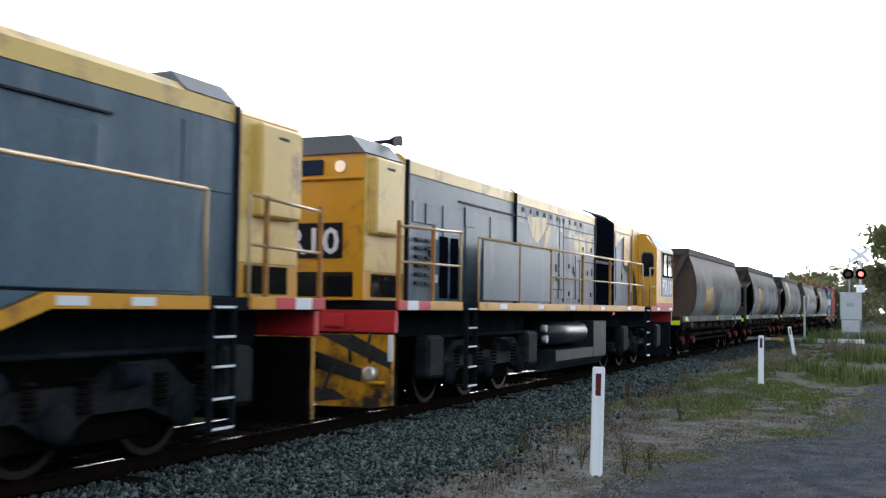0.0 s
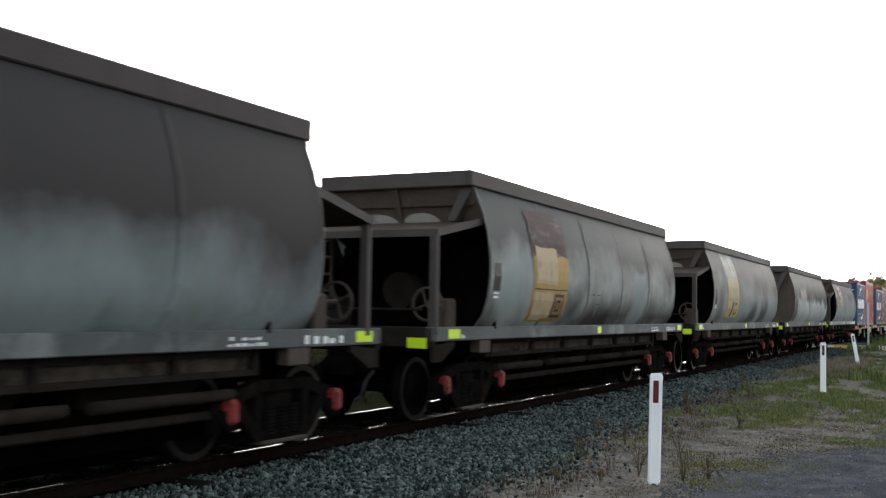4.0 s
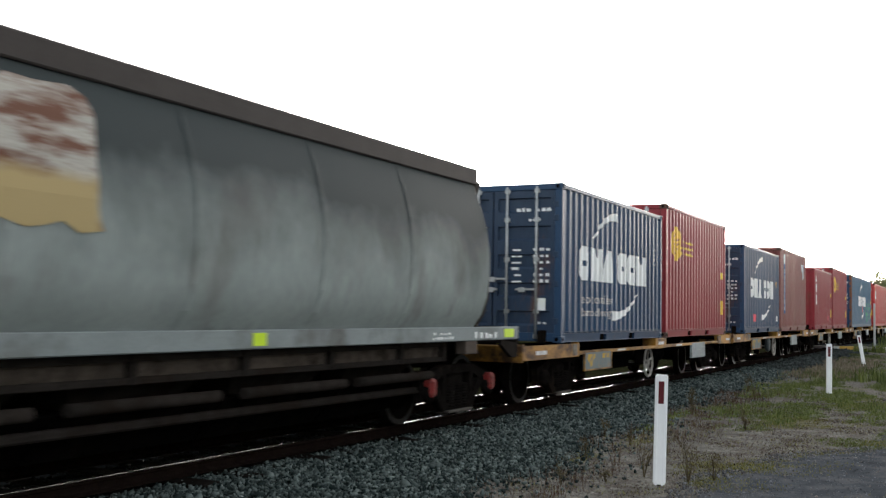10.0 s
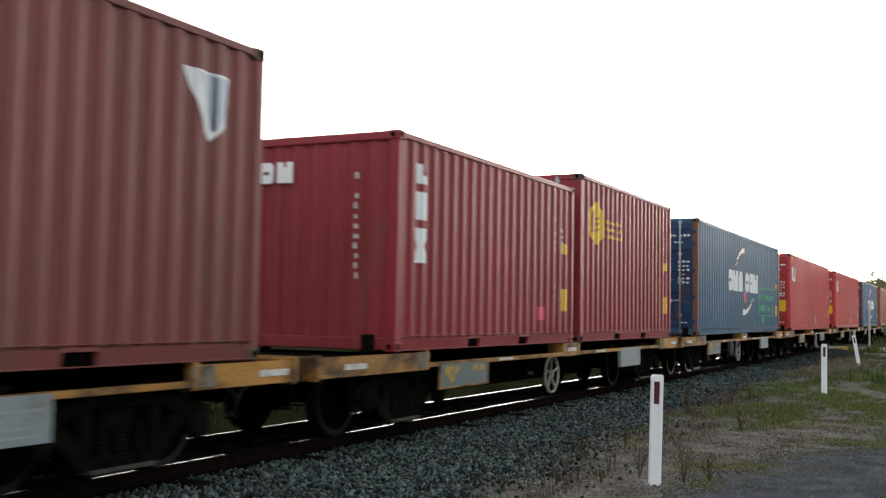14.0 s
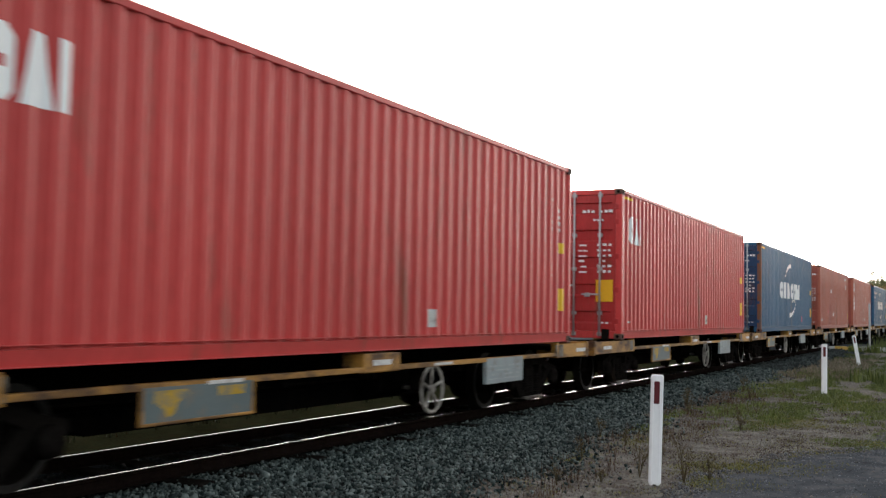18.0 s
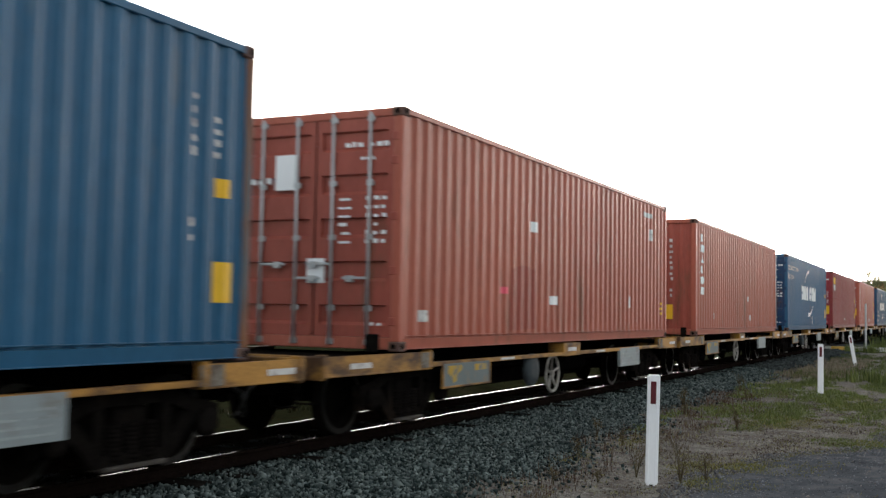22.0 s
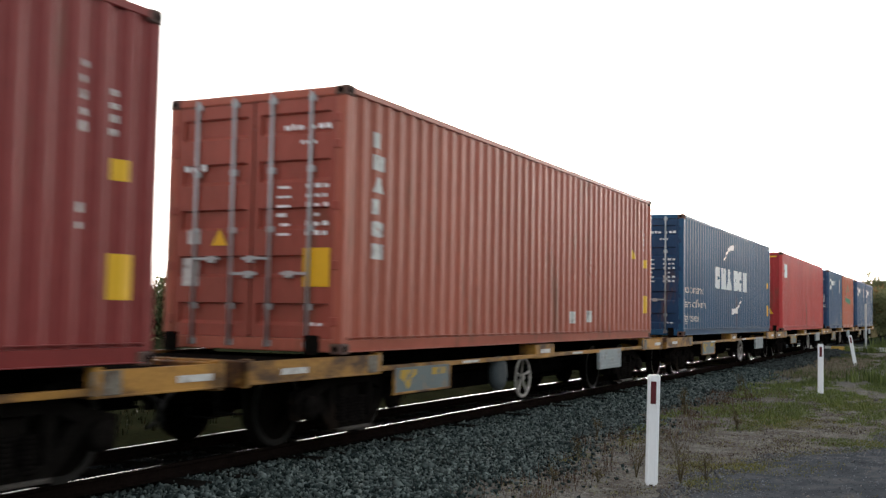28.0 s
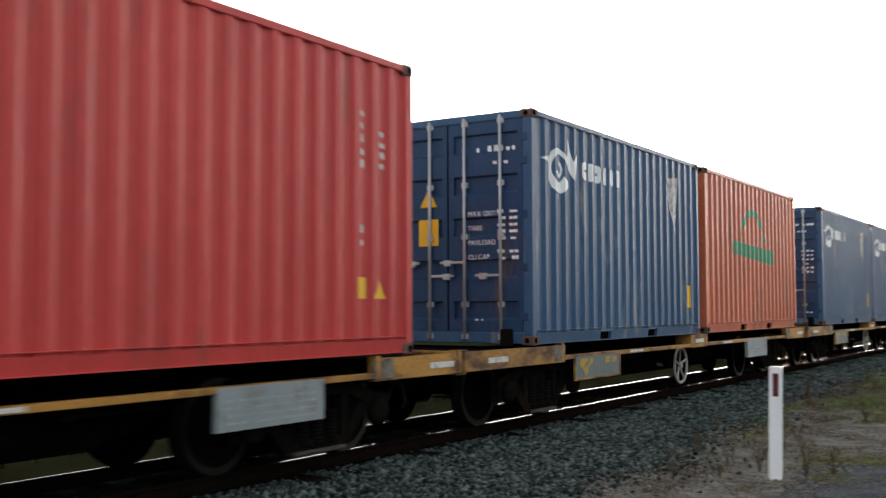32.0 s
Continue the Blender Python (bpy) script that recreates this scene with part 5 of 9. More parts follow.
def hopper_end(w, body, y, way, open_end, number=()):
    """One end of the body: way = -1 towards the front, 1 towards the back."""
    if not open_end:
        bm = bmesh.new()
        pts = [(x, z) for x, z in SECTION]
        ring = [(x, y + way * 0.30 * max(0, (2.2 - z) / 2.0), z) for x, z in pts] + [(-x, y + way * 0.30 * max(0, (2.2 - z) / 2.0), z) for x, z in pts[::-1]]
        loft(bm, [ring, [(px, py - way * 0.02, pz) for px, py, pz in ring]])
        part("end_sheet", bm, "hopper_end", w, "brown dusty hopper end sheet")
        bm = box(bmesh.new(), -1.13, 1.13, *sorted((y + way * 0.15, y - way * 0.02)), 3.105, 3.13)
        part("rim_flange", bm, "hopper_lip", w)
        for s in (1, -1):
            bm = bmesh.new()
            a, b = Vector((s * 1.10, y + way * 0.05, 3.12)), Vector((s * 0.22, y + way * 0.34, 1.20))
            n = Vector((0.10, 0, 0.045 * s))
            loft(bm, [[a - n, a + n, a + n + Vector((0, way * 0.16, 0)), a - n + Vector((0, way * 0.16, 0))], [b - n, b + n, b + n + Vector((0, way * 0.16, 0)), b - n + Vector((0, way * 0.16, 0))]])
            part("end_brace", bm, "hopper_lip", w)
        bm = box(bmesh.new(), -0.04, 0.04, *sorted((y + way * 0.02, y + way * 0.09)), 2.2, 3.12, 0.01)
        part("end_rib", bm, "hopper_end", w)
        bm = lathe(bmesh.new(), (0, y + way * 0.10, 1.86), [(0, 0.30), (way * 0.06, 0.30), (way * 0.09, 0.24)], 24, "y")
        part("end_hatch", bm, "hopper_end", w)
        if way < 0:
            for word, x, wide in zip(number, (-0.62, 0.02), (0.30, 0.56)):
                bm = fit_text(word, wide, 0.17)
                for v in bm.verts:
                    v.co = (x + v.co.x, y - 0.012, 2.88 + v.co.y)
                part("number", bm, "hopper_number", w, "worn red number on the end sheet")
            bm = bars(0.34, 0.34, 2, 3, 0.5)
            for v in bm.verts:
                v.co = (0.22 + v.co.x, y - 0.012, 2.36 + v.co.y)
            part("number_bars", bm, "faint_mark", w)
        bm = box(bmesh.new(), -1.2, 1.2, *sorted((y + way * 1.20, y - way * 0.2)), 1.14, 1.20, 0.008)
        part("end_platform", bm, "hopper_dark", w)
        return
    # open end: an upright sheet under the rim, a sloping sheet below it, a canopy and brake gear on the platform
    def lean(z, proud=0.0):
        return y + way * (0.10 - 0.24 * (3.22 - z) / 0.56 + proud)
    bm = bmesh.new()
    loft(bm, [[(sx * half, lean(z, p), z) for sx in (-1, 1)] for z, half, p in ((3.22, 1.15, 0.0), (2.66, 1.32, 0.0), (2.66, 1.32, -0.03), (3.22, 1.15, -0.03))], closed=False)
    part("end_sheet", bm, "hopper_end", w, "brown dusty end sheet")
    bm = slab(bmesh.new(), [(lean(2.90, 0.004), 2.90), (lean(2.90, 0.045), 2.895), (lean(2.88, 0.045), 2.875), (lean(2.88, 0.004), 2.87)], "x", -1.16, 1.16)
    part("sheet_ledge", bm, "hopper_end", w)
    for x0, x1 in ((-0.80, -0.06), (0.02, 0.60)):
        bm = flat_shape([((x0 + x1) / 2 + (x1 - x0) / 2 * math.cos(a), 2.655 + 0.14 * math.sin(a)) for a in [k * math.pi / 12 for k in range(13)]])
        for v in bm.verts:
            v.co = (v.co.x, lean(v.co.y, 0.006), v.co.y)
        part("worn_patch", bm, "hopper_worn", w, "pale worn patch")
    # floor sheet coloured black, as deep shade would leave it
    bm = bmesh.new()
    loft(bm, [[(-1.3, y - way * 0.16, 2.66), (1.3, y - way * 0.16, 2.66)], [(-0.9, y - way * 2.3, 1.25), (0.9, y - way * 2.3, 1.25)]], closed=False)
    part("slope_sheet", bm, "black_steel", w, "sloping floor sheet blackened for the recess's shade")
    # added black sheet that closes the recess and stands for its shade
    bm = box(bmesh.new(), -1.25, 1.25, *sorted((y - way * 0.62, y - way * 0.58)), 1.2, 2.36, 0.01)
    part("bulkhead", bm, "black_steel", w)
    for s in (1, -1):
        bm = slab(bmesh.new(), [(s * 1.19, 3.14), (s * 1.02, 3.14), (s * 0.80, 2.66), (s * 0.92, 2.66)], "y", y - way * 0.14, y + way * 0.06)
        part("end_brace", bm, "hopper_lip", w)
        # side wing: the side sheet runs on past the slope sheet, black for the shade inside
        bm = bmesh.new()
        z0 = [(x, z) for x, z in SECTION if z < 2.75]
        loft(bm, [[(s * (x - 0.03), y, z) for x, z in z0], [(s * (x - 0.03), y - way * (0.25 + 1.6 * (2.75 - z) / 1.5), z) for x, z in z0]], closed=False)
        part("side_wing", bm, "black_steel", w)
    bm = slab(bmesh.new(), [(lean(3.18), 3.18), (lean(3.18, 0.06), 3.18), (lean(2.67, 0.06), 2.67), (lean(2.67), 2.67)], "x", -0.035, 0.035)
    part("end_rib", bm, "hopper_end", w)
    bm = bmesh.new()
    for x in (-1.30, -1.02):
        box(bm, x - 0.02, x + 0.02, *sorted((y + way * 0.06, y + way * 0.12)), 1.2, 2.55, 0.005)
    for k in range(5):
        box(bm, -1.40, -1.0, *sorted((y + way * 0.08, y + way * 0.11)), 1.45 + 0.24 * k, 1.48 + 0.24 * k, 0.004)
    part("end_ladder", bm, "hopper_end", w, "rusty end ladder")
    bm = slab(bmesh.new(), [(-1.28, y - way * 0.12), (1.28, y - way * 0.12), (1.26, y + way * OUT), (-1.26, y + way * OUT)], "z", 2.635, 2.665)
    for v in bm.verts:
        v.co.z -= FALL * max(0.0, way * (v.co.y - y)) / OUT
    part("canopy", bm, "hopper_end", w, "rusty plate canopy over the platform")
    rim = [(-1.29, y, 2.60), (-1.27, y + way * (OUT + 0.01), 2.60 - FALL), (1.27, y + way * (OUT + 0.01), 2.60 - FALL), (1.29, y, 2.60)]
    bm = bmesh.new()
    for (xa, ya, za), (xb, yb, zb) in zip(rim, rim[1:]):
        loft(bm, [[(xa, ya, za), (xa, ya, za + 0.09), (xa, ya - way * 0.03, za + 0.09), (xa, ya - way * 0.03, za)], [(xb, yb, zb), (xb, yb, zb + 0.09), (xb, yb - way * 0.03, zb + 0.09), (xb, yb - way * 0.03, zb)]])
    part("canopy_edge", bm, "hopper_lip", w)
    for s in (1.20, -1.20):
        bm = box(bmesh.new(), s - 0.05, s + 0.05, *sorted((y + way * (OUT - 0.10), y + way * OUT)), 1.15, 2.62 - FALL, 0.012)
        part("end_post", bm, "hopper_lip", w)
    bm = pipe(bmesh.new(), [(-1.18, y + way * 1.15, 1.45), (1.0, y + way * 1.15, 1.45)], 0.02, 6)
    pipe(bm, [(-1.18, y + way * 1.15, 1.15), (-1.18, y + way * 1.15, 1.45)], 0.02, 6)
    part("end_rail", bm, "hopper_dark", w)
    bm, n, yw = bmesh.new(), 20, y + way * 0.95
    for k in range(n):
        p, q = k * math.tau / n, (k + 1) * math.tau / n
        rod(bm, (0.98 + 0.21 * math.cos(p), yw, 1.52 + 0.21 * math.sin(p)), (0.98 + 0.21 * math.cos(q), yw, 1.52 + 0.21 * math.sin(q)), 0.018, 6, caps=False)
    for k in range(4):
        p = 0.4 + k * math.tau / 4
        rod(bm, (0.98, yw + 0.03 * way, 1.52), (0.98 + 0.21 * math.cos(p), yw, 1.52 + 0.21 * math.sin(p)), 0.014, 6)
    rod(bm, (0.98, yw - way * 0.35, 1.52), (0.98, yw + way * 0.03, 1.52), 0.025, 8)
    part("brake_wheel", bm, "hopper_end", w, "rusty hand brake wheel")
    bm = box(bmesh.new(), 0.80, 1.10, *sorted((y + way * 0.35, y + way * 0.62)), 1.16, 1.60, 0.03)
    part("brake_gear", bm, "hopper_end", w, "brown hand brake gear")
    bm = lathe(bmesh.new(), (-0.05, y - way * 0.56, 1.72), [(-0.02, 0.26), (way * 0.42, 0.26)], 20, "y")
    part("air_cylinder", bm, "hopper_dark", w, "near-black brake cylinder")
    bm = box(bmesh.new(), -0.98, -0.55, *sorted((y + way * 0.25, y + way * 0.6)), 1.2, 1.62, 0.03)
    part("valve_box", bm, "hopper_dark", w)
    bm = box(bmesh.new(), -1.2, 1.2, *sorted((y + way * 1.20, y - way * 0.4)), 1.10, 1.16, 0.008)
    part("end_platform", bm, "hopper_dark", w)


def hopper(label, paint, front_open, back_open, number=()):
    """A bulging grain hopper; y = 0 is the front of its sill, 12.66 its back."""
    w = thing("hopper_wagon", label, "wagon", "grain hoppers of the train")
    y0, y1, n = 1.28, 11.15, 12
    w["board"] = 0
    for s in (1, -1):
        bm = bmesh.new()
        secs = []
        for i in range(n * 3 + 1):
            y = y0 + (y1 - y0) * i / (n * 3)
            secs.append([(s * (x + (0.004 if i % 6 == 0 else 0.0)), y, z) for x, z in SECTION])
        loft(bm, secs, closed=False, smooth=True)
        part("body_side", bm, paint, w)
        for y in (y0 + 0.01, y0 + 2.2, y0 + 4.1, y0 + 6.0, y0 + 7.8, y1 - 0.01):
            bm = bmesh.new()
            loft(bm, [[(s * (x + 0.0055), y - 0.035, z) for x, z in SECTION], [(s * (x + 0.009), y - 0.012, z) for x, z in SECTION], [(s * (x + 0.009), y + 0.012, z) for x, z in SECTION], [(s * (x + 0.0055), y + 0.035, z) for x, z in SECTION]], closed=False)
            part("body_seam", bm, "hopper_seam" if paint == "hopper_b" else paint, w)
        bm = box(bmesh.new(), *sorted((s * 1.13, s * 1.205)), y0 - 0.16, y1 + 0.10, 3.12, 3.335, 0.015)
        part("rim", bm, "hopper_lip", w, "dark folded rim")
        bm = box(bmesh.new(), *sorted((s * 1.12, s * 1.235)), 0.0, 12.66, 1.055, 1.235, 0.01)
        sill = part("side_sill", bm, "hopper_sill_pale" if paint == "hopper_e" else "hopper_sill", w, "scuffed grey side sill")
        for k, (y, wd) in enumerate(((0.42, 0.34), (6.4, 0.20), (12.12, 0.34))):
            bm = box(bmesh.new(), *sorted((s * 1.234, s * 1.242)), y, y + wd, 1.085, 1.205, 0.002)
            part("reflector", bm, "hiviz", sill, "bright yellow-green reflector")
        for y, wd, tall, rows, cols in ((0.80, 0.12, 0.10, 1, 2), (9.95, 0.6, 0.11, 2, 6), (11.15, 0.74, 0.13, 1, 5)):
            bm = bars(wd, tall, rows, cols, 0.3)
            for v in bm.verts:
                v.co = (s * 1.240, y + v.co.x, 1.085 + v.co.y)
            tagged(part("print", bm, "white_mark", sill), kind="stuff")
        for y in (1.4, 10.9):
            bm = box(bmesh.new(), *sorted((s * 1.08, s * 1.228)), y, y + 0.36, 0.88, 1.055, 0.01)
            part("jacking_pad", bm, "hopper_end", w)
        bm = bmesh.new()
        box(bm, *sorted((s * 1.02, s * 1.10)), 1.9, 10.6, 0.80, 0.86, 0.008)
        box(bm, *sorted((s * 1.04, s * 1.09)), 1.9, 10.6, 0.985, 1.06)
        part("lower_rail", bm, "hopper_dark", w)
        bm = box(bmesh.new(), *sorted((s * 0.98, s * 1.04)), 1.9, 10.6, 0.84, 1.04)
        part("skirt", bm, "hopper_skirt", w, "brown dusted skirt plate")
        for y in (2.0, 3.6, 5.0, 6.45, 7.9, 9.4, 10.5):
            bm = box(bmesh.new(), *sorted((s * 1.0, s * 1.12)), y, y + 0.07, 0.80, 1.06, 0.006)
            part("sill_bracket", bm, "hopper_dark", w)
        for y in (2.3, 4.4, 6.5, 8.5):
            bm = rod(bmesh.new(), (s * 1.06, y, 0.64), (s * 1.06, y + 1.75, 0.64), 0.055, 10)
            part("discharge_pipe", bm, "hopper_dark", w)
        bm = box(bmesh.new(), *sorted((s * 0.9, s * 1.0)), 2.2, 10.3, 0.42, 0.50, 0.02)
        part("door_beam", bm, "hopper_dark", w)
    for y in (y0 - 0.16, y1 + 0.04):
        bm = box(bmesh.new(), -1.13, 1.13, y, y + 0.07, 3.12, 3.335, 0.015)
        part("end_rim", bm, "hopper_lip", w)
    # load doors along the belly
    for y in (2.4, 4.4, 6.4, 8.4):
        bm = bmesh.new()
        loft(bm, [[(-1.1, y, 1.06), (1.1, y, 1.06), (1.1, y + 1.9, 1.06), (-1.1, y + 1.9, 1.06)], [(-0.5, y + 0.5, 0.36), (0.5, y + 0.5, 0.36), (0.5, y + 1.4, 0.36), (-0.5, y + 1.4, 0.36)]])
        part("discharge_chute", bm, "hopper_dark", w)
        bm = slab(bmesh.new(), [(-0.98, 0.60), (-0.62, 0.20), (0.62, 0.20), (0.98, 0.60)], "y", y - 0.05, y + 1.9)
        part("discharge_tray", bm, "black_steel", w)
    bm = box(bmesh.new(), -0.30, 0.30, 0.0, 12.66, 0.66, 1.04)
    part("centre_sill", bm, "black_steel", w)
    bm = slab(bmesh.new(), [(x - 0.05, z) for x, z in SECTION[:7]] + [(0.05 - x, z) for x, z in SECTION[:7][::-1]], "y", 3.6, 9.0)
    part("grain_floor", bm, "hopper_dark", w)
    for y, way in ((0.0, -1), (12.66, 1)):
        bm = box(bmesh.new(), -1.235, 1.235, *sorted((y, y - way * 0.10)), 0.98, 1.235, 0.015)
        head = part("headstock", bm, "hopper_dark", w)
        bm = slab(bmesh.new(), [(y - way * 0.05, 1.0), (y - way * 0.62, 1.05), (y - way * 0.62, 0.98), (y - way * 0.25, 0.80), (y - way * 0.05, 0.80)], "x", 1.17, 1.232)
        part("step_plate", bm, "hopper_dark", w)
        bm = slab(bmesh.new(), [(y - way * 0.05, 1.0), (y - way * 0.62, 1.05), (y - way * 0.62, 0.98), (y - way * 0.25, 0.80), (y - way * 0.05, 0.80)], "x", -1.232, -1.17)
        part("step_plate", bm, "hopper_dark", w)
        for s in (0.88, -1.15):
            bm = box(bmesh.new(), s, s + 0.27, *sorted((y + way * 0.004, y + way * 0.012)), 0.97, 1.10)
            part("reflector", bm, "hiviz", head, "bright yellow-green reflector")
        coupler(w, y, way)
    hopper_end(w, w, y0, -1, front_open, number)
    hopper_end(w, w, y1, 1, back_open)
    freight_bogie(w, 1.55, accent="red_brake")
    freight_bogie(w, 11.1, accent="red_brake")
    return w


def hopper_mark(w, name, bm, y, material, label="", proud=0.006):
    lay_on(bm, [(1, [z for _, z in SECTION] + [1.5, 1.75, 2.05, 2.35, 2.65, 2.9])], lambda a, b, p: (bulge(b) + p, y + a, b), proud)
    return part(name, bm, material, w, label)


# ---- locomotive ----


def locomotive():
    """A hood locomotive with its long hood to the front (y = 0) and its cab at the back (y = 17.6)."""
    t = thing("locomotive", "yellow and slate-grey diesel hood locomotive with red ends", "locomotive", "locomotives of the train")
    E, Hd = 1.25, 0.80          # half widths of the deck and of the hood
    DECK, LONG = 1.50, 17.7
    bm = box(bmesh.new(), -E + 0.02, E - 0.02, 0.05, LONG, 1.36, DECK - 0.01, 0.008)
    part("deck", bm, "loco_under", t)
    bm = box(bmesh.new(), -0.62, 0.62, 0.4, LONG - 0.4, 0.98, 1.36, 0.02)
    part("main_frame", bm, "loco_under", t)
    for s in (1, -1):
        L0 = 2.2 if s > 0 else 1.5          # the front ladder stands nearer the end on the other side
        for y0, y1, mat in ((0.0, 0.28, "loco_red"), (0.28, 0.62, "loco_white"), (0.62, 1.0, "loco_red"), (1.0, L0 - 0.05, "loco_yellow"), (L0 + 0.62, 14.1, "loco_yellow"), (14.85, 17.7, "loco_red")):
            bm = box(bmesh.new(), *sorted((s * (E - 0.03), s * (E + 0.006))), y0, y1, 1.375, DECK, 0.004)
            part("deck_band", bm, mat, t)
        for y in (3.7, 5.6, 7.6, 9.9, 12.3, 15.6, 17.2):
            bm = box(bmesh.new(), *sorted((s * (E + 0.004), s * (E + 0.009))), y, y + 0.34, 1.40, 1.475)
            part("reflector", bm, "loco_white", t)
    # hood: grey walls, cream band along the roof edge, chamfered roof
    def shell(y0, y1, half, z0, z1, mat, name="hood_wall"):
        b = bmesh.new()
        box(b, -half, half, y0, y1, z0, z1, 0.012)
        return part(name, b, mat, t)
    RT = 3.58
    shell(1.09, 5.6, Hd, DECK, 3.30, "loco_grey")
    shell(5.6, 10.95, Hd + 0.02, DECK, 3.30, "loco_glossy")
    shell(12.70, 15.45, Hd + 0.02, DECK, 3.30, "loco_grey")
    def roof(y0, y1, half, mat):
        b = slab(bmesh.new(), [(-half, 3.304), (half, 3.304), (half, 3.48), (half - 0.12, RT), (-half + 0.12, RT), (-half, 3.48)], "y", y0, y1)
        return part("hood_roof", b, mat, t)
    roof(1.09, 5.6, Hd, "loco_cream")
    roof(5.6, 10.95, Hd + 0.03, "loco_cream")
    roof(12.70, 15.45, Hd + 0.03, "loco_cream")
    bm = bmesh.new()
    slab(bm, [(-0.82, DECK), (0.82, DECK), (0.82, 3.48), (0.70, RT + 0.02), (-0.70, RT + 0.02), (-0.82, 3.48)], "y", 10.95, 12.70)
    rad = part("radiator_section", bm, "radiator", t, "dark radiator section of the hood")
    for s in (1, -1):
        for k in range(16):
            z = 1.62 + k * 0.105
            bm = box(bmesh.new(), *sorted((s * 0.815, s * 0.832)), 11.02, 12.63, z, z + 0.055)
            part("louvre", bm, "radiator", rad)
        bm = box(bmesh.new(), *sorted((s * 0.818, s * 0.842)), 10.97, 12.68, 2.46, 2.52, 0.004)
        part("radiator_rail", bm, "loco_dark", rad)
    bm = box(bmesh.new(), -0.66, 0.66, 10.85, 12.8, RT, RT + 0.09, 0.03)
    part("fan_housing", bm, "loco_roof", t)
    for y in (4.2, 6.6, 7.5, 9.2, 13.2):
        bm = box(bmesh.new(), -0.42, 0.42, y, y + 0.62, RT - 0.01, RT + 0.07, 0.02)
        part("roof_hatch", bm, "loco_roof", t)
    bm = lathe(bmesh.new(), (0, 8.6, RT), [(0, 0.22), (0.12, 0.2)], 18, "z")
    part("exhaust_stack", bm, "black_steel", t)
    # hood doors and seams
    for s in (1, -1):
        for y0, y1, z0, z1 in ((1.2, 2.0, 2.55, 3.2), (2.4, 3.2, 1.62, 2.95), (3.3, 4.3, 1.62, 2.95), (4.4, 5.5, 1.62, 2.95), (5.75, 6.9, 1.62, 2.98), (7.0, 8.1, 1.62, 2.98), (8.2, 9.3, 1.62, 2.98), (9.4, 10.75, 1.62, 2.98), (12.85, 13.5, 1.62, 2.95)):
            h = Hd if y1 < 5.6 else Hd + 0.02
            bm = box(bmesh.new(), *sorted((s * (h - 0.005), s * (h + 0.014))), y0, y1, z0, z1, 0.006)
            d = part("hood_door", bm, "loco_glossy" if 5.6 < y0 < 10.9 else "loco_grey", t)
            bm = box(bmesh.new(), *sorted((s * (h + 0.01), s * (h + 0.03))), y1 - 0.12, y1 - 0.06, 2.15, 2.3, 0.004)
            part("latch", bm, "loco_white" if int(y0 * 10) % 2 else "loco_dark", d)
        for y in (1.10, 5.6, 10.92):
            bm = box(bmesh.new(), *sorted((s * (Hd - 0.01), s * (Hd + 0.05))), y, y + 0.045, DECK, 3.48, 0.006)
            part("hood_seam", bm, "loco_dark", t)
        bm = box(bmesh.new(), *sorted((s * (Hd + 0.005), s * (Hd + 0.034))), 3.0, 10.9, 3.06, 3.085, 0.003)
        part("drip_rail", bm, "loco_dark", t)
        for k in range(6 if s > 0 else 0):
            for j in range(2):
                bm = slab(bmesh.new(), [(0.0, 0.0), (0.0, 0.045), (0.05, 0.0)], "y", 1.4 + j * 0.34, 1.66 + j * 0.34)
                for v in bm.verts:
                    v.co = (s * (Hd + 0.014 + v.co.x), v.co.y, 1.74 + k * 0.125 + v.co.z)
                part("vent_louvre", bm, "loco_dark", t)
        for k in range(10):
            bm = box(bmesh.new(), *sorted((s * (Hd + 0.045), s * (Hd + 0.056))), 5.9 + k * 0.42, 6.02 + k * 0.42, 3.17, 3.26, 0.004)
            part("hood_vent", bm, "loco_dark", t)
        bm = flat_shape([(12.78, 3.28), (14.3, 3.28), (13.42, 3.18), (12.78, 2.92)])
        for v in bm.verts:
            v.co = (s * (Hd + 0.038), v.co.x, v.co.y)
        part("yellow_sweep", bm, "loco_cream", t, "faded yellow sweep")
        bm = box(bmesh.new(), *sorted((s * (E - 0.06), s * (E - 0.01))), 10.95, 11.15, 1.28, 1.35, 0.008)
        marker = part("marker_light", bm, "loco_dark", t, "small red marker light")
        for k in range(2):
            bm = box(bmesh.new(), *sorted((s * (E - 0.012), s * (E - 0.006))), 10.99 + k * 0.08, 11.015 + k * 0.08, 1.305, 1.325)
            part("lens", bm, "red_lamp", marker)
        bm = flat_shape([(13.40, 3.16), (13.46, 3.16), (13.46, 2.05), (13.40, 2.15)])
        for v in bm.verts:
            v.co = (s * (Hd + 0.038), v.co.x, v.co.y)
        part("dark_sweep", bm, "loco_dark", t)
        bm = box(bmesh.new(), *sorted((s * (Hd + 0.016), s * (Hd + 0.032))), 5.68, 10.88, 2.52, 3.27, 0.004)
        part("cream_panel", bm, "loco_worn", t, "worn cream and grey hood panel")
        for o in ([(6.23, 3.11), (7.42, 3.18), (7.29, 2.92), (6.83, 2.65), (6.45, 2.76)], [(7.29, 2.90), (7.68, 3.07), (7.58, 2.83), (7.14, 2.33), (7.23, 2.66)]):
            bm = flat_shape(o)
            for v in bm.verts:
                v.co = (s * (Hd + 0.039), v.co.x, v.co.y)
            part("wing_emblem", bm, "loco_faded", t, "faded yellow winged emblem")
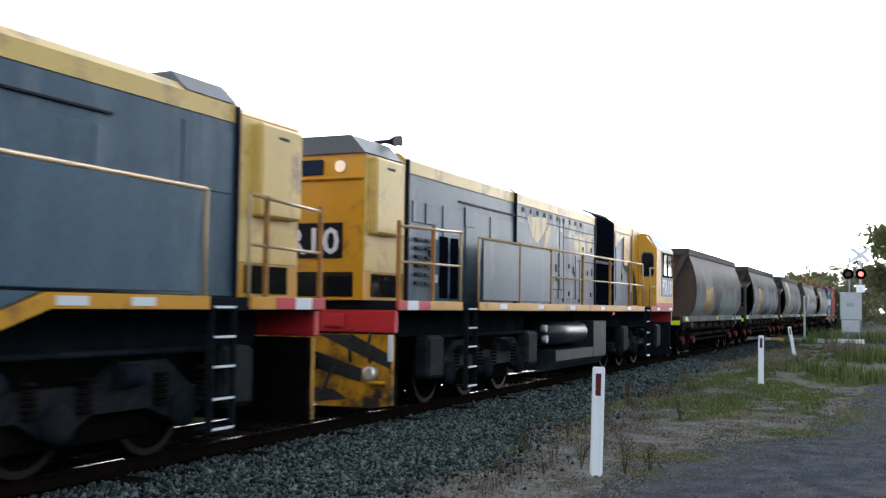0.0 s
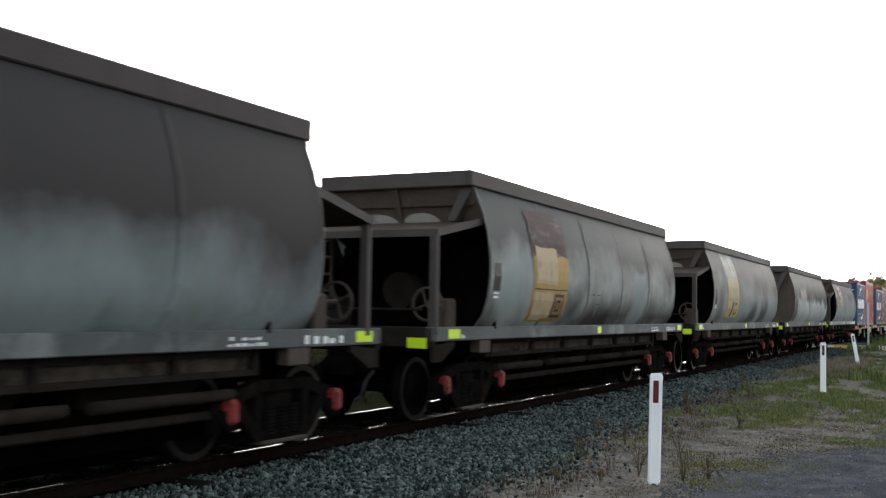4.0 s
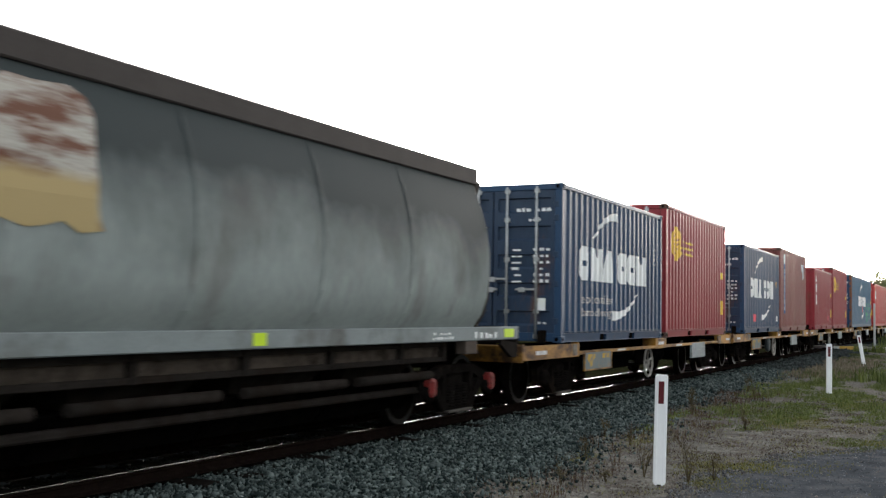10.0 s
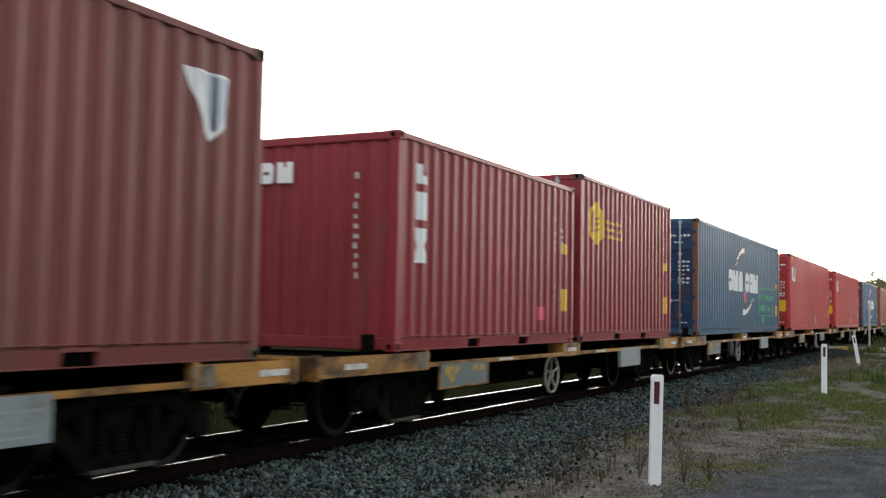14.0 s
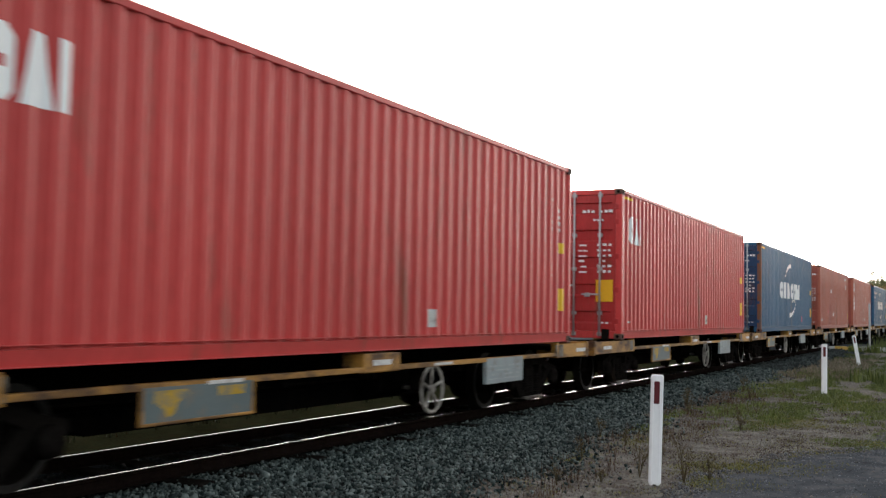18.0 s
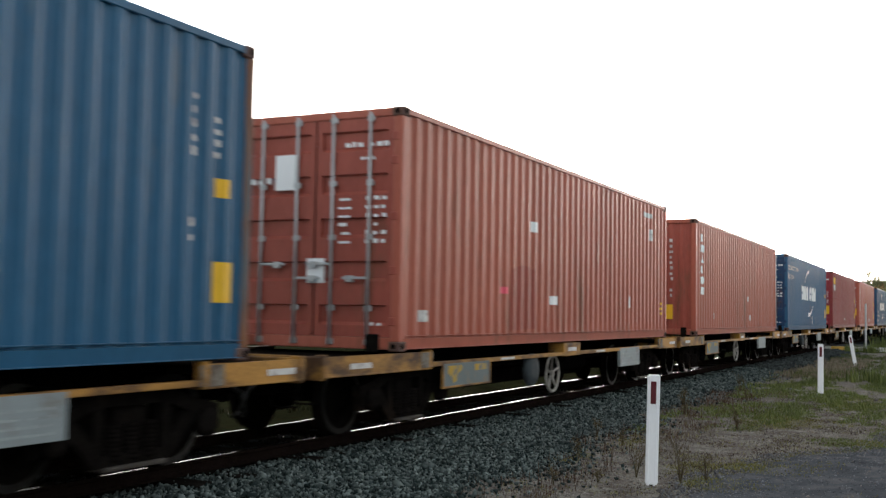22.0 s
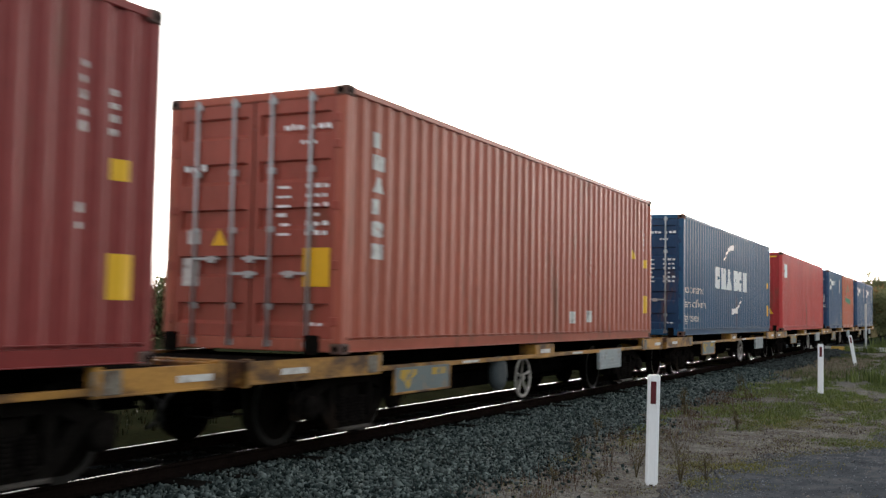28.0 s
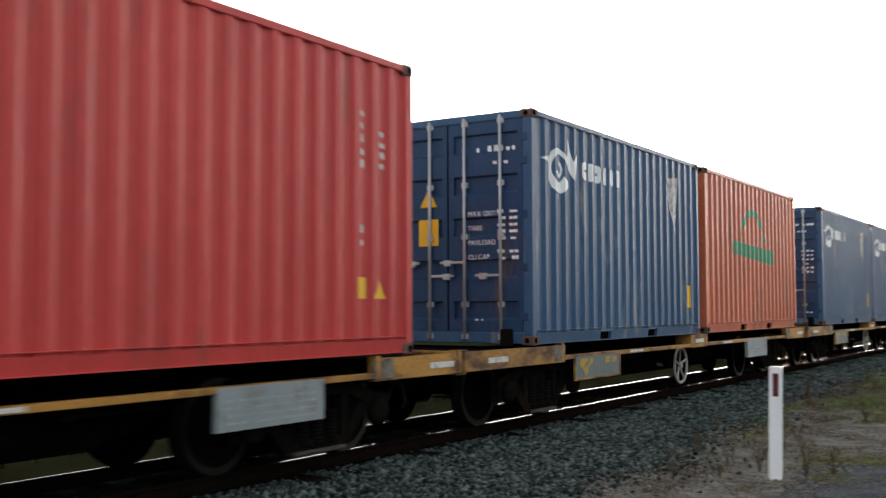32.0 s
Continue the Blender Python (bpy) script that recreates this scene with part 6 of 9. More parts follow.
        for y0, y1, z0, z1 in ((8.58, 10.92, 2.875, 2.90), (7.1, 8.5, 1.785, 1.805), (9.5, 10.92, 2.425, 2.445), (8.50, 8.53, 1.55, 3.26), (8.23, 8.25, 1.80, 3.26), (7.1, 7.13, 1.55, 1.80), (9.68, 9.70, 1.55, 2.43)):
            bm = box(bmesh.new(), *sorted((s * (Hd + 0.02), s * (Hd + 0.040))), y0, y1, z0, z1, 0.003)
            part("panel_seam", bm, "loco_dark", t)
        for y, z in ((7.4, 1.99), (7.65, 2.0), (8.04, 2.02), (8.9, 1.73), (9.97, 1.74), (10.58, 1.73), (9.94, 2.71), (10.6, 2.72), (8.9, 2.3), (9.3, 2.15), (10.3, 2.2)):
            bm = slab(bmesh.new(), [(y - 0.04, z + 0.04), (y + 0.04, z + 0.04), (y + 0.018, z - 0.05), (y - 0.018, z - 0.05)], "x", s * (Hd + 0.03), s * (Hd + 0.048))
            part("panel_catch", bm, "loco_dark", t)
        if s > 0:
            # raised black panels paint the shade inside two tall openings
            for y0, y1 in ((2.30, 2.60), (2.68, 3.0)):
                bm = box(bmesh.new(), *sorted((s * (Hd + 0.002), s * (Hd + 0.018))), y0, y1, 1.55, 2.48, 0.004)
                part("vent_opening", bm, "radiator", t, "black panel for the shade in a tall vent opening")
            for y0, z0 in ((1.3, 2.62), (1.75, 2.62), (3.25, 2.7)):
                bm = box(bmesh.new(), *sorted((s * (Hd + 0.008), s * (Hd + 0.03))), y0, y0 + 0.36, z0, z0 + 0.30, 0.006)
                part("small_hatch", bm, "loco_grey", t)
            for z in (1.78, 2.42):
                bm = box(bmesh.new(), *sorted((s * (Hd + 0.012), s * (Hd + 0.02))), 2.12, 2.2, z, z + 0.12)
                part("sticker", bm, "loco_white", t)
        bm = box(bmesh.new(), *sorted((s * (Hd + 0.02), s * (Hd + 0.043))), 13.62, 14.28, 2.52, 3.285, 0.006)
        part("hood_recess", bm, "loco_yellow", t, "yellow hood panel with a dark red foot")
        bm = flat_shape([(13.62, 2.515), (14.28, 2.515), (14.28, 2.2), (14.1, 2.3)])
        for v in bm.verts:
            v.co = (s * (Hd + 0.045), v.co.x, v.co.y)
        part("recess_foot", bm, "loco_brown", t, "dark red tip under the yellow panel")
        bm = box(bmesh.new(), *sorted((s * (Hd + 0.03), s * (Hd + 0.04))), 14.34, 14.44, 1.86, 2.06)
        part("sticker", bm, "loco_white", t)
        # big flat guard panels on the near rails
        for k in range(2):
            L0 = 2.2 if s > 0 else 1.5
            bm = box(bmesh.new(), *sorted((s * (E - 0.05), s * (E - 0.02))), 3.02 + k * 1.72 if k else L0 + 0.82, 4.70 + k * 1.72, 1.53, 2.47, 0.008)
            part("guard_panel", bm, "loco_grey", t, "flat grey guard panel on the handrail")
        # handrails
        runs = [[(0.05, 2.46), (L0 - 0.05, 2.52), (L0 - 0.05, 1.40)], [(L0 + 0.66, 1.40), (L0 + 0.66, 2.49), (14.05, 2.55), (14.1, 1.40)], [(14.9, 1.40), (14.9, 2.50), (15.55, 2.50)]]
        for r in runs:
            bm = pipe(bmesh.new(), [(s * (E - 0.035), y, z) for y, z in r], 0.021, 8)
            part("handrail", bm, "handrail", t)
        for a, b in ((0.05, L0 - 0.05), (6.5, 14.05), (14.9, 15.5)):
            part("mid_rail", rod(bmesh.new(), (s * (E - 0.035), a, 2.0), (s * (E - 0.035), b, 2.02), 0.018, 8), "handrail", t)
        for y in (0.07, 1.15, 4.72, 6.46, 8.6, 10.8, 12.6):
            bm = box(bmesh.new(), *sorted((s * (E - 0.06), s * (E - 0.01))), y - 0.025, y + 0.025, 1.40, 2.53, 0.008)
            part("stanchion", bm, "stanchion", t, "rust-orange stanchion")
        # ladders
        for y in (L0, 14.18):
            bm = bmesh.new()
            for yy in (y + 0.17, y + 0.53):
                box(bm, *sorted((s * (E - 0.07), s * (E + 0.0))), yy, yy + 0.03, 0.22, 1.40, 0.004)
            lad = part("ladder", bm, "loco_under", t)
            for z in (0.24, 0.52, 0.82, 1.10, 1.38):
                bm = box(bmesh.new(), *sorted((s * (E - 0.20), s * (E - 0.012))), y + 0.20, y + 0.53, z, z + 0.03, 0.004)
                rung = part("rung", bm, "loco_under", lad)
                bm = box(bmesh.new(), *sorted((s * (E - 0.012), s * (E + 0.003))), y + 0.20, y + 0.53, z + 0.004, z + 0.028, 0.002)
                part("step_edge", bm, "loco_white", lad, "white step edge")
        # sand box on the front of the hood
        bm = box(bmesh.new(), *sorted((s * 0.74, s * 0.93)), 0.0, 0.82, 2.36, 3.36, 0.025)
        part("sand_box", bm, "loco_cream", t, "yellow sand box")
        bm = box(bmesh.new(), *sorted((s * 0.7, s * 0.812)), -0.11, 1.06, 1.86, 3.40, 0.01)
        part("hood_corner", bm, "loco_cream", t)
        bm = box(bmesh.new(), *sorted((s * 0.925, s * 0.94)), 0.3, 0.5, 3.22, 3.25, 0.004)
        part("sand_box_latch", bm, "loco_dark", t)
        bm = box(bmesh.new(), *sorted((s * 0.78, s * 0.815)), 0.1, 0.92, 1.54, 1.84, 0.004)
        part("side_window", bm, "glass", t, "dark low window")
    # front end of the hood
    bm = bmesh.new()
    slab(bm, [(-0.80, 1.50), (0.80, 1.50), (0.80, 3.42), (0.70, 3.50), (-0.70, 3.50), (-0.80, 3.42)], "y", -0.13, 1.08)
    nose = part("hood_front", bm, "loco_yellow", t, "deep yellow hood end")
    bm = slab(bmesh.new(), [(-0.84, 3.40), (0.84, 3.40), (0.62, 3.64), (-0.62, 3.64)], "y", -0.18, 0.95)
    part("front_roof", bm, "loco_roof", t)
    bm = box(bmesh.new(), -0.80, 0.80, -0.19, -0.125, 3.06, 3.10, 0.01)
    part("front_lip", bm, "loco_yellow", nose)
    bm = box(bmesh.new(), -0.66, 0.66, -0.145, -0.125, 1.54, 1.86, 0.006)
    part("end_window", bm, "glass", nose, "dark low end window")
    bm = box(bmesh.new(), -0.70, 0.50, -0.152, -0.132, 2.04, 2.50, 0.004)
    part("number_panel", bm, "loco_dark", nose, "dark number panel")
    bm = fit_text("TR10", 1.12, 0.34, 0.018)
    for v in bm.verts:
        v.co = (-0.66 + v.co.x, -0.158, 2.10 + v.co.y)
    part("number", bm, "loco_white", nose, "white number on the hood end")
    for x in (-0.78, -0.16):
        bm = box(bmesh.new(), x, x + 0.36, -0.17, -0.13, 3.13, 3.33, 0.01)
        part("number_board", bm, "number_blue", nose, "dark blue number board")
    for x in (-0.38, -0.22):
        bm = lathe(bmesh.new(), (x, -0.13, 3.23), [(0.0, 0.10), (-0.06, 0.10), (-0.07, 0.085)], 18, "y")
        h = part("headlamp", bm, "loco_dark", nose, "round headlamp")
        bm = lathe(bmesh.new(), (x, -0.20, 3.23), [(0.0, 0.082), (-0.006, 0.06)], 18, "y")
        part("lamp_glass", bm, "lamp_glass", h)
    bm = lathe(bmesh.new(), (0.46, -0.13, 3.23), [(0.0, 0.085), (-0.03, 0.08)], 16, "y")
    part("marker_lamp", bm, "lamp_glass", nose)
    bm = bmesh.new()
    for k in range(2):
        lathe(bm, (0.42, 0.86 + k * 0.16, 3.70 + 0.03 * k), [(0.0, 0.03), (0.22, 0.035), (0.34, 0.085)], 12, "x")
    rod(bm, (0.4, 0.9, 3.6), (0.5, 0.9, 3.7), 0.03, 8)
    part("horn", bm, "loco_dark", t, "twin air horns")
    # buffer beam, plough and front rail
    bm = box(bmesh.new(), -1.16, 1.22, -0.04, 0.08, 1.08, 1.372, 0.015)
    beam = part("buffer_beam", bm, "loco_red", t, "red buffer beam")
    bm = box(bmesh.new(), 0.2, 0.5, -0.10, -0.03, 1.14, 1.32, 0.02)
    part("jumper_box", bm, "loco_red", beam)
    for x in (-0.95, -0.5, 0.62, 0.9):
        bm = pipe(bmesh.new(), [(x, -0.06, 1.10), (x + 0.02, -0.16, 0.95), (x + 0.03, -0.14, 0.70)], 0.022, 8)
        part("air_hose", bm, "rubber", beam)
    bm = bmesh.new()
    slab(bm, [(-1.12, 1.06), (1.18, 1.06), (1.18, 0.16), (0.9, 0.12), (-0.86, 0.12), (-1.12, 0.16)], "y", -0.02, 0.06)
    plough = part("plough", bm, "plough_yellow", t, "yellow and black striped plough")
    # added black slab: covers the yellow back so the shaded end reads dark
    bm = box(bmesh.new(), -1.13, 1.19, 0.065, 0.16, 0.12, 1.07, 0.01)
    part("plough_back", bm, "black_steel", plough)
    for o in ([(0.1, 1.05), (0.62, 1.05), (1.17, 0.80), (1.17, 0.62), (0.75, 0.78)], [(-0.25, 0.92), (0.75, 0.62), (0.75, 0.44), (0.1, 0.60), (-0.25, 0.74)], [(-1.1, 1.0), (-0.6, 0.95), (-0.35, 0.5), (-1.1, 0.62)], [(-0.9, 0.40), (0.35, 0.34), (0.55, 0.22), (-0.2, 0.14), (-0.9, 0.14)]):
        bm = flat_shape(o)
        for v in bm.verts:
            v.co = (v.co.x, -0.025, v.co.y)
        part("stripe", bm, "black_mark", plough, "black warning stripe")
    bm = lathe(bmesh.new(), (0.90, -0.02, 0.56), [(0.0, 0.10), (-0.10, 0.095), (-0.11, 0.06)], 18, "y")
    part("ditch_lamp", bm, "lamp_glass", plough, "round low headlamp")
    bm = box(bmesh.new(), 0.86, 1.10, -0.10, 0.0, 0.42, 0.47, 0.02)
    part("lamp_bracket", bm, "loco_yellow", plough)
    bm = box(bmesh.new(), 1.13, 1.19, -0.04, 0.0, 0.72, 1.06, 0.006)
    part("edge_tape", bm, "loco_white", plough)
    coupler(t, -0.05, -1)
    # cab
    y0, y1 = 15.58, 17.72
    bm = bmesh.new()
    slab(bm, [(-E, DECK), (E, DECK), (E, 3.02), (1.02, 3.40), (0.4, 3.52), (-0.4, 3.52), (-1.02, 3.40), (-E, 3.02)], "y", y0 - 0.05, y1)
    cab = part("cab_body", bm, "loco_yellow", t, "yellow cab")
    bm = slab(bmesh.new(), [(E + 0.012, 3.02), (1.03, 3.42), (0.4, 3.545), (-0.4, 3.545), (-1.03, 3.42), (-E - 0.012, 3.02), (-E + 0.02, 3.02), (-1.0, 3.38), (-0.4, 3.50), (0.4, 3.50), (1.0, 3.38), (E - 0.02, 3.02)], "y", y0 - 0.02, y1 + 0.03)
    part("cab_roof", bm, "loco_roof", t, "dark grey cab roof")
    for s in (1, -1):
        bm = box(bmesh.new(), *sorted((s * (E - 0.01), s * (E + 0.008))), 16.15, 17.58, 1.78, 3.0, 0.004)
        pan = part("cab_side_panel", bm, "loco_grey", t, "slate panel round the cab windows")
        bm = bmesh.new()
        for a, b in ((16.28, 16.34), (16.86, 16.92), (17.50, 17.55)):
            box(bm, *sorted((s * (E + 0.004), s * (E + 0.03))), a, b, 2.32, 2.96, 0.006)
        for a, b in ((2.30, 2.35), (2.92, 2.97)):
            box(bm, *sorted((s * (E + 0.004), s * (E + 0.03))), 16.28, 17.55, a, b, 0.006)
        fr = part("window_frame", bm, "black_steel", pan)
        for a, b in ((16.34, 16.86), (16.92, 17.50)):
            bm = box(bmesh.new(), *sorted((s * (E + 0.006), s * (E + 0.014))), a, b, 2.35, 2.92)
            part("window_pane", bm, "glass", fr)
        bm = fit_text("TR10", 1.20, 0.40, 0.024)
        for v in bm.verts:
            v.co = (s * (E + 0.013), (16.26 + v.co.x) if s > 0 else (17.48 - v.co.x), 1.84 + v.co.y)
        part("number", bm, "loco_white", pan, "white number on the cab side")
        bm = box(bmesh.new(), *sorted((s * (E + 0.004), s * (E + 0.010))), y0, y1, 1.50, 1.60)
        part("cab_band", bm, "loco_red", t)
        ax, ay, bx_, by_ = 0.80, y0 - 0.52, E - 0.002, y0 - 0.06          # ends of the slanting corner in plan
        bm = bmesh.new()
        loft(bm, [[(s * ax, ay, z), (s * (ax + (bx_ - ax) * k), ay + (by_ - ay) * k, z), (s * (ax + (bx_ - ax) * k), y0 - 0.04, z), (s * ax, y0 - 0.04, z)] for z, k in ((DECK, 1.0), (3.02, 1.0), (3.36, 0.5))])
        part("cab_corner", bm, "loco_yellow", t, "yellow slanting cab corner")
        away = Vector((s * (by_ - ay), -(bx_ - ax), 0)).normalized()

        def on_corner(u, z, proud):
            p = Vector((s * (ax + (bx_ - ax) * u), ay + (by_ - ay) * u, z)) + away * proud
            return tuple(p)
        bm = bmesh.new()
        loft(bm, [[on_corner(u, z, d) for u, z in ((0.14, 1.54), (0.94, 1.54), (0.94, 2.98), (0.14, 2.98))] for d in (-0.01, 0.016)])
        door = part("cab_door", bm, "loco_yellow", t, "yellow cab door")
        rim = [(0.28, 2.36), (0.36, 2.30), (0.74, 2.30), (0.82, 2.36), (0.82, 2.80), (0.74, 2.90), (0.36, 2.90), (0.28, 2.80)]
        bm = bmesh.new()
        loft(bm, [[on_corner(u + (u - 0.55) * 0.16, z + (z - 2.6) * 0.10, d) for u, z in rim] for d in (0.01, 0.024)])
        part("window_rim", bm, "loco_roof", door)
        bm = bmesh.new()
        loft(bm, [[on_corner(u, z, d) for u, z in rim] for d in (0.02, 0.030)])
        part("door_window", bm, "glass", door, "dark rounded door window")
        bm = rod(bmesh.new(), on_corner(0.22, 1.98, 0.035), on_corner(0.22, 2.14, 0.035), 0.012, 6)
        part("door_handle", bm, "handrail", door)
        bm = box(bmesh.new(), *sorted((s * (Hd + 0.005), s * (Hd + 0.05))), 14.5, 15.10, DECK, 3.50, 0.01)
        part("hood_yellow_panel", bm, "loco_yellow", t, "yellow hood panel beside the cab")
        bm = flat_shape([(14.52, 1.53), (15.0, 1.53), (14.96, 1.85), (14.8, 2.2), (14.52, 2.5)])
        for v in bm.verts:
            v.co = (s * (Hd + 0.056), v.co.x, v.co.y)
        part("red_flash", bm, "loco_dark", t, "dark curved flash")
    bm = box(bmesh.new(), -1.16, 1.22, LONG - 0.06, LONG + 0.06, 1.08, 1.372, 0.015)
    part("buffer_beam", bm, "loco_red", t, "red buffer beam")
    bm = slab(bmesh.new(), [(-1.12, 1.06), (1.18, 1.06), (1.18, 0.16), (0.9, 0.12), (-0.86, 0.12), (-1.12, 0.16)], "y", LONG - 0.05, LONG + 0.03)
    part("plough", bm, "loco_under", t)
    coupler(t, LONG + 0.05, 1)
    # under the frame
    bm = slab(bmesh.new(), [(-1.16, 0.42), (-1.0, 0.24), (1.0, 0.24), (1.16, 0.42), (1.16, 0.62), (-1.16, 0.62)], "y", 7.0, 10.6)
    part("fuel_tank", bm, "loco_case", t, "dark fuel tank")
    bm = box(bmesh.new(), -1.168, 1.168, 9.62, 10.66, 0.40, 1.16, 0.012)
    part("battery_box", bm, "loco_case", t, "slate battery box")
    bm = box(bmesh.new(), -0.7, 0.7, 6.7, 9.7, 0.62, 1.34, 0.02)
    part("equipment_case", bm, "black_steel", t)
    for s in (1, -1):
        bm = lathe(bmesh.new(), (s * 0.93, 8.0, 0.94), [(-1.3, 0.10), (-1.22, 0.22), (1.22, 0.22), (1.3, 0.10)], 24, "y")
        part("air_tank", bm, "tank", t, "round dark air tank")
        for y, z in ((6.45, 1.05), (6.5, 0.85)):
            bm = lathe(bmesh.new(), (s * 1.05, y, z), [(0, 0.07), (s * 0.1, 0.07)], 12, "x")
            part("filter_bowl", bm, "galv", t)
        for y in (1.2, 5.4, 12.3, 16.0):
            bm = box(bmesh.new(), *sorted((s * 0.9, s * 1.15)), y, y + 0.55, 0.42, 1.02, 0.05)
            part("sand_hopper", bm, "loco_bogie", t)
    for yc in (3.75, 13.95):
        for s in (1, -1):
            bm = bmesh.new()
            out = [(-2.05, 0.46), (-2.05, 0.62), (-1.7, 0.68), (-1.35, 0.92), (-0.75, 0.92), (-0.5, 0.74), (0.5, 0.74), (0.75, 0.92), (1.35, 0.92), (1.7, 0.68), (2.05, 0.62), (2.05, 0.46), (1.5, 0.36), (1.1, 0.5), (0.4, 0.5), (0.1, 0.34), (-0.1, 0.34), (-0.4, 0.5), (-1.1, 0.5), (-1.5, 0.36)]
            slab(bm, [(yc + a, z) for a, z in out], "x", s * 0.86, s * 1.0)
            f = part("bogie_frame", bm, "loco_bogie", t, "dark cast bogie frame")
            for y in (-1.55, 0.0, 1.55):
                bm = lathe(bmesh.new(), (s * 0.95, yc + y, 0.46), [(0, 0.17), (s * 0.12, 0.16), (s * 0.15, 0.08)], 16)
                part("axle_box", bm, "loco_under", f)
                for k in (-0.3, 0.3):
                    bm = bmesh.new()
                    for i in range(6):
                        lathe(bm, (s * 1.0, yc + y + k, 0.52 + i * 0.052), [(0, 0.075), (0.028, 0.075)], 10, "z")
                    part("spring", bm, "bogie", f)
            bm = pipe(bmesh.new(), [(s * 1.04, yc - 1.9, 1.0), (s * 1.04, yc + 1.9, 1.0)], 0.03, 8)
            part("brake_pipe", bm, "loco_under", f)
            for y in (-0.78, 0.78):
                bm = rod(bmesh.new(), (s * 1.05, yc + y - 0.14, 0.80), (s * 1.05, yc + y + 0.14, 0.80), 0.10, 14)
                part("brake_cylinder", bm, "loco_under", f)
        bm = box(bmesh.new(), -0.85, 0.85, yc - 1.9, yc + 1.9, 0.5, 0.95, 0.02)
        part("bogie_core", bm, "black_steel", t)
        for y in (-1.15, 0.4, 1.15):
            bm = box(bmesh.new(), -0.46, 0.46, yc + y - 0.36, yc + y + 0.36, 0.16, 0.62, 0.04)
            part("traction_motor", bm, "black_steel", t)
        for s in (1, -1):
            bm = box(bmesh.new(), *sorted((s * 0.8, s * 0.9)), yc - 1.3, yc + 1.3, 0.24, 0.5, 0.02)
            part("brake_rigging", bm, "black_steel", t)
        for y in (-1.55, 0.0, 1.55):
            wheelset(t, yc + y, 0.475)
    return t


# ---- the train, front to back ----
TRAIN = []       # (thing, place along the train)


def on_train(ob, q, z=RAIL):
    TRAIN.append((ob, q, z))
    return ob


LEAD = 11.95     # front of the second locomotive, measured along the train
second = on_train(locomotive(), LEAD)
first = copy_thing(second, pose(0, 0, 0))
FIRST_BACK = LEAD - 1.85
for ob in [o for o in first.children_recursive if o.name.startswith(("front_roof", "horn"))]:
    bpy.data.objects.remove(ob)
bm = slab(bmesh.new(), [(-0.80, 3.50), (0.80, 3.50), (0.60, 3.70), (-0.60, 3.70)], "y", 1.10, 1.95)
part("roof_hood", bm, "loco_roof", first, "dark raised roof behind the sand box")
bm = slab(bmesh.new(), [(-0.80, 3.40), (0.80, 3.40), (0.72, 3.47), (-0.72, 3.47)], "y", -0.12, 1.06)
part("hood_cap", bm, "loco_cream", first)

for ob in [o for o in first.children if o.name.startswith("deck_band")]:
    ends = [v.co for v in ob.data.vertices]
    if min(v.x for v in ends) < -1.0 and max(v.y for v in ends) > 14.0 and min(v.y for v in ends) < 3.0:
        bpy.data.objects.remove(ob)
bm = slab(bmesh.new(), [(2.12, 1.375), (4.10, 1.375), (4.75, 1.16), (14.1, 1.16), (14.1, 1.285), (4.80, 1.285), (4.15, 1.50), (2.12, 1.50)], "x", -1.256, -1.22)
part("deck_band", bm, "loco_yellow", first, "yellow band that steps down with the walkway")
bm = slab(bmesh.new(), [(4.19, 1.505), (4.82, 1.29), (14.1, 1.29), (14.1, 1.505)], "x", -1.235, -1.20)
part("side_skirt", bm, "loco_grey", first, "slate side skirt")
for y, z in ((2.9, 1.40), (3.75, 1.40)):
    bm = box(bmesh.new(), -1.262, -1.254, y, y + 0.30, z, z + 0.075)
    part("reflector", bm, "loco_white", first)

HOPPERS = [
    ("grain hopper with a brown sloping end and yellow board", "hopper_a", False, True),
    ("sooty grey grain hopper with faded yellow board", "hopper_b", True, False),
    ("streaked grey grain hopper with faded yellow board", "hopper_c", True, False),
    ("grain hopper, brown above and pale grey below", "hopper_d", False, True),
    ("grain hopper, sooty above and pale grey below", "hopper_e", True, False),
]
HOP0, HOP_PITCH = 31.5, 13.78
hoppers = []
for k, (label, paint, fo, bo) in enumerate(HOPPERS):
    hoppers.append(on_train(hopper(label, paint, fo, bo, {0: ("HF", "51/A"), 3: ("HF", "52/J")}.get(k, ())), HOP0 + HOP_PITCH * k + (-0.25, -0.1, 0.0, 0.2, 0.33)[k]))
# boards and patches on the hopper sides


def worn(y0, z0, y1, z1, seed, rough=0.03):
    """A rectangle with a chipped outline."""
    r = random.Random(seed)
    n, m = max(3, int((y1 - y0) / 0.16)), max(3, int((z1 - z0) / 0.16))
    pts = [(y0 + (y1 - y0) * i / n, z0) for i in range(n)] + [(y1, z0 + (z1 - z0) * i / m) for i in range(m)]
    pts += [(y1 - (y1 - y0) * i / n, z1) for i in range(n)] + [(y0, z1 - (z1 - z0) * i / m) for i in range(m)]
    return flat_shape([(a + r.uniform(-rough, rough), b + r.uniform(-rough, rough)) for a, b in pts])


def boxed(y, z, w, h, t):
    """A square ring."""
    return flat_shape([(y, z), (y + w, z), (y + w, z + t), (y, z + t)], [(y, z + t), (y + t, z + t), (y + t, z + h - t), (y, z + h - t)], [(y + w - t, z + t), (y + w, z + t), (y + w, z + h - t), (y + w - t, z + h - t)], [(y, z + h - t), (y + w, z + h - t), (y + w, z + h), (y, z + h)])


h1, h2, h3, h4, h5 = hoppers
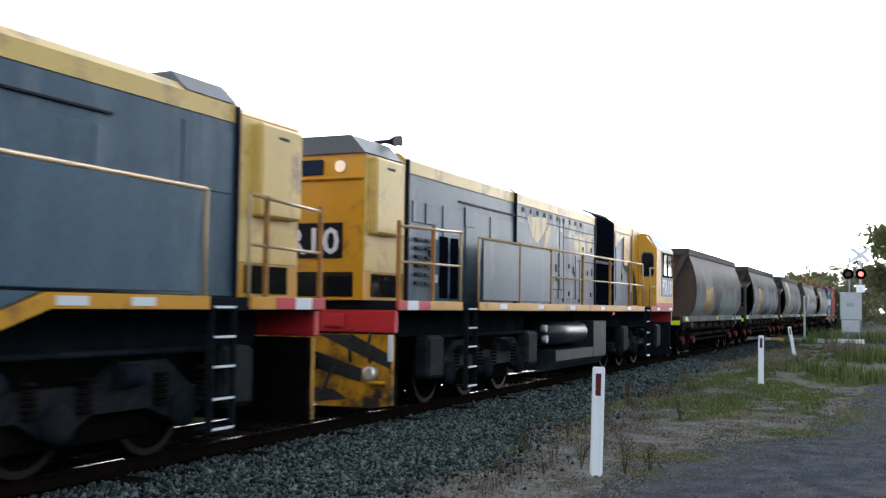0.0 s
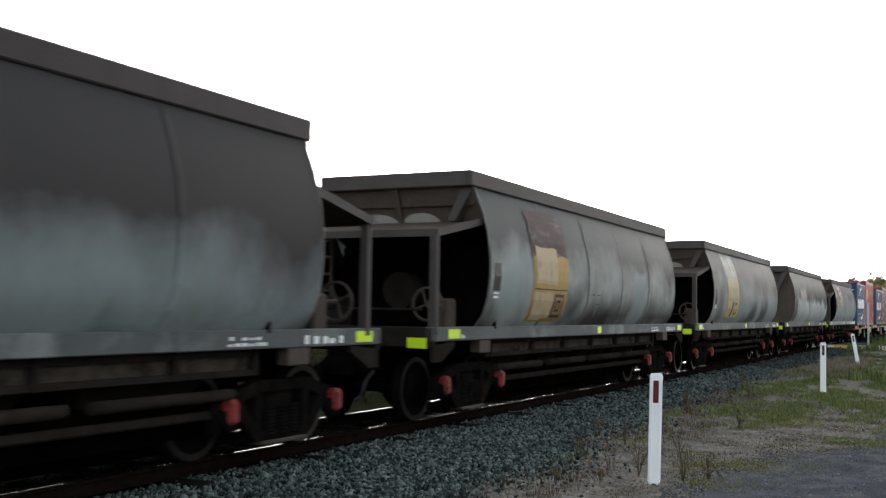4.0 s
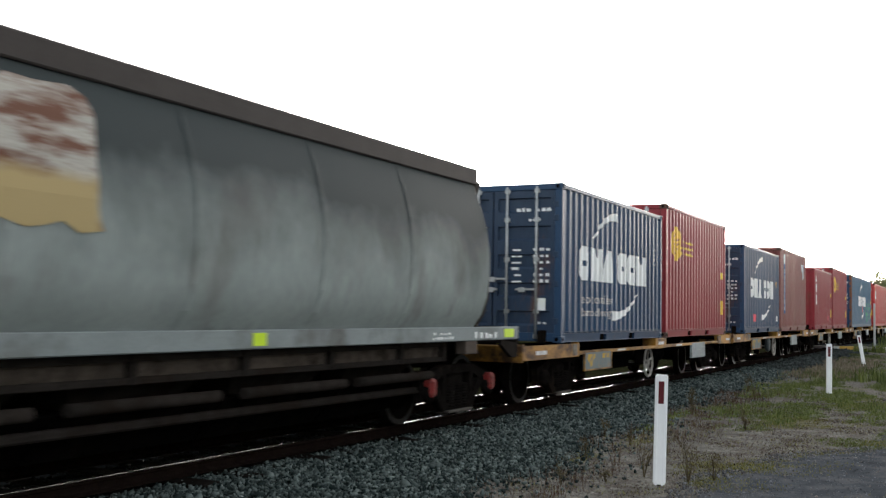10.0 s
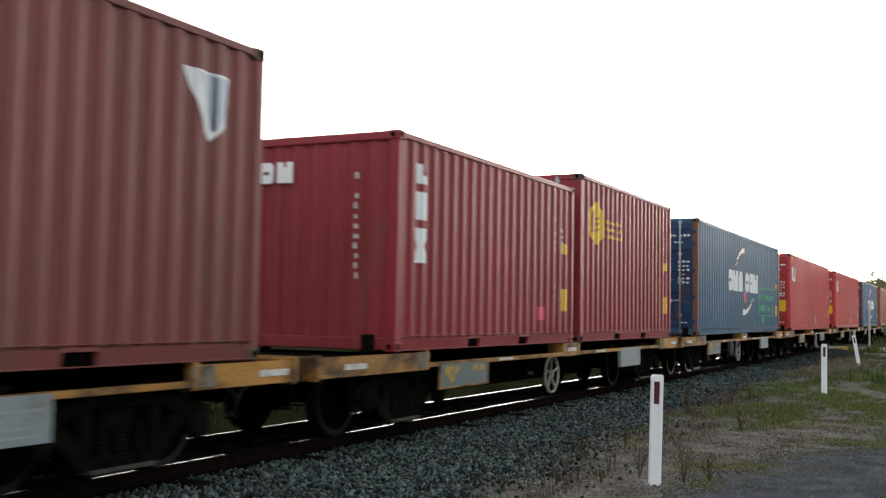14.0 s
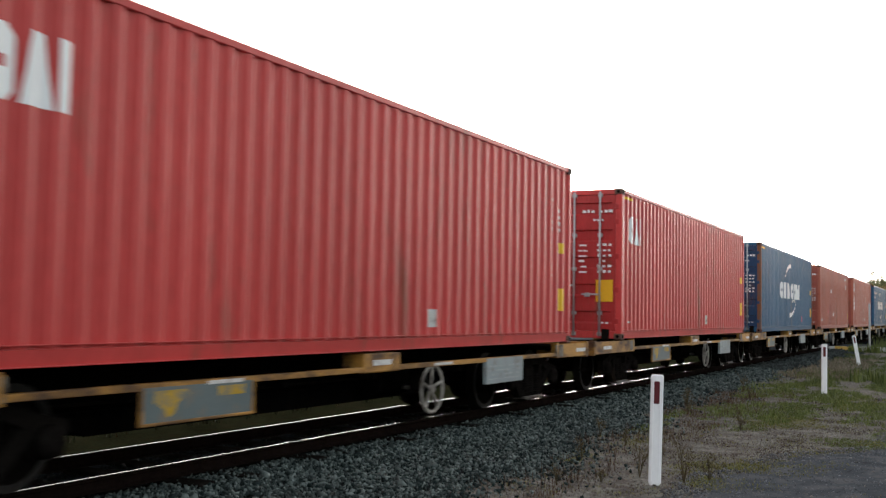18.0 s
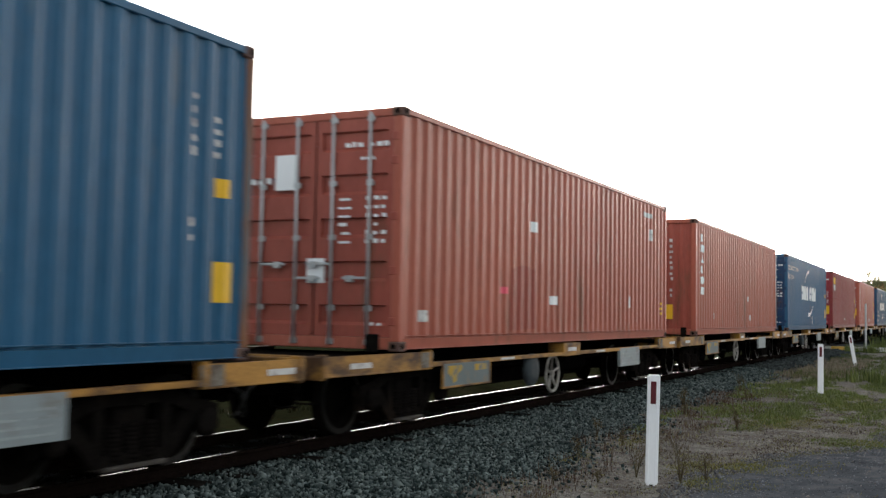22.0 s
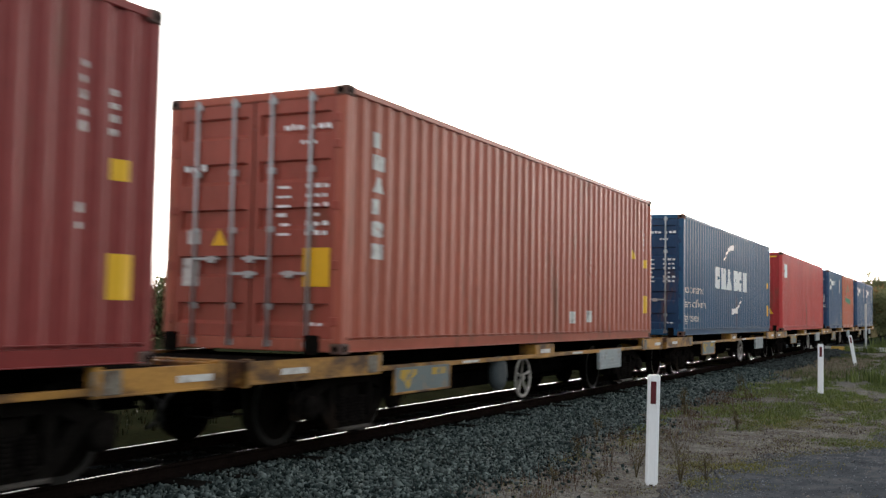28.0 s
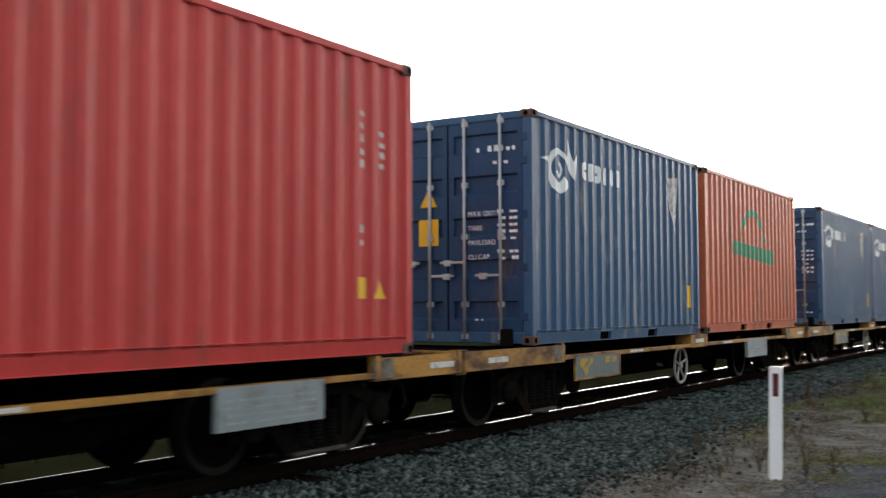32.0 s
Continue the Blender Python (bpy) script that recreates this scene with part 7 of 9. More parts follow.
hopper_mark(h1, "board", worn(2.9, 1.36, 4.44, 2.2, 1, 0.05), 0, "hopper_orange", "worn orange-yellow board", 0.011)
hopper_mark(h1, "board_patch", worn(3.1, 1.75, 3.9, 2.1, 2, 0.06), 0, "hopper_cream", "", 0.015)
hopper_mark(h2, "board", worn(2.85, 1.3, 4.32, 2.3, 3, 0.02), 0, "hopper_orange", "worn orange-yellow board with a black square", 0.011)
hopper_mark(h2, "board", worn(2.82, 2.30, 4.3, 2.96, 4, 0.04), 0, "hopper_purple", "brown upper half of the board", 0.011)
hopper_mark(h2, "board_patch", worn(2.97, 1.86, 3.85, 2.42, 5, 0.015), 0, "hopper_cream", "cream middle of the board", 0.015)
hopper_mark(h2, "board_patch", worn(2.95, 1.34, 3.72, 1.74, 15, 0.02), 0, "hopper_cream", "", 0.015)
hopper_mark(h2, "print", flat_shape([(2.9, 1.775), (4.28, 1.775), (4.28, 1.795), (2.9, 1.795)]), 0, "black_mark", "", 0.02)
hopper_mark(h2, "print", boxed(3.76, 1.36, 0.42, 0.36, 0.045), 0, "black_mark", "", 0.02)
hopper_mark(h2, "print", boxed(3.88, 1.45, 0.18, 0.18, 0.04), 0, "black_mark", "", 0.02)
hopper_mark(h2, "print", flat_shape([(5.55, 1.74), (5.72, 1.74), (5.72, 1.76), (5.55, 1.76)], [(5.85, 1.74), (5.98, 1.74), (5.98, 1.76), (5.85, 1.76)], [(5.85, 1.58), (5.98, 1.58), (5.98, 1.60), (5.85, 1.60)]), 0, "black_mark", "", 0.012)
hopper_mark(h3, "board", worn(3.0, 1.38, 4.5, 2.36, 8, 0.03), 0, "hopper_yellow", "faded yellow board with a black bar", 0.011)
hopper_mark(h3, "board", worn(2.92, 2.36, 4.42, 3.0, 20, 0.05), 0, "hopper_washed", "pale worn upper half of the board", 0.011)
hopper_mark(h3, "board_patch", worn(3.02, 1.80, 4.36, 2.42, 19, 0.03), 0, "hopper_straw", "straw-yellow middle of the board", 0.018)
hopper_mark(h3, "print", flat_shape([(3.45, 1.4), (3.62, 1.4), (3.8, 1.8), (3.6, 1.8)]), 0, "black_mark", "", 0.02)
hopper_mark(h3, "print", boxed(3.9, 1.46, 0.36, 0.32, 0.05), 0, "black_mark", "", 0.02)
hopper_mark(h5, "board", worn(2.75, 1.98, 4.3, 3.0, 31, 0.04), 0, "hopper_chalk", "peeling white and brown board", 0.011)
for h in (h2, h3, h5):
    hopper_mark(h, "data_plate", flat_shape([(0, 1.72), (0.24, 1.72), (0.24, 2.1), (0, 2.1)]), 1.42, "loco_dark", "dark data plate")
    hopper_mark(h, "print", flat_shape([(0, 1.62), (0.16, 1.62), (0.16, 1.65), (0, 1.65)], [(0, 1.68), (0.16, 1.68), (0.16, 1.70), (0, 1.70)]), 1.44, "white_mark", proud=0.012)

BOX0, BOX_PITCH = 101.38, 15.05
DECK_Z = RAIL + 0.957


def wagon_at(k):
    """Where wagon k's load begins; the last two stand a little closer up."""
    return BOX0 + BOX_PITCH * k - (0.3 if k > 13 else 0.0)


plain, tanked = container_wagon(False), container_wagon(True)
other, longer = container_wagon(False, 7.3, 2.2, 8.85), container_wagon(False, 7.05, 1.95, 9.5)
wagons = []
for k in range(16):
    proto = tanked if k in (1, 3, 7, 9, 11) else other if k in (4, 5) else longer if k in (12, 13) else plain
    w = proto if proto not in wagons else copy_thing(proto, pose(0, 0, 0))
    wagons.append(w)
    on_train(w, wagon_at(k))


def load(k, ob, along=0.0):
    on_train(ob, wagon_at(k) + along, DECK_Z)
    return ob


S20, S40, LOW, HIGH = 6.058, 12.192, 2.591, 2.896

# 20-foot boxes at the head of the container wagons
c = load(0, container("navy 20-foot steel container with a white block emblem", S20, LOW, "navy", True, "door_navy"))
line_emblem(c, 0.90, 1.05, 4.08)
side_mark(c, "slogan", fit_text("eco container", 1.65, 0.15), 1.07, 0.66, "faint_mark", "pale slogan")
side_mark(c, "slogan", fit_text("bamboo flooring", 1.5, 0.14), 1.12, 0.44, "faint_mark", "pale slogan")
door_print(c, LOW, yellow=False, sign=False)
for x, z, w_, h_, m_ in ((-1.0, 0.98, 0.24, 0.34, "hopper_cream"), (-0.66, 1.04, 0.18, 0.22, "faint_mark"), (-0.62, 1.52, 0.24, 0.09, "white_mark"), (0.80, 0.52, 0.14, 0.20, "white_mark")):
    front_mark(c, "sticker", rect(w_, h_), x, z, m_, "small pale door plate", 0.006)
back_print(c, S20, LOW, yellow=False)
c = load(0, container("wine-red 20-foot high container with a yellow emblem", S20, HIGH, "wine"), 6.40)
side_mark(c, "emblem", flat_shape([(0.42 * math.cos(a) + 0.5, 0.40 * math.sin(a)) for a in (k * math.tau / 10 for k in range(10))]), 0.45, 2.08, "yellow_mark", "yellow hexagon emblem")
side_mark(c, "print", flat_shape([(0.22, -0.16), (0.42, -0.27), (0.46, -0.20), (0.31, -0.11), (0.31, 0.11), (0.46, 0.20), (0.42, 0.27), (0.22, 0.16)], [(0.46, 0.05), (0.74, 0.09), (0.74, 0.14), (0.46, 0.10)], [(0.46, -0.05), (0.74, -0.01), (0.74, 0.04), (0.46, 0.0)], [(0.46, -0.15), (0.70, -0.11), (0.70, -0.06), (0.46, -0.10)]), 0.45, 2.08 + 0.0, "wine")
side_mark(c, "print", bars(1.05, 0.40, 3, 9, 0.42), 1.4, 1.86, "yellow_mark")
back_print(c, S20, HIGH)
c = load(1, container("navy 20-foot container with a white block emblem", S20, LOW, "navy", True, "door_navy"))
line_emblem(c, 1.0, 1.07, 4.10)
side_mark(c, "sticker", rect(0.36, 0.22), 1.47, 0.34, "pink_mark", "red and white sticker")
side_mark(c, "sticker", rect(0.2, 0.18), 5.58, 0.34, "white_mark", "white sticker")
door_print(c, LOW, yellow=False)
back_print(c, S20, LOW, yellow=False)
side_mark(c, "sticker", rect(0.14, 0.16), 5.5, 1.5, "yellow_mark", "yellow sticker")
c = load(1, container("rusty maroon 20-foot high container with a blue strip", S20, HIGH, "maroon", False), 6.40)
side_mark(c, "emblem", rect(0.42, 1.75), 0.72, 0.62, "blue_mark", "tall blue strip")
side_mark(c, "emblem", rect(0.42, 0.34), 0.72, 2.36, "white_mark", "white square")
side_mark(c, "print", tall_blocks(0.24, 1.5, ["slot", "notch", "slot", "peak", "bar", "slot", "notch"]), 0.81, 0.74, "white_mark")
side_mark(c, "emblem", flat_shape([(0, 0.55), (0.62, 0.55), (0.58, 0.12), (0.36, -0.06)]), 4.95, 1.98, "white_mark", "blue and white shield")
side_mark(c, "emblem", flat_shape([(0.16, 0.52), (0.60, 0.52), (0.55, 0.16), (0.38, 0.02)]), 4.97, 1.985, "blue_mark")
c = load(2, container("maroon 20-foot container with a white upright emblem", S20, LOW, "wine", False))
side_mark(c, "emblem", flat_shape([(0, 0), (0.36, 0), (0.24, 0.2), (0.36, 0.42), (0, 0.42), (0.12, 0.2)], [(0.04, 0.52), (0.34, 0.52), (0.34, 0.86), (0.04, 0.86)], [(0.08, 0.96), (0.3, 0.96), (0.3, 1.06), (0.2, 1.06), (0.2, 1.2), (0.08, 1.2)]), 0.44, 1.06, "white_mark", "white upright emblem")
front_mark(c, "emblem", blocks([0.16, 0.22, 0.24], 0.26, 0.05, ["slot", "slot", "notch"])[0], -0.98, 2.02, "white_mark", "white block emblem", 0.012)
front_mark(c, "print", bars(0.09, 1.3, 11, 1, 0.3), 0.62, 0.85, "faint_mark", proud=0.012)
back_print(c, S20, LOW)
side_mark(c, "sticker", rect(0.3, 0.2), 4.5, 0.38, "pink_mark", "red and white sticker")
c = load(2, container("wine-red 20-foot high container with a yellow emblem", S20, HIGH, "wine"), 6.40)
side_mark(c, "emblem", flat_shape([(0.42 * math.cos(a) + 0.5, 0.40 * math.sin(a)) for a in (k * math.tau / 10 for k in range(10))]), 0.40, 2.10, "yellow_mark", "yellow hexagon emblem")
side_mark(c, "print", flat_shape([(0.22, -0.16), (0.42, -0.27), (0.46, -0.20), (0.31, -0.11), (0.31, 0.11), (0.46, 0.20), (0.42, 0.27), (0.22, 0.16)], [(0.46, 0.05), (0.74, 0.09), (0.74, 0.14), (0.46, 0.10)], [(0.46, -0.05), (0.74, -0.01), (0.74, 0.04), (0.46, 0.0)], [(0.46, -0.15), (0.70, -0.11), (0.70, -0.06), (0.46, -0.10)]), 0.40, 2.10 + 0.0, "wine")
side_mark(c, "print", bars(1.05, 0.40, 3, 9, 0.42), 1.35, 1.88, "yellow_mark")
back_print(c, S20, HIGH)

# 40-foot boxes
c = load(3, container("faded blue 40-foot container with white and green marks", S40, HIGH, "steel_blue", True, "door_blue", "rust_post"))
line_emblem(c, 3.75, 1.22, 4.62)
bm = flat_shape([(0, 0), (2.88, 0), (2.88, 0.025), (0, 0.025)], [(0, 0.875), (2.88, 0.875), (2.88, 0.90), (0, 0.90)], [(0, 0.025), (0.025, 0.025), (0.025, 0.875), (0, 0.875)], [(2.855, 0.025), (2.88, 0.025), (2.88, 0.875), (2.855, 0.875)])
side_mark(c, "green_frame", bm, 8.45, 0.52, "green_mark", "green frame")
side_mark(c, "slogan", fit_text("eco container", 2.52, 0.24), 8.59, 1.04, "green_mark", "green slogan")
side_mark(c, "slogan", fit_text("bamboo flooring", 2.5, 0.24), 8.62, 0.68, "green_mark", "green slogan")
side_mark(c, "sticker", rect(0.3, 0.18), 9.0, 0.32, "green_mark", "green sticker")
side_mark(c, "sticker", rect(0.3, 0.3), 6.15, 0.92, "pink_mark", "pink sticker")
door_print(c, HIGH, yellow=False)
back_print(c, S40, HIGH)


def lease_mark(c, y, z, h):
    """Three heavy white plain shapes of a leasing firm."""
    bm, _ = blocks([0.52 * h, 0.56 * h, 0.24 * h], h, 0.07 * h, ["slot", "peak", "bar"])
    side_mark(c, "emblem", bm, y, z, "white_mark", "white block emblem")


for k in (4, 5):
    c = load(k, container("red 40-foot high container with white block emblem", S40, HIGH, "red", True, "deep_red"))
    lease_mark(c, 0.58, 1.87, 0.54)
    door_print(c, HIGH)
    front_mark(c, "emblem", blocks([0.16, 0.18, 0.1], 0.26, 0.03, ["slot", "peak", "notch"])[0], -1.0, HIGH - 0.95, "white_mark", "white block emblem", 0.006)
    back_print(c, S40, HIGH)
    side_mark(c, "sticker", rect(0.24, 0.22), 7.1, 0.28, "faint_mark", "pale sticker")
    side_mark(c, "print", bars(0.3, 0.06, 1, 2), 0.4, 0.32, "faint_mark")
    side_mark(c, "scuff", rect(0.5, 0.05), 0.25, HIGH - 0.18, "yellow_mark", "yellow edge mark")

c = load(6, container("weathered blue 40-foot container with a white block emblem", S40, HIGH, "teal_blue", True, "door_blue", "rust_post"))
line_emblem(c, 3.95, 1.18, 4.72)
door_print(c, HIGH, yellow=False)
back_print(c, S40, HIGH)
side_mark(c, "scuff", flat_shape([(0, 0), (0.5, 0.1), (0.9, 0.0), (0.7, 0.16), (0.1, 0.12)]), 6.6, 1.02, "faint_mark")
side_mark(c, "sticker", rect(0.18, 0.2), 9.1, 0.34, "pink_mark", "pink sticker")
side_mark(c, "scuff", rect(0.5, 0.05), 0.25, HIGH - 0.18, "yellow_mark", "yellow edge mark")

c = load(7, container("brick-red 40-foot container with small pale stickers", S40, HIGH, "brick", True, "brown"))
door_print(c, HIGH, yellow=False, sign=False)
front_mark(c, "sticker", rect(0.32, 0.44), -0.6, 1.95, "white_mark", "white sheet")
front_mark(c, "sticker", rect(0.26, 0.3), -0.1, 0.8, "white_mark", "white sheet")
for y, z, w_, h_, m_ in ((0.5, 0.35, 0.25, 0.14, "faint_mark"), (4.15, 1.72, 0.3, 0.16, "white_mark"), (5.0, 0.62, 0.35, 0.14, "white_mark"), (2.95, 0.75, 0.28, 0.10, "pink_mark"), (9.3, 0.62, 0.22, 0.22, "faint_mark"), (10.9, 2.05, 0.18, 0.24, "faint_mark"), (10.4, 2.52, 0.6, 0.1, "faint_mark")):
    side_mark(c, "sticker", rect(w_, h_), y, z, m_, "small pale sticker")
side_mark(c, "stain", flat_shape([(0, 0), (1.0, 0.02), (0.95, 0.92), (0.5, 0.98), (0.06, 0.9)]), 3.35, 0.22, "brown", "darker repaired patch")
side_mark(c, "print", bars(0.14, 0.3, 3, 1, 0.3), S40 - 0.45, 0.5, "yellow_mark")

c = load(8, container("brick-red 40-foot container with an upright white emblem", S40, HIGH, "brick", False, "brown"))
side_mark(c, "emblem", tall_blocks(0.34, 1.60, ["bar", "notch", "peak", "bar", "slot", "notch"]), 0.62, 1.03, "white_mark", "upright row of white blocks")
front_mark(c, "print", bars(0.11, 1.5, 11, 1, 0.3), 0.55, 0.95, "faint_mark", proud=0.012)
front_mark(c, "sticker", rect(0.44, 0.36), 0.20, 0.40, "yellow_mark", "yellow warning sticker", 0.012)
for y, z in ((2.05, 0.42), (6.9, 0.95), (7.3, 0.38), (6.0, 0.40)):
    side_mark(c, "sticker", rect(0.16, 0.16), y, z, "faint_mark", "small pale sticker")
back_print(c, S40, HIGH, yellow=False)

c = load(9, container("navy 40-foot container with white emblem and slogan", S40, HIGH, "mid_blue", True, "door_blue"))
line_emblem(c, 3.76, 1.23, 4.60)
side_mark(c, "slogan", fit_text("eco container", 2.85, 0.22), 0.25, 2.32, "faint_mark", "pale slogan")
side_mark(c, "slogan", fit_text("light steel", 1.4, 0.22), 0.25, 1.98, "faint_mark", "pale slogan")
door_print(c, HIGH, yellow=False)
back_print(c, S40, HIGH)
side_mark(c, "sticker", rect(0.2, 0.3), 7.05, 0.26, "faint_mark", "pale sticker")

c = load(10, container("dull maroon 40-foot container with a small yellow emblem", S40, HIGH, "dull_maroon", True, "wine"))
door_print(c, HIGH)
side_mark(c, "emblem", rect(0.72, 0.32), 0.62, 2.26, "yellow_mark", "small yellow board")
side_mark(c, "emblem", rect(0.72, 0.28), 0.62, 1.94, "faint_mark", "small pale board")
back_print(c, S40, HIGH)
side_mark(c, "sticker", rect(0.24, 0.12), 5.7, 0.42, "white_mark", "small white sticker")

c = load(11, container("brick-red 40-foot container with faint upright print", S40, HIGH, "brick", True, "brown"))
door_print(c, HIGH)
side_mark(c, "emblem", tall_blocks(0.30, 1.5, ["bar", "notch", "peak", "bar", "slot", "notch"]), 0.62, 1.05, "faint_mark", "upright row of pale blocks")
for y, z in ((7.2, 0.32), (8.1, 0.34)):
    side_mark(c, "sticker", rect(0.3, 0.2), y, z, "faint_mark", "small pale sticker")
side_mark(c, "sticker", triangle(0.22), 10.8, 1.6, "yellow_mark", "yellow warning triangle")
back_print(c, S40, HIGH)

c = load(12, container("navy 40-foot container with white emblem and slogan lines", S40, HIGH, "deep_blue", True, "door_blue"))
line_emblem(c, 3.62, 1.23, 4.60)
for k, (word, sz) in enumerate((("eco container", 2.05), ("bamboo flooring", 2.4), ("light steel", 1.45))):
    side_mark(c, "slogan", fit_text(word, sz, 0.2), 0.12, 1.03 - 0.34 * k, "faint_mark", "pale slogan")
door_print(c, HIGH, yellow=False)
back_print(c, S40, HIGH)
side_mark(c, "sticker", rect(0.3, 0.14), 6.3, 0.58, "white_mark", "white sticker")

c = load(13, container("red 40-foot high container, plain end leading", S40, HIGH, "red", False, "deep_red"))
lease_mark(c, 0.46, 1.97, 0.50)
front_mark(c, "print", bars(0.10, 1.4, 11, 1, 0.3), 0.62, 1.05, "faint_mark", proud=0.012)
front_mark(c, "sticker", triangle(0.26), 0.62, 0.62, "yellow_mark", "yellow warning triangle", 0.012)
front_mark(c, "sticker", rect(0.22, 0.24), -0.25, 0.58, "yellow_mark", "yellow sticker", 0.012)
front_mark(c, "scuff", rect(0.5, 0.05), 0.5, HIGH - 0.2, "yellow_mark", "yellow edge mark", 0.012)
back_print(c, S40, HIGH, yellow=False)
side_mark(c, "sticker", rect(0.16, 0.2), 11.3, 0.55, "yellow_mark", "yellow sticker")
side_mark(c, "sticker", triangle(0.22), 11.55, 0.55, "yellow_mark", "yellow warning triangle")


def sea_dog(c, y):
    """A worn white emblem of curls and a row of blocks."""
    shapes = arc_band(0.36, 0.2, 0.24, 20, 330, 0.05, 0.16, 16) + arc_band(0.36, 0.2, 0.09, 200, 470, 0.05, 0.06, 8) + [[(-0.12, 0.30), (0.05, 0.26), (0.1, 0.36)], [(0.55, 0.35), (0.66, 0.62), (0.78, 0.34), (0.9, 0.5), (0.8, 0.1)]]
    side_mark(c, "emblem", flat_shape(*shapes), y, 2.02, "white_mark", "worn white curled emblem")
    side_mark(c, "emblem", blocks([0.16, 0.10, 0.18, 0.16, 0.18, 0.15], 0.24, 0.07, ["slot", "bar", "slot", "notch", "slot", "bar"])[0], y + 1.05, 2.16, "white_mark", "row of worn white blocks")


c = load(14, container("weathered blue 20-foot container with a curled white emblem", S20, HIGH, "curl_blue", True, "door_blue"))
sea_dog(c, 0.42)
side_mark(c, "stain", flat_shape([(0, 0.9), (0.5, 0.95), (0.45, 0.3), (0.32, 0)]), 4.6, 1.6, "faint_mark", "pale scraped patch")
front_mark(c, "door_text", flat_text("MAX GROSS", 0.09), 0.30, 1.60, "white_mark", "white print", 0.006)
front_mark(c, "door_text", flat_text("TARE", 0.09), 0.30, 1.42, "white_mark", "white print", 0.006)
front_mark(c, "door_text", flat_text("PAYLOAD", 0.09), 0.30, 1.24, "white_mark", "white print", 0.006)
front_mark(c, "door_text", flat_text("CU.CAP.", 0.09), 0.30, 1.06, "white_mark", "white print", 0.006)
front_mark(c, "print", bars(0.6, 0.12, 1, 7), 0.42, 2.40, "white_mark")
front_mark(c, "print", bars(0.24, 0.10, 1, 3), 0.66, 2.24, "white_mark")
front_mark(c, "print", bars(0.34, 0.66, 8, 2, 0.4), 0.72, 1.05, "white_mark", proud=0.005)
front_mark(c, "sticker", triangle(0.26), -0.42, 1.75, "yellow_mark", "yellow warning triangle")
front_mark(c, "sticker", rect(0.3, 0.34), -0.44, 1.25, "yellow_mark", "yellow warning sticker")
front_mark(c, "print", bars(0.14, 0.05, 1, 2), 0.4, 0.3, "white_mark")
side_mark(c, "sticker", rect(0.2, 0.36), 5.45, 0.45, "yellow_mark", "yellow warning sticker")
c = load(14, container("faded orange 20-foot container with a green emblem", S20, HIGH, "orange", True), 6.40)
side_mark(c, "emblem", flat_shape(*arc_band(2.0, 1.45, 0.85, 20, 160, 0.12, 0.12), [(0.8, 1.45), (3.4, 1.3), (3.4, 1.6), (0.8, 1.7)]), 0.9, 0.0, "dull_green_mark", "faded green emblem")
for y in (0.0, 6.40):
    c = load(15, container("weathered blue 20-foot container with a curled white emblem", S20, HIGH, "curl_blue", y == 0.0, "door_blue"), y)
    sea_dog(c, 0.42)
    side_mark(c, "stain", flat_shape([(0, 0.9), (0.5, 0.95), (0.45, 0.3), (0.32, 0)]), 4.6, 1.6, "faint_mark", "pale scraped patch")
    if y == 0.0:
        door_print(c, HIGH, yellow=False, sign=False)
    side_mark(c, "sticker", rect(0.2, 0.36), 5.45, 0.45, "yellow_mark", "yellow warning sticker")

# ---- the line: ballast, sleepers, rails ----
rng = np.random.default_rng(7)


def toe(y):
    """Where the ballast shoulder ends towards the verge."""
    return -4.15 - 0.075 * min(max(y - 9.0, 0.0), 11.0) + 0.16 * math.sin(y * 1.3) + 0.10 * math.sin(y * 3.1 + 1)


def ground_z(x, y):
    z = 0.05 * noise.noise((x * 0.12, y * 0.12, 0)) + 0.02 * noise.noise((x * 0.9, y * 0.9, 3))
    return z if abs(x) + abs(y) < 200 else 0.0


def bed_z(x, y):
    """Top of the ballast: level about the track, sloping to the verge on both sides."""
    e = toe(y)
    if x > -5.95:
        return RAIL - 0.17 + (0.0 - RAIL + 0.17) * min(1, max(0, (x + 5.95) / (e + 5.95)))
    if x < -8.3:
        return RAIL - 0.17 - 0.25 * min(1, (-8.3 - x) / 1.2)
    return RAIL - 0.17


def sheet(name, xs, ys, height, material, label, category, kind="structure"):
    verts = [(x, y, height(x, y)) for y in ys for x in xs]
    n = len(xs)
    faces = [(j * n + i, j * n + i + 1, (j + 1) * n + i + 1, (j + 1) * n + i) for j in range(len(ys) - 1) for i in range(n - 1)]
    me = bpy.data.meshes.new(name)
    me.from_pydata(verts, [], faces)
    me.polygons.foreach_set("use_smooth", [True] * len(faces))
    me.materials.append(material)
    return tagged(new(name, me), label, category, kind=kind)


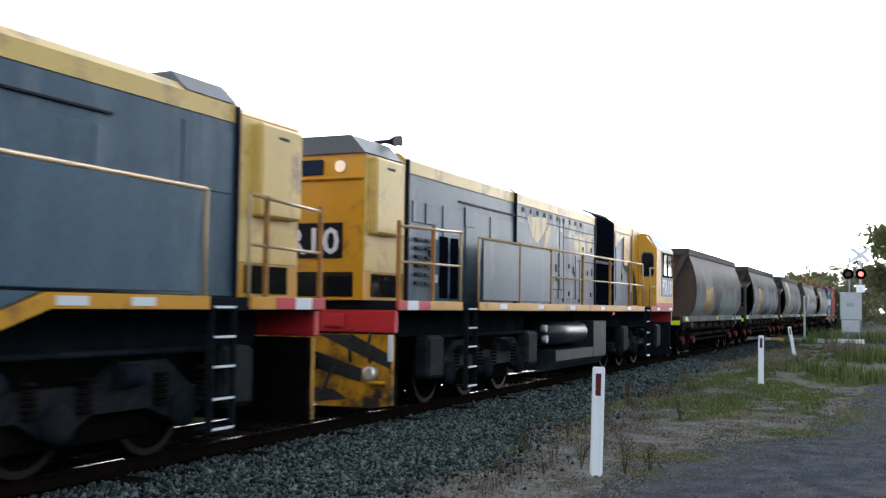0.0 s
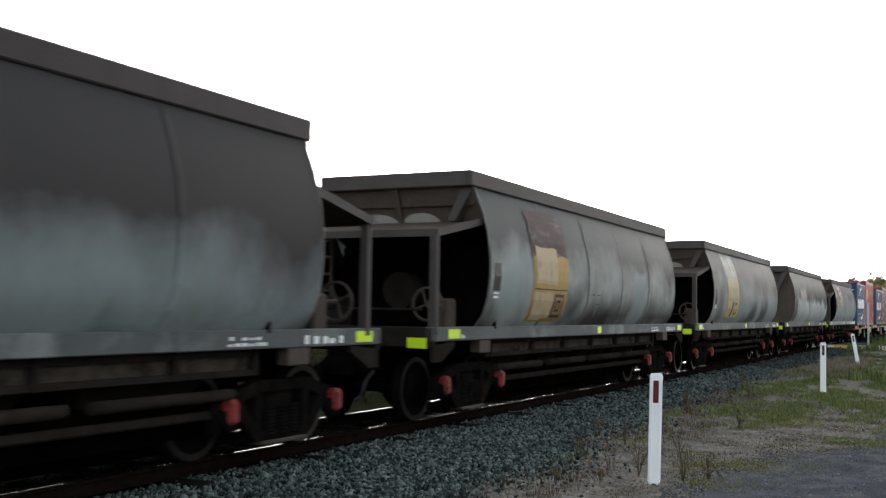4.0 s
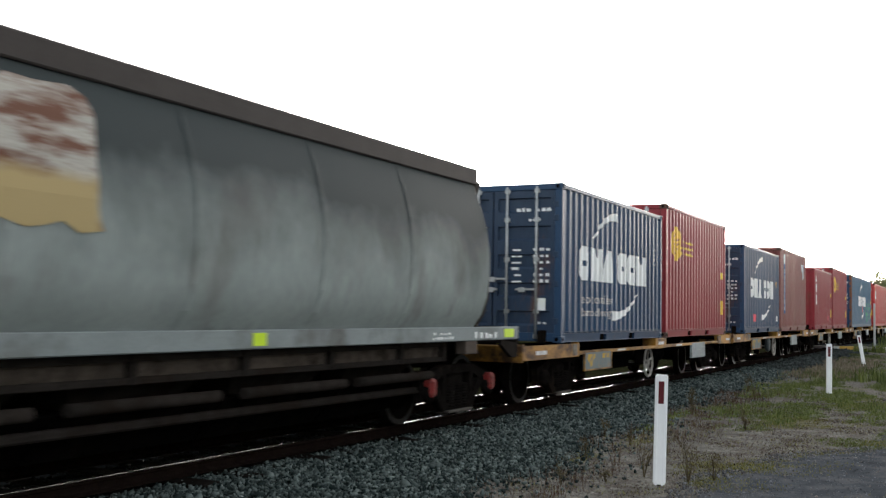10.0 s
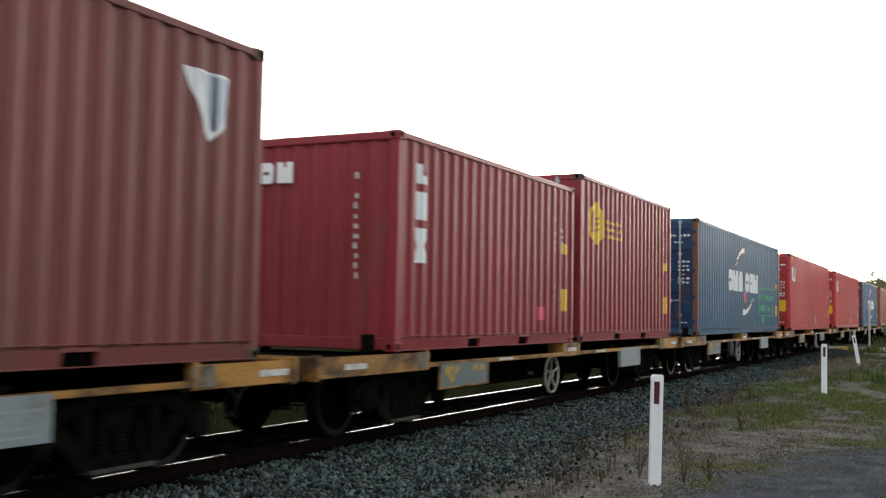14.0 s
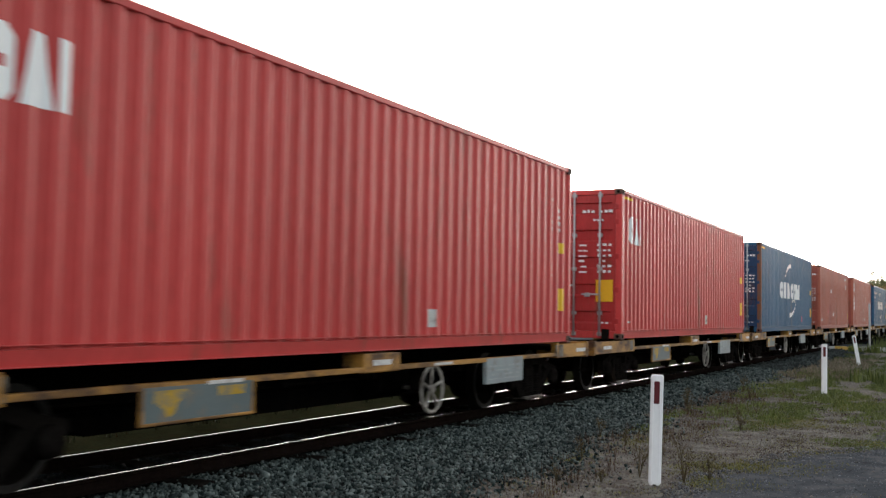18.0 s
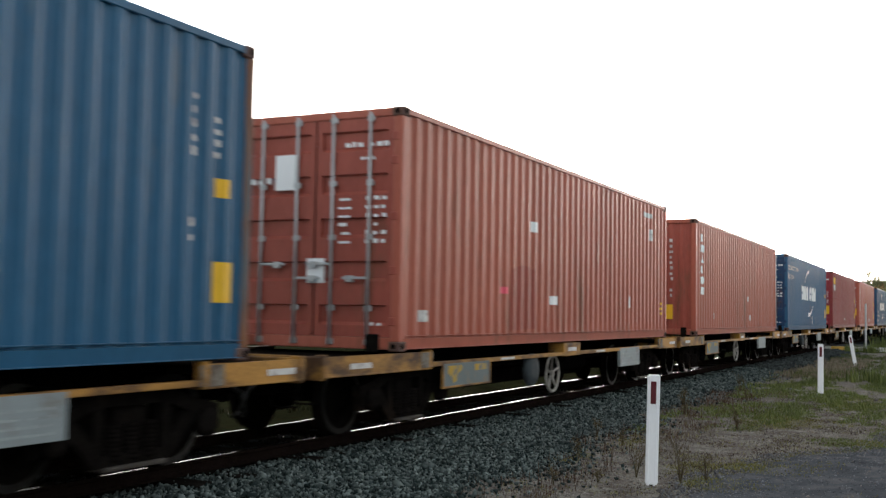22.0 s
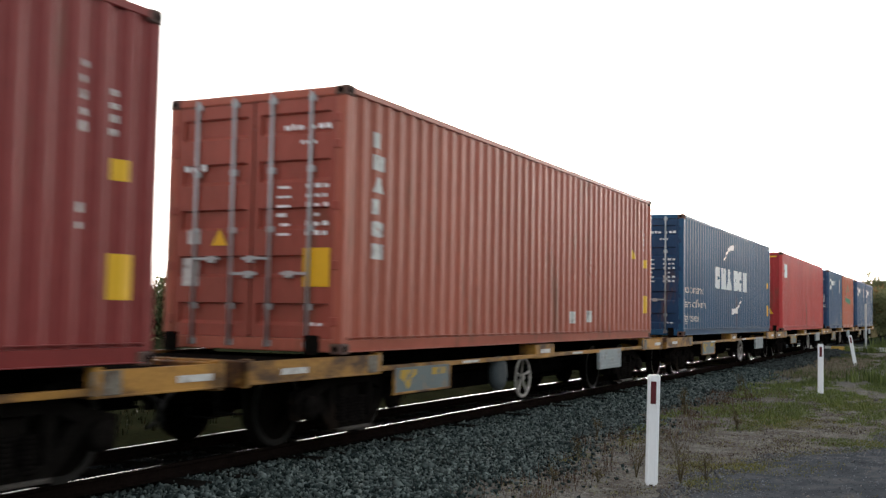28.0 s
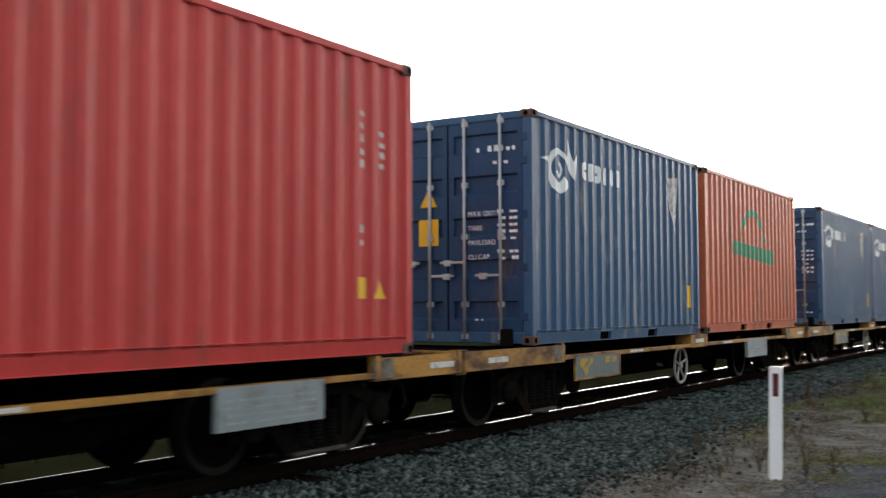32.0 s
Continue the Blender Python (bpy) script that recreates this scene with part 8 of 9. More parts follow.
def earth():
    """Verge soil: grey-brown dust and fine gravel, mossy and grassy in patches."""
    m = shade("dusty_verge_soil", (0.165, 0.160, 0.144), rough=0.95, vary=0.5, scale=2.6, fine=60, bump=1.0, dirt=(0.125, 0.125, 0.070), dirt_amount=0.30, dirt_scale=0.9, spec=0.0)
    nodes, link = m.node_tree.nodes, m.node_tree.links.new
    bsdf = nodes["Principled BSDF"]
    was = bsdf.inputs["Base Color"].links[0].from_socket
    coord = nodes["Texture Coordinate"]
    for scale, low, high, tint in ((3.0, 0.48, 0.62, (0.092, 0.080, 0.071, 1)), (18.0, 0.50, 0.60, (0.070, 0.060, 0.053, 1)), (34.0, 0.58, 0.66, (0.32, 0.30, 0.28, 1))):
        n = nodes.new("ShaderNodeTexNoise")
        n.inputs["Scale"].default_value, n.inputs["Detail"].default_value, n.inputs["Roughness"].default_value = scale, 5.0, 0.7
        link(coord.outputs["Object"], n.inputs["Vector"])
        r = nodes.new("ShaderNodeMapRange")
        r.inputs["From Min"].default_value, r.inputs["From Max"].default_value = low, high
        link(n.outputs["Fac"], r.inputs["Value"])
        mix = nodes.new("ShaderNodeMix")
        mix.data_type = "RGBA"
        mix.inputs["B"].default_value = tint
        link(r.outputs[0], mix.inputs["Factor"])
        link(was, mix.inputs["A"])
        was = mix.outputs["Result"]
    link(was, bsdf.inputs["Base Color"])
    return m


M["earth"] = earth()
near = [-60, -40, -28, -20, -14, -11, -9.6] + [-9.2 + 0.4 * i for i in range(32)] + [4, 5, 7, 10, 16, 26, 40, 60]
ys = [-60, -30, -15, -6] + [-3 + 0.5 * i for i in range(70)] + [33, 36, 40, 45, 50, 56, 62, 70, 80, 95, 120, 150, 200]
ground = sheet("ground", [-3000, -900, -300, -120] + near + [120, 300, 900, 3000], [-3000, -900, -300] + ys + [300, 600, 1200, 3000], lambda x, y: ground_z(x, y) - (0.4 if x < -6.1 and x > -300 and abs(y) < 300 else 0.12 if -6.1 <= x < toe(y) - 0.3 else 0.0), M["earth"], "dusty grey-brown earth with mossy patches", "ground")

M["field"] = shade("rough_field_turf", (0.016, 0.018, 0.009), rough=0.95, vary=0.4, scale=0.8, fine=30, bump=0.6, dirt=(0.022, 0.019, 0.012), dirt_amount=0.3, dirt_scale=0.4, spec=0.0)
sheet("field", [-300, -200, -100, -60, -40, -28, -20, -15, -12, -9.9, -9.3], [-300, -120, -60, -30, -15] + [-10 + 2 * i for i in range(34)] + [70, 90, 120, 200, 300], lambda x, y: ground_z(x, y) + (0.012 if x < -9.5 else -0.14), M["field"], "rough dark green field behind the line", "ground")

bx = [-9.6, -9.2, -8.8, -8.3, -7.6, -7.0, -6.4, -5.95]
bys = [-8 + 0.5 * i for i in range(100)] + [45, 50, 56, 62, 75, 90, 120, 160, 260, 420]
verts, faces = [], []
rowlen = len(bx) + 6
for y in bys:
    row = [(x, y, bed_z(x, y)) for x in bx]
    for i in range(1, 7):
        x = -5.95 + (toe(y) + 5.95 + 0.08) * i / 6
        row.append((x, y, bed_z(x, y) + (0.03 if i < 6 else -0.04) * noise.noise((x * 2, y * 2, 1))))
    verts += row
for j in range(len(bys) - 1):
    for i in range(rowlen - 1):
        faces.append((j * rowlen + i, j * rowlen + i + 1, (j + 1) * rowlen + i + 1, (j + 1) * rowlen + i))
# Bed much darker than its stones: shade below the train is in the colour.
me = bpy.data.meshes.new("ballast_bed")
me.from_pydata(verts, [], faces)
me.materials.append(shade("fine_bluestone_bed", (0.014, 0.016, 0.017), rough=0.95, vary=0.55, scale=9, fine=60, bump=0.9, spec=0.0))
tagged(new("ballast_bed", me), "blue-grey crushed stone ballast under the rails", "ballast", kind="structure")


def pebbles(name, count, place, size, material, label, category, squash=0.75):
    """Many angular stones in one mesh: place(n) gives their spots."""
    base = np.array([(1, 1, 1), (1, -1, -1), (-1, 1, -1), (-1, -1, 1), (0, 0, 1.35), (0, 0, -1.35), (1.3, 0.1, 0), (-1.3, -0.1, 0)], float)
    hull = bmesh.new()
    for p in base:
        hull.verts.new(p)
    bmesh.ops.convex_hull(hull, input=hull.verts[:])
    hull.verts.ensure_lookup_table()
    hv = np.array([v.co[:] for v in hull.verts])
    hf = np.array([[v.index for v in f.verts] for f in hull.faces])
    hull.free()
    pts = place(count)
    n = len(pts)
    s = size * rng.lognormal(0, 0.32, n)
    q = rng.normal(size=(n, 4))
    q /= np.linalg.norm(q, axis=1)[:, None]
    w, x, y, z = q.T
    R = np.stack([1 - 2 * (y * y + z * z), 2 * (x * y - w * z), 2 * (x * z + w * y), 2 * (x * y + w * z), 1 - 2 * (x * x + z * z), 2 * (y * z - w * x), 2 * (x * z - w * y), 2 * (y * z + w * x), 1 - 2 * (x * x + y * y)], 1).reshape(n, 3, 3)
    v = hv[None] * rng.uniform(0.65, 1.25, (n, len(hv), 1)) * np.array([1, 0.8, squash])
    v = np.einsum("nij,nkj->nki", R, v) * (s[:, None, None] * 0.62) + pts[:, None, :]
    f = hf[None] + (np.arange(n) * len(hv))[:, None, None]
    me = bpy.data.meshes.new(name)
    me.vertices.add(n * len(hv))
    me.vertices.foreach_set("co", v.reshape(-1))
    me.loops.add(f.size)
    me.loops.foreach_set("vertex_index", f.reshape(-1))
    me.polygons.add(f.size // 3)
    me.polygons.foreach_set("loop_start", np.arange(0, f.size, 3))
    me.update(calc_edges=True)
    me.materials.append(M[material])
    return tagged(new(name, me), label, category, kind="stuff")


def on_shoulder(y0, y1, power=1.0):
    def place(n):
        y = y0 + (y1 - y0) * rng.random(n) ** power
        u = rng.random(n)
        e = np.array([toe(b) for b in y])
        x = -6.45 + (e + 6.45) * u
        spill = rng.random(n) < 0.06
        x = np.where(spill, e + rng.exponential(0.22, n), x)
        z = np.array([bed_z(a, b) if a < c else ground_z(a, b) + 0.0 for a, b, c in zip(x, y, e)]) + rng.uniform(-0.006, 0.028, n)
        return np.stack([x, y, z], 1)
    return place


def between_rails(y0, y1):
    def place(n):
        y, x = rng.uniform(y0, y1, n), rng.uniform(-9.0, -6.45, n)
        z = np.array([bed_z(a, b) for a, b in zip(x, y)]) + rng.uniform(-0.03, 0.012, n)
        return np.stack([x, y, z], 1)
    return place


pebbles("ballast_stones", 34000, on_shoulder(4.5, 16.0), 0.0235, "ballast", "loose blue-grey bluestone ballast", "ballast")
pebbles("ballast_stones", 22000, on_shoulder(16.0, 34.0), 0.027, "ballast", "loose blue-grey bluestone ballast", "ballast")
pebbles("ballast_stones", 9000, on_shoulder(34.0, 62.0), 0.036, "ballast_far", "loose blue-grey bluestone ballast", "ballast")
pebbles("ballast_stones", 12000, between_rails(2.0, 30.0), 0.034, "ballast_dark", "bluestone ballast darkened for the train's shade", "ballast")

# sleepers and rails
bm = box(bmesh.new(), -1.05, 1.05, -0.12, 0.12, -0.13, 0.0, 0.012)
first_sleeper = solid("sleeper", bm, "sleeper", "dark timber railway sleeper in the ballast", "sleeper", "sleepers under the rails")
first_sleeper.matrix_basis = pose(TRACK, -6, RAIL - 0.128)
for k in range(1, 110):
    copy_thing(first_sleeper, pose(TRACK + 0.02 * math.sin(k * 2.3), -6 + 0.64 * k, RAIL - 0.128 - 0.012 * (k % 3), 0, 0, math.sin(k) * 0.8))
for s in (1, -1):
    x = TRACK + s * (0.5335 + 0.032)
    rail = thing("rail", "rusty steel rail with a polished bright head", "rail", "rails of the line", "structure")
    prof = [(-0.055, -0.125), (0.055, -0.125), (0.055, -0.115), (0.012, -0.098), (0.0085, -0.085), (0.0085, -0.040), (0.030, -0.030), (0.031, -0.004), (-0.031, -0.004), (-0.030, -0.030), (-0.0085, -0.040), (-0.0085, -0.085), (-0.012, -0.098), (-0.055, -0.115)]
    b = slab(bmesh.new(), prof, "y", -340, 420)
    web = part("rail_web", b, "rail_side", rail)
    b = slab(bmesh.new(), [(-0.009, -0.006), (0.009, -0.006), (0.009, -0.001), (0.007, 0.0), (-0.007, 0.0), (-0.009, -0.001)], "y", -340, 420)
    part("rail_top", b, "rail_head", rail, "polished running surface")
    rail.matrix_basis = pose(x, 0, RAIL)

# ---- the road at the camera's side and the level crossing ----


def patch(name, outline, z, thick, material, label, category):
    b = slab(bmesh.new(), outline, "z", z - thick, z)
    return solid(name, b, material, label, category, kind="structure")


edge = [(-2.5, 4.0), (-2.3, 9.8), (-2.32, 10.8), (-2.14, 11.9), (-1.87, 13.0), (-1.45, 13.8), (-1.05, 14.8), (-0.85, 16.5), (-0.55, 20.0), (-0.25, 27.0), (0.3, 40.0), (1.6, 56.0), (30.0, 58.0), (30.0, -40.0), (-3.4, -40.0), (-3.2, -5.0)]
def road_side(y):
    """The ragged rim of the asphalt towards the verge."""
    pts = edge[:12]
    x = pts[0][0] - 0.1 * max(0.0, pts[0][1] - y) if y < pts[0][1] else pts[-1][0]
    for (x0, y0), (x1, y1) in zip(pts, pts[1:]):
        if y0 <= y <= y1:
            x = x0 + (x1 - x0) * (y - y0) / (y1 - y0)
    return x + 0.22 * noise.noise((y * 0.8, 2.0, 5.0)) + 0.12 * noise.noise((y * 3.1, 7.0, 1.0)) + 0.06 * noise.noise((y * 9.0, 1.0, 3.0))


def asphalt_sheet():
    """The road lies on the ground and runs out into it, its rim tucked under the soil."""
    ry = [-40, -25, -15, -8, -4] + [-2 + 0.5 * i for i in range(16)] + [6 + 0.1 * i for i in range(160)] + [22 + 0.5 * i for i in range(28)] + [36 + 2 * i for i in range(11)]
    steps = [0.0, 0.05, 0.12, 0.3, 0.6, 0.9, 1.3, 1.7, 2.1, 2.6, 3.2, 4.0, 5.0, 7.0, 11.0, 17.0, 30.0]
    v = [(road_side(y) + d, y, ground_z(road_side(y) + d, y) + (-0.010, 0.006, 0.014)[min(k, 2)]) for y in ry for k, d in enumerate(steps)]
    n = len(steps)
    me = bpy.data.meshes.new("road")
    me.from_pydata(v, [], [(j * n + i, j * n + i + 1, (j + 1) * n + i + 1, (j + 1) * n + i) for j in range(len(ry) - 1) for i in range(n - 1)])
    me.polygons.foreach_set("use_smooth", [True] * len(me.polygons))
    me.materials.append(M["asphalt"])
    tagged(new("road", me), "worn grey asphalt road running out into the verge", "road", kind="structure")


asphalt_sheet()
patch("crossing_road", [(-60, 57.6), (-3.6, 58.6), (40.0, 62.0), (40.0, 70.0), (-3.6, 66.5), (-60, 66.0)], 0.20, 0.25, "asphalt", "asphalt road of the level crossing", "road")
for xa, xb, paint, label in ((-7.9, -6.2, "road_line", "pale worn kerb along the crossing road"), (-6.2, -5.3, "road_line_yellow", "yellow painted piece of the crossing kerb"), (-5.3, -1.6, "road_line", "pale worn kerb along the crossing road")):
    lie = [57.75 + 0.073 * (x + 8.6) for x in (xa, xb)]
    b = slab(bmesh.new(), [(xa, lie[0]), (xb, lie[1]), (xb, lie[1] + 0.3), (xa, lie[0] + 0.3)], "z", 0.03, 0.25)
    solid("kerb", b, paint, label, "kerb", kind="structure")


def guide_post(x, y, lean=(0, 0), high=1.08, side=1.0):
    """A flat flexible roadside post with a dark reflector near its head."""
    t = thing("guide_post", "white roadside guide post with a dark red reflector", "post", "guide posts along the verge")
    b = bmesh.new()
    w = 0.062
    outline = [(-w, 0.028), (-w + 0.018, 0.0), (w - 0.018, 0.0), (w, 0.028), (w, high - 0.02), (w - 0.012, high), (-w + 0.012, high), (-w, high - 0.02)]
    secs = []
    for d, k in ((-0.020, 0.86), (-0.012, 1.0), (0.012, 1.0), (0.020, 0.86)):
        secs.append([(x0 * k, d, z) for x0, z in outline])
    loft(b, secs)
    body = part("post_body", b, "post_white", t)
    b = bmesh.new()
    for s in (-0.036, 0.036):
        box(b, s - 0.007, s + 0.007, -0.027, -0.018, 0.04, high - 0.04, 0.002)
    part("post_rib", b, "post_white", body)
    b = box(bmesh.new(), -0.027, 0.027, -0.0275, -0.0195, high - 0.285, high - 0.065, 0.004)
    part("reflector", b, "post_red", t, "dark red reflector")
    b = box(bmesh.new(), -0.02, 0.02, -0.022, 0.022, -0.10, 0.012, 0.004)
    part("post_foot", b, "bogie", t)
    t.matrix_basis = pose(x, y, ground_z(x, y), lean[0], lean[1], 14.0)
    return t


guide_post(-2.76, 10.18, (0, 1.2))
guide_post(-2.88, 24.8, (0, 0.4), 1.12)
guide_post(-3.53, 40.8, (0, -9.5), 1.12)

# small sign by the crossing
t = thing("crossing_post", "plain pale post beside the crossing", "post")
b = box(bmesh.new(), -0.045, 0.045, -0.045, 0.045, -0.2, 2.4, 0.012)
part("post", b, "cabinet", t)
b = box(bmesh.new(), -0.05, 0.05, -0.05, 0.05, 2.4, 2.44, 0.012)
part("post_cap", b, "cabinet", t)
t.matrix_basis = pose(-4.5, 57.9, 0.05)

# crossing signal, cabinet and lighting pole
t = thing("crossing_signal", "railway crossing signal with crossed white boards and a lit red lamp", "signal")
b = rod(bmesh.new(), (0, 0, -0.75), (0, 0, 4.4), 0.06, 12)
part("mast", b, "sign_steel", t)
for a in (38, -38):
    b = bmesh.new()
    box(b, -0.62, 0.62, -0.09, -0.075, -0.11, 0.11, 0.008)
    bmesh.ops.rotate(b, verts=b.verts[:], matrix=Matrix.Rotation(radians(a), 3, "Y"))
    bmesh.ops.translate(b, verts=b.verts[:], vec=(0, 0.02 if a < 0 else 0, 4.25))
    part("crossed_board", b, "post_white", t, "white crossed board")
for x in (-0.62, 0.02):
    b = lathe(bmesh.new(), (x, -0.06, 3.2), [(0, 0.29), (-0.03, 0.29)], 20, "y")
    target = part("lamp_target", b, "black_steel", t)
    b = lathe(bmesh.new(), (x, -0.10, 3.2), [(0, 0.13), (-0.05, 0.12)], 18, "y")
    part("lamp", b, "red_lamp" if x > 0 else "post_red", target, "red crossing lamp")
    b = bmesh.new()
    loft(b, [[(x + 0.15 * math.cos(a), -0.10 - d, 3.2 + 0.15 * math.sin(a)) for a in [k * math.pi / 8 for k in range(9)]] for d in (0, 0.25)], closed=False)
    part("lamp_hood", b, "black_steel", target)
b = box(bmesh.new(), -0.22, 0.22, -0.1, -0.08, 2.2, 2.6, 0.01)
part("track_sign", b, "post_white", t)
b = box(bmesh.new(), -0.62, 0.06, -0.02, 0.02, 3.16, 3.24, 0.01)
part("lamp_arm", b, "sign_steel", t)
t.matrix_basis = pose(-1.85, 61.5, 0.55)

t = thing("signal_cabinet", "pale grey signal equipment cabinet on legs", "cabinet")
b = box(bmesh.new(), -0.52, 0.52, -0.4, 0.4, 1.15, 2.55, 0.03)
body = part("cabinet_body", b, "cabinet", t)
b = box(bmesh.new(), -0.45, 0.45, -0.43, -0.4, 0.48, 1.12, 0.02)
part("lower_box", b, "cabinet", t)
b = box(bmesh.new(), -0.56, 0.56, -0.44, 0.44, 2.55, 2.62, 0.02)
part("cabinet_roof", b, "cabinet", body)
b = box(bmesh.new(), -0.2, 0.2, -0.415, -0.4, 1.85, 2.05, 0.005)
part("vent", b, "sign_steel", body)
for x in (-0.42, 0.42):
    b = box(bmesh.new(), x - 0.05, x + 0.05, -0.05, 0.05, -0.2, 1.16, 0.01)
    part("leg", b, "sign_steel", t)
t.matrix_basis = pose(-2.32, 60.2, 0.1)

t = thing("light_pole", "tall thin grey pole behind the crossing", "pole")
b = rod(bmesh.new(), (0, 0, -0.3), (0, 0, 8.6), 0.07, 10, 0.04)
part("pole", b, "sign_steel", t)
b = pipe(bmesh.new(), [(0, 0, 8.4), (-0.3, 0, 8.6)], 0.03, 8)
part("pole_arm", b, "sign_steel", t)
t.matrix_basis = pose(-3.0, 76.0, 0.0)

# steel barrier beyond the crossing
t = thing("guard_rail", "low pale steel barrier on short posts beyond the crossing", "barrier")
b = slab(bmesh.new(), [(0, 0.10), (0.03, 0.15), (0.0, 0.20), (0.03, 0.25), (0.0, 0.31), (-0.03, 0.31), (-0.02, 0.2), (-0.03, 0.10)], "y", 0, 96)
part("rail_beam", b, "dusty_plate", t)
for y in (2, 9, 18, 27, 36, 48, 60, 75, 94):
    b = box(bmesh.new(), -0.15, -0.03, y - 0.06, y + 0.06, -0.3, 0.95 if y in (9, 36) else 0.25, 0.01)
    part("barrier_post", b, "bark", t)
t.matrix_basis = pose(-8.75, 70.0, 0.0, 0, 0, 0.9)


# ---- grass, weeds and trees ----


def blades(name, spots, high, wide, per, material, label, lean=0.5, category="grass"):
    """Tufts of thin bent blades in one mesh."""
    n = len(spots) * per
    root = np.repeat(np.array(spots), per, 0) + np.c_[rng.normal(0, 0.05, (n, 2)), np.zeros(n)]
    a = rng.uniform(0, math.tau, n)
    h = high * rng.uniform(0.45, 1.25, n)
    d = np.c_[np.cos(a), np.sin(a)] * (h * rng.uniform(0.05, lean, n))[:, None]
    w = np.c_[-np.sin(a), np.cos(a)] * (wide * rng.uniform(0.6, 1.3, n))[:, None]
    z = np.zeros((n, 1))
    p0, p1 = root - np.c_[w, z], root + np.c_[w, z]
    mid = root + np.c_[d * 0.35, h[:, None] * 0.6]
    p2, p3 = mid + np.c_[w * 0.7, z], mid - np.c_[w * 0.7, z]
    p4 = root + np.c_[d, h[:, None]]
    v = np.stack([p0, p1, p2, p3, p4], 1).reshape(-1, 3)
    base = (np.arange(n) * 5)[:, None]
    loops = (base + np.array([0, 1, 2, 3, 3, 2, 4])).reshape(-1)
    starts = (np.arange(n) * 7)[:, None] + np.array([0, 4])
    me = bpy.data.meshes.new(name)
    me.vertices.add(n * 5)
    me.vertices.foreach_set("co", v.reshape(-1))
    me.loops.add(n * 7)
    me.loops.foreach_set("vertex_index", loops)
    me.polygons.add(n * 2)
    me.polygons.foreach_set("loop_start", starts.reshape(-1))
    me.update(calc_edges=True)
    me.materials.append(M[material])
    return tagged(new(name, me), label, category, kind="stuff")


def road_edge(y):
    return road_side(y) if -3 < y < 56 else 30.0 if y >= 56 else -2.9


# where the verge is green: middle, half widths
GREEN = [(-3.3, 19.0, 1.3, 2.6), (-2.6, 22.5, 1.6, 3.5), (-3.8, 26.0, 1.3, 5.0), (-1.4, 14.9, 0.75, 0.7), (-1.6, 20.5, 0.6, 2.6), (-1.2, 29.0, 1.4, 4.5), (-3.6, 33.0, 1.6, 5.0), (-2.2, 41.0, 2.4, 6.0), (-4.0, 50.0, 2.0, 8.0), (-4.35, 16.5, 0.35, 2.6), (-3.2, 16.2, 0.5, 0.8), (-0.9, 16.6, 0.4, 1.3)]
MOSSY = [(-2.0, 12.0, 0.55, 0.9), (-2.55, 11.6, 0.4, 0.6), (-1.7, 13.4, 0.4, 0.7), (-4.25, 11.4, 0.35, 0.8), (-2.6, 17.6, 0.9, 1.2), (-3.9, 13.6, 0.3, 0.8), (-1.9, 22.0, 0.8, 2.0)]


def lush(x, y, patches):
    best = max(1 - ((x - a) / w) ** 2 - ((y - b) / l) ** 2 for a, b, w, l in patches)
    return best + 1.3 * noise.noise((x * 1.3, y * 0.7, 9.0)) + 1.0 * noise.noise((x * 4.2, y * 2.6, 4.0))


def verge_spots(n, y0, y1, x0, x1, want, seed, patches=None, over=0.0):
    """Spots on the verge, thick where the patches of growth lie."""
    out = []
    r = np.random.default_rng(seed)
    while len(out) < n:
        y, x = r.uniform(y0, y1), r.uniform(x0, x1)
        if x < toe(y) + 0.05 or x > road_edge(y) - 0.03 + over * r.random():
            continue
        if (lush(x, y, patches) if patches else noise.noise((x * 2.1, y * 1.4, 4.0))) + r.uniform(-0.3, 0.3) > want:
            out.append((x, y, ground_z(x, y) - 0.005 + (0.012 if x > road_edge(y) else 0.0)))
    return out


blades("verge_grass", verge_spots(9000, 12.2, 30, -5.5, 0.0, 0.62, 1, GREEN, 0.2), 0.032, 0.0038, 7, "grass", "short green verge grass in patches")
blades("verge_grass", verge_spots(2400, 10.2, 25, -4.8, -0.9, 0.35, 11, MOSSY, 0.25), 0.022, 0.0040, 8, "moss", "low yellow-green moss and clover on the verge")
blades("verge_grass", verge_spots(1500, 16.5, 36, -5.4, -1.2, 0.5, 2, GREEN), 0.085, 0.0042, 8, "grass", "taller green tufts beside the ballast", 0.9)
blades("verge_grass", verge_spots(1800, 28, 52, -6.0, 2.0, 0.85, 3, GREEN), 0.10, 0.007, 7, "far_grass", "green grass towards the crossing")
blades("dry_grass", verge_spots(4200, 8, 28, -5.0, -0.6, -0.5, 4), 0.020, 0.0036, 4, "dry_grass", "dry straw-coloured litter on the verge", 1.8)
blades("dry_grass", verge_spots(3200, 8, 24, -5.0, -0.8, 0.05, 8), 0.026, 0.0042, 5, "litter", "dark leaf litter on the verge", 1.8)
blades("dry_grass", verge_spots(420, 8.5, 24, -5.0, -3.3, 0.0, 7), 0.13, 0.0026, 5, "stalk", "thin red-brown dry stalks along the ballast toe", 0.8)
blades("dry_grass", verge_spots(500, 30, 46, -5.6, -3.0, -0.3, 5), 0.14, 0.008, 8, "dry_grass", "dry grass round the far posts")
blades("verge_grass", verge_spots(1300, 8.5, 20, -4.9, -0.8, 0.0, 21), 0.026, 0.0034, 4, "moss", "sparse short growth on the bare soil", 1.2)
blades("dry_grass", verge_spots(3500, 8, 22, -4.9, -0.8, -0.6, 22), 0.016, 0.0040, 4, "litter_pale", "pale flattened straw on the soil", 2.2)
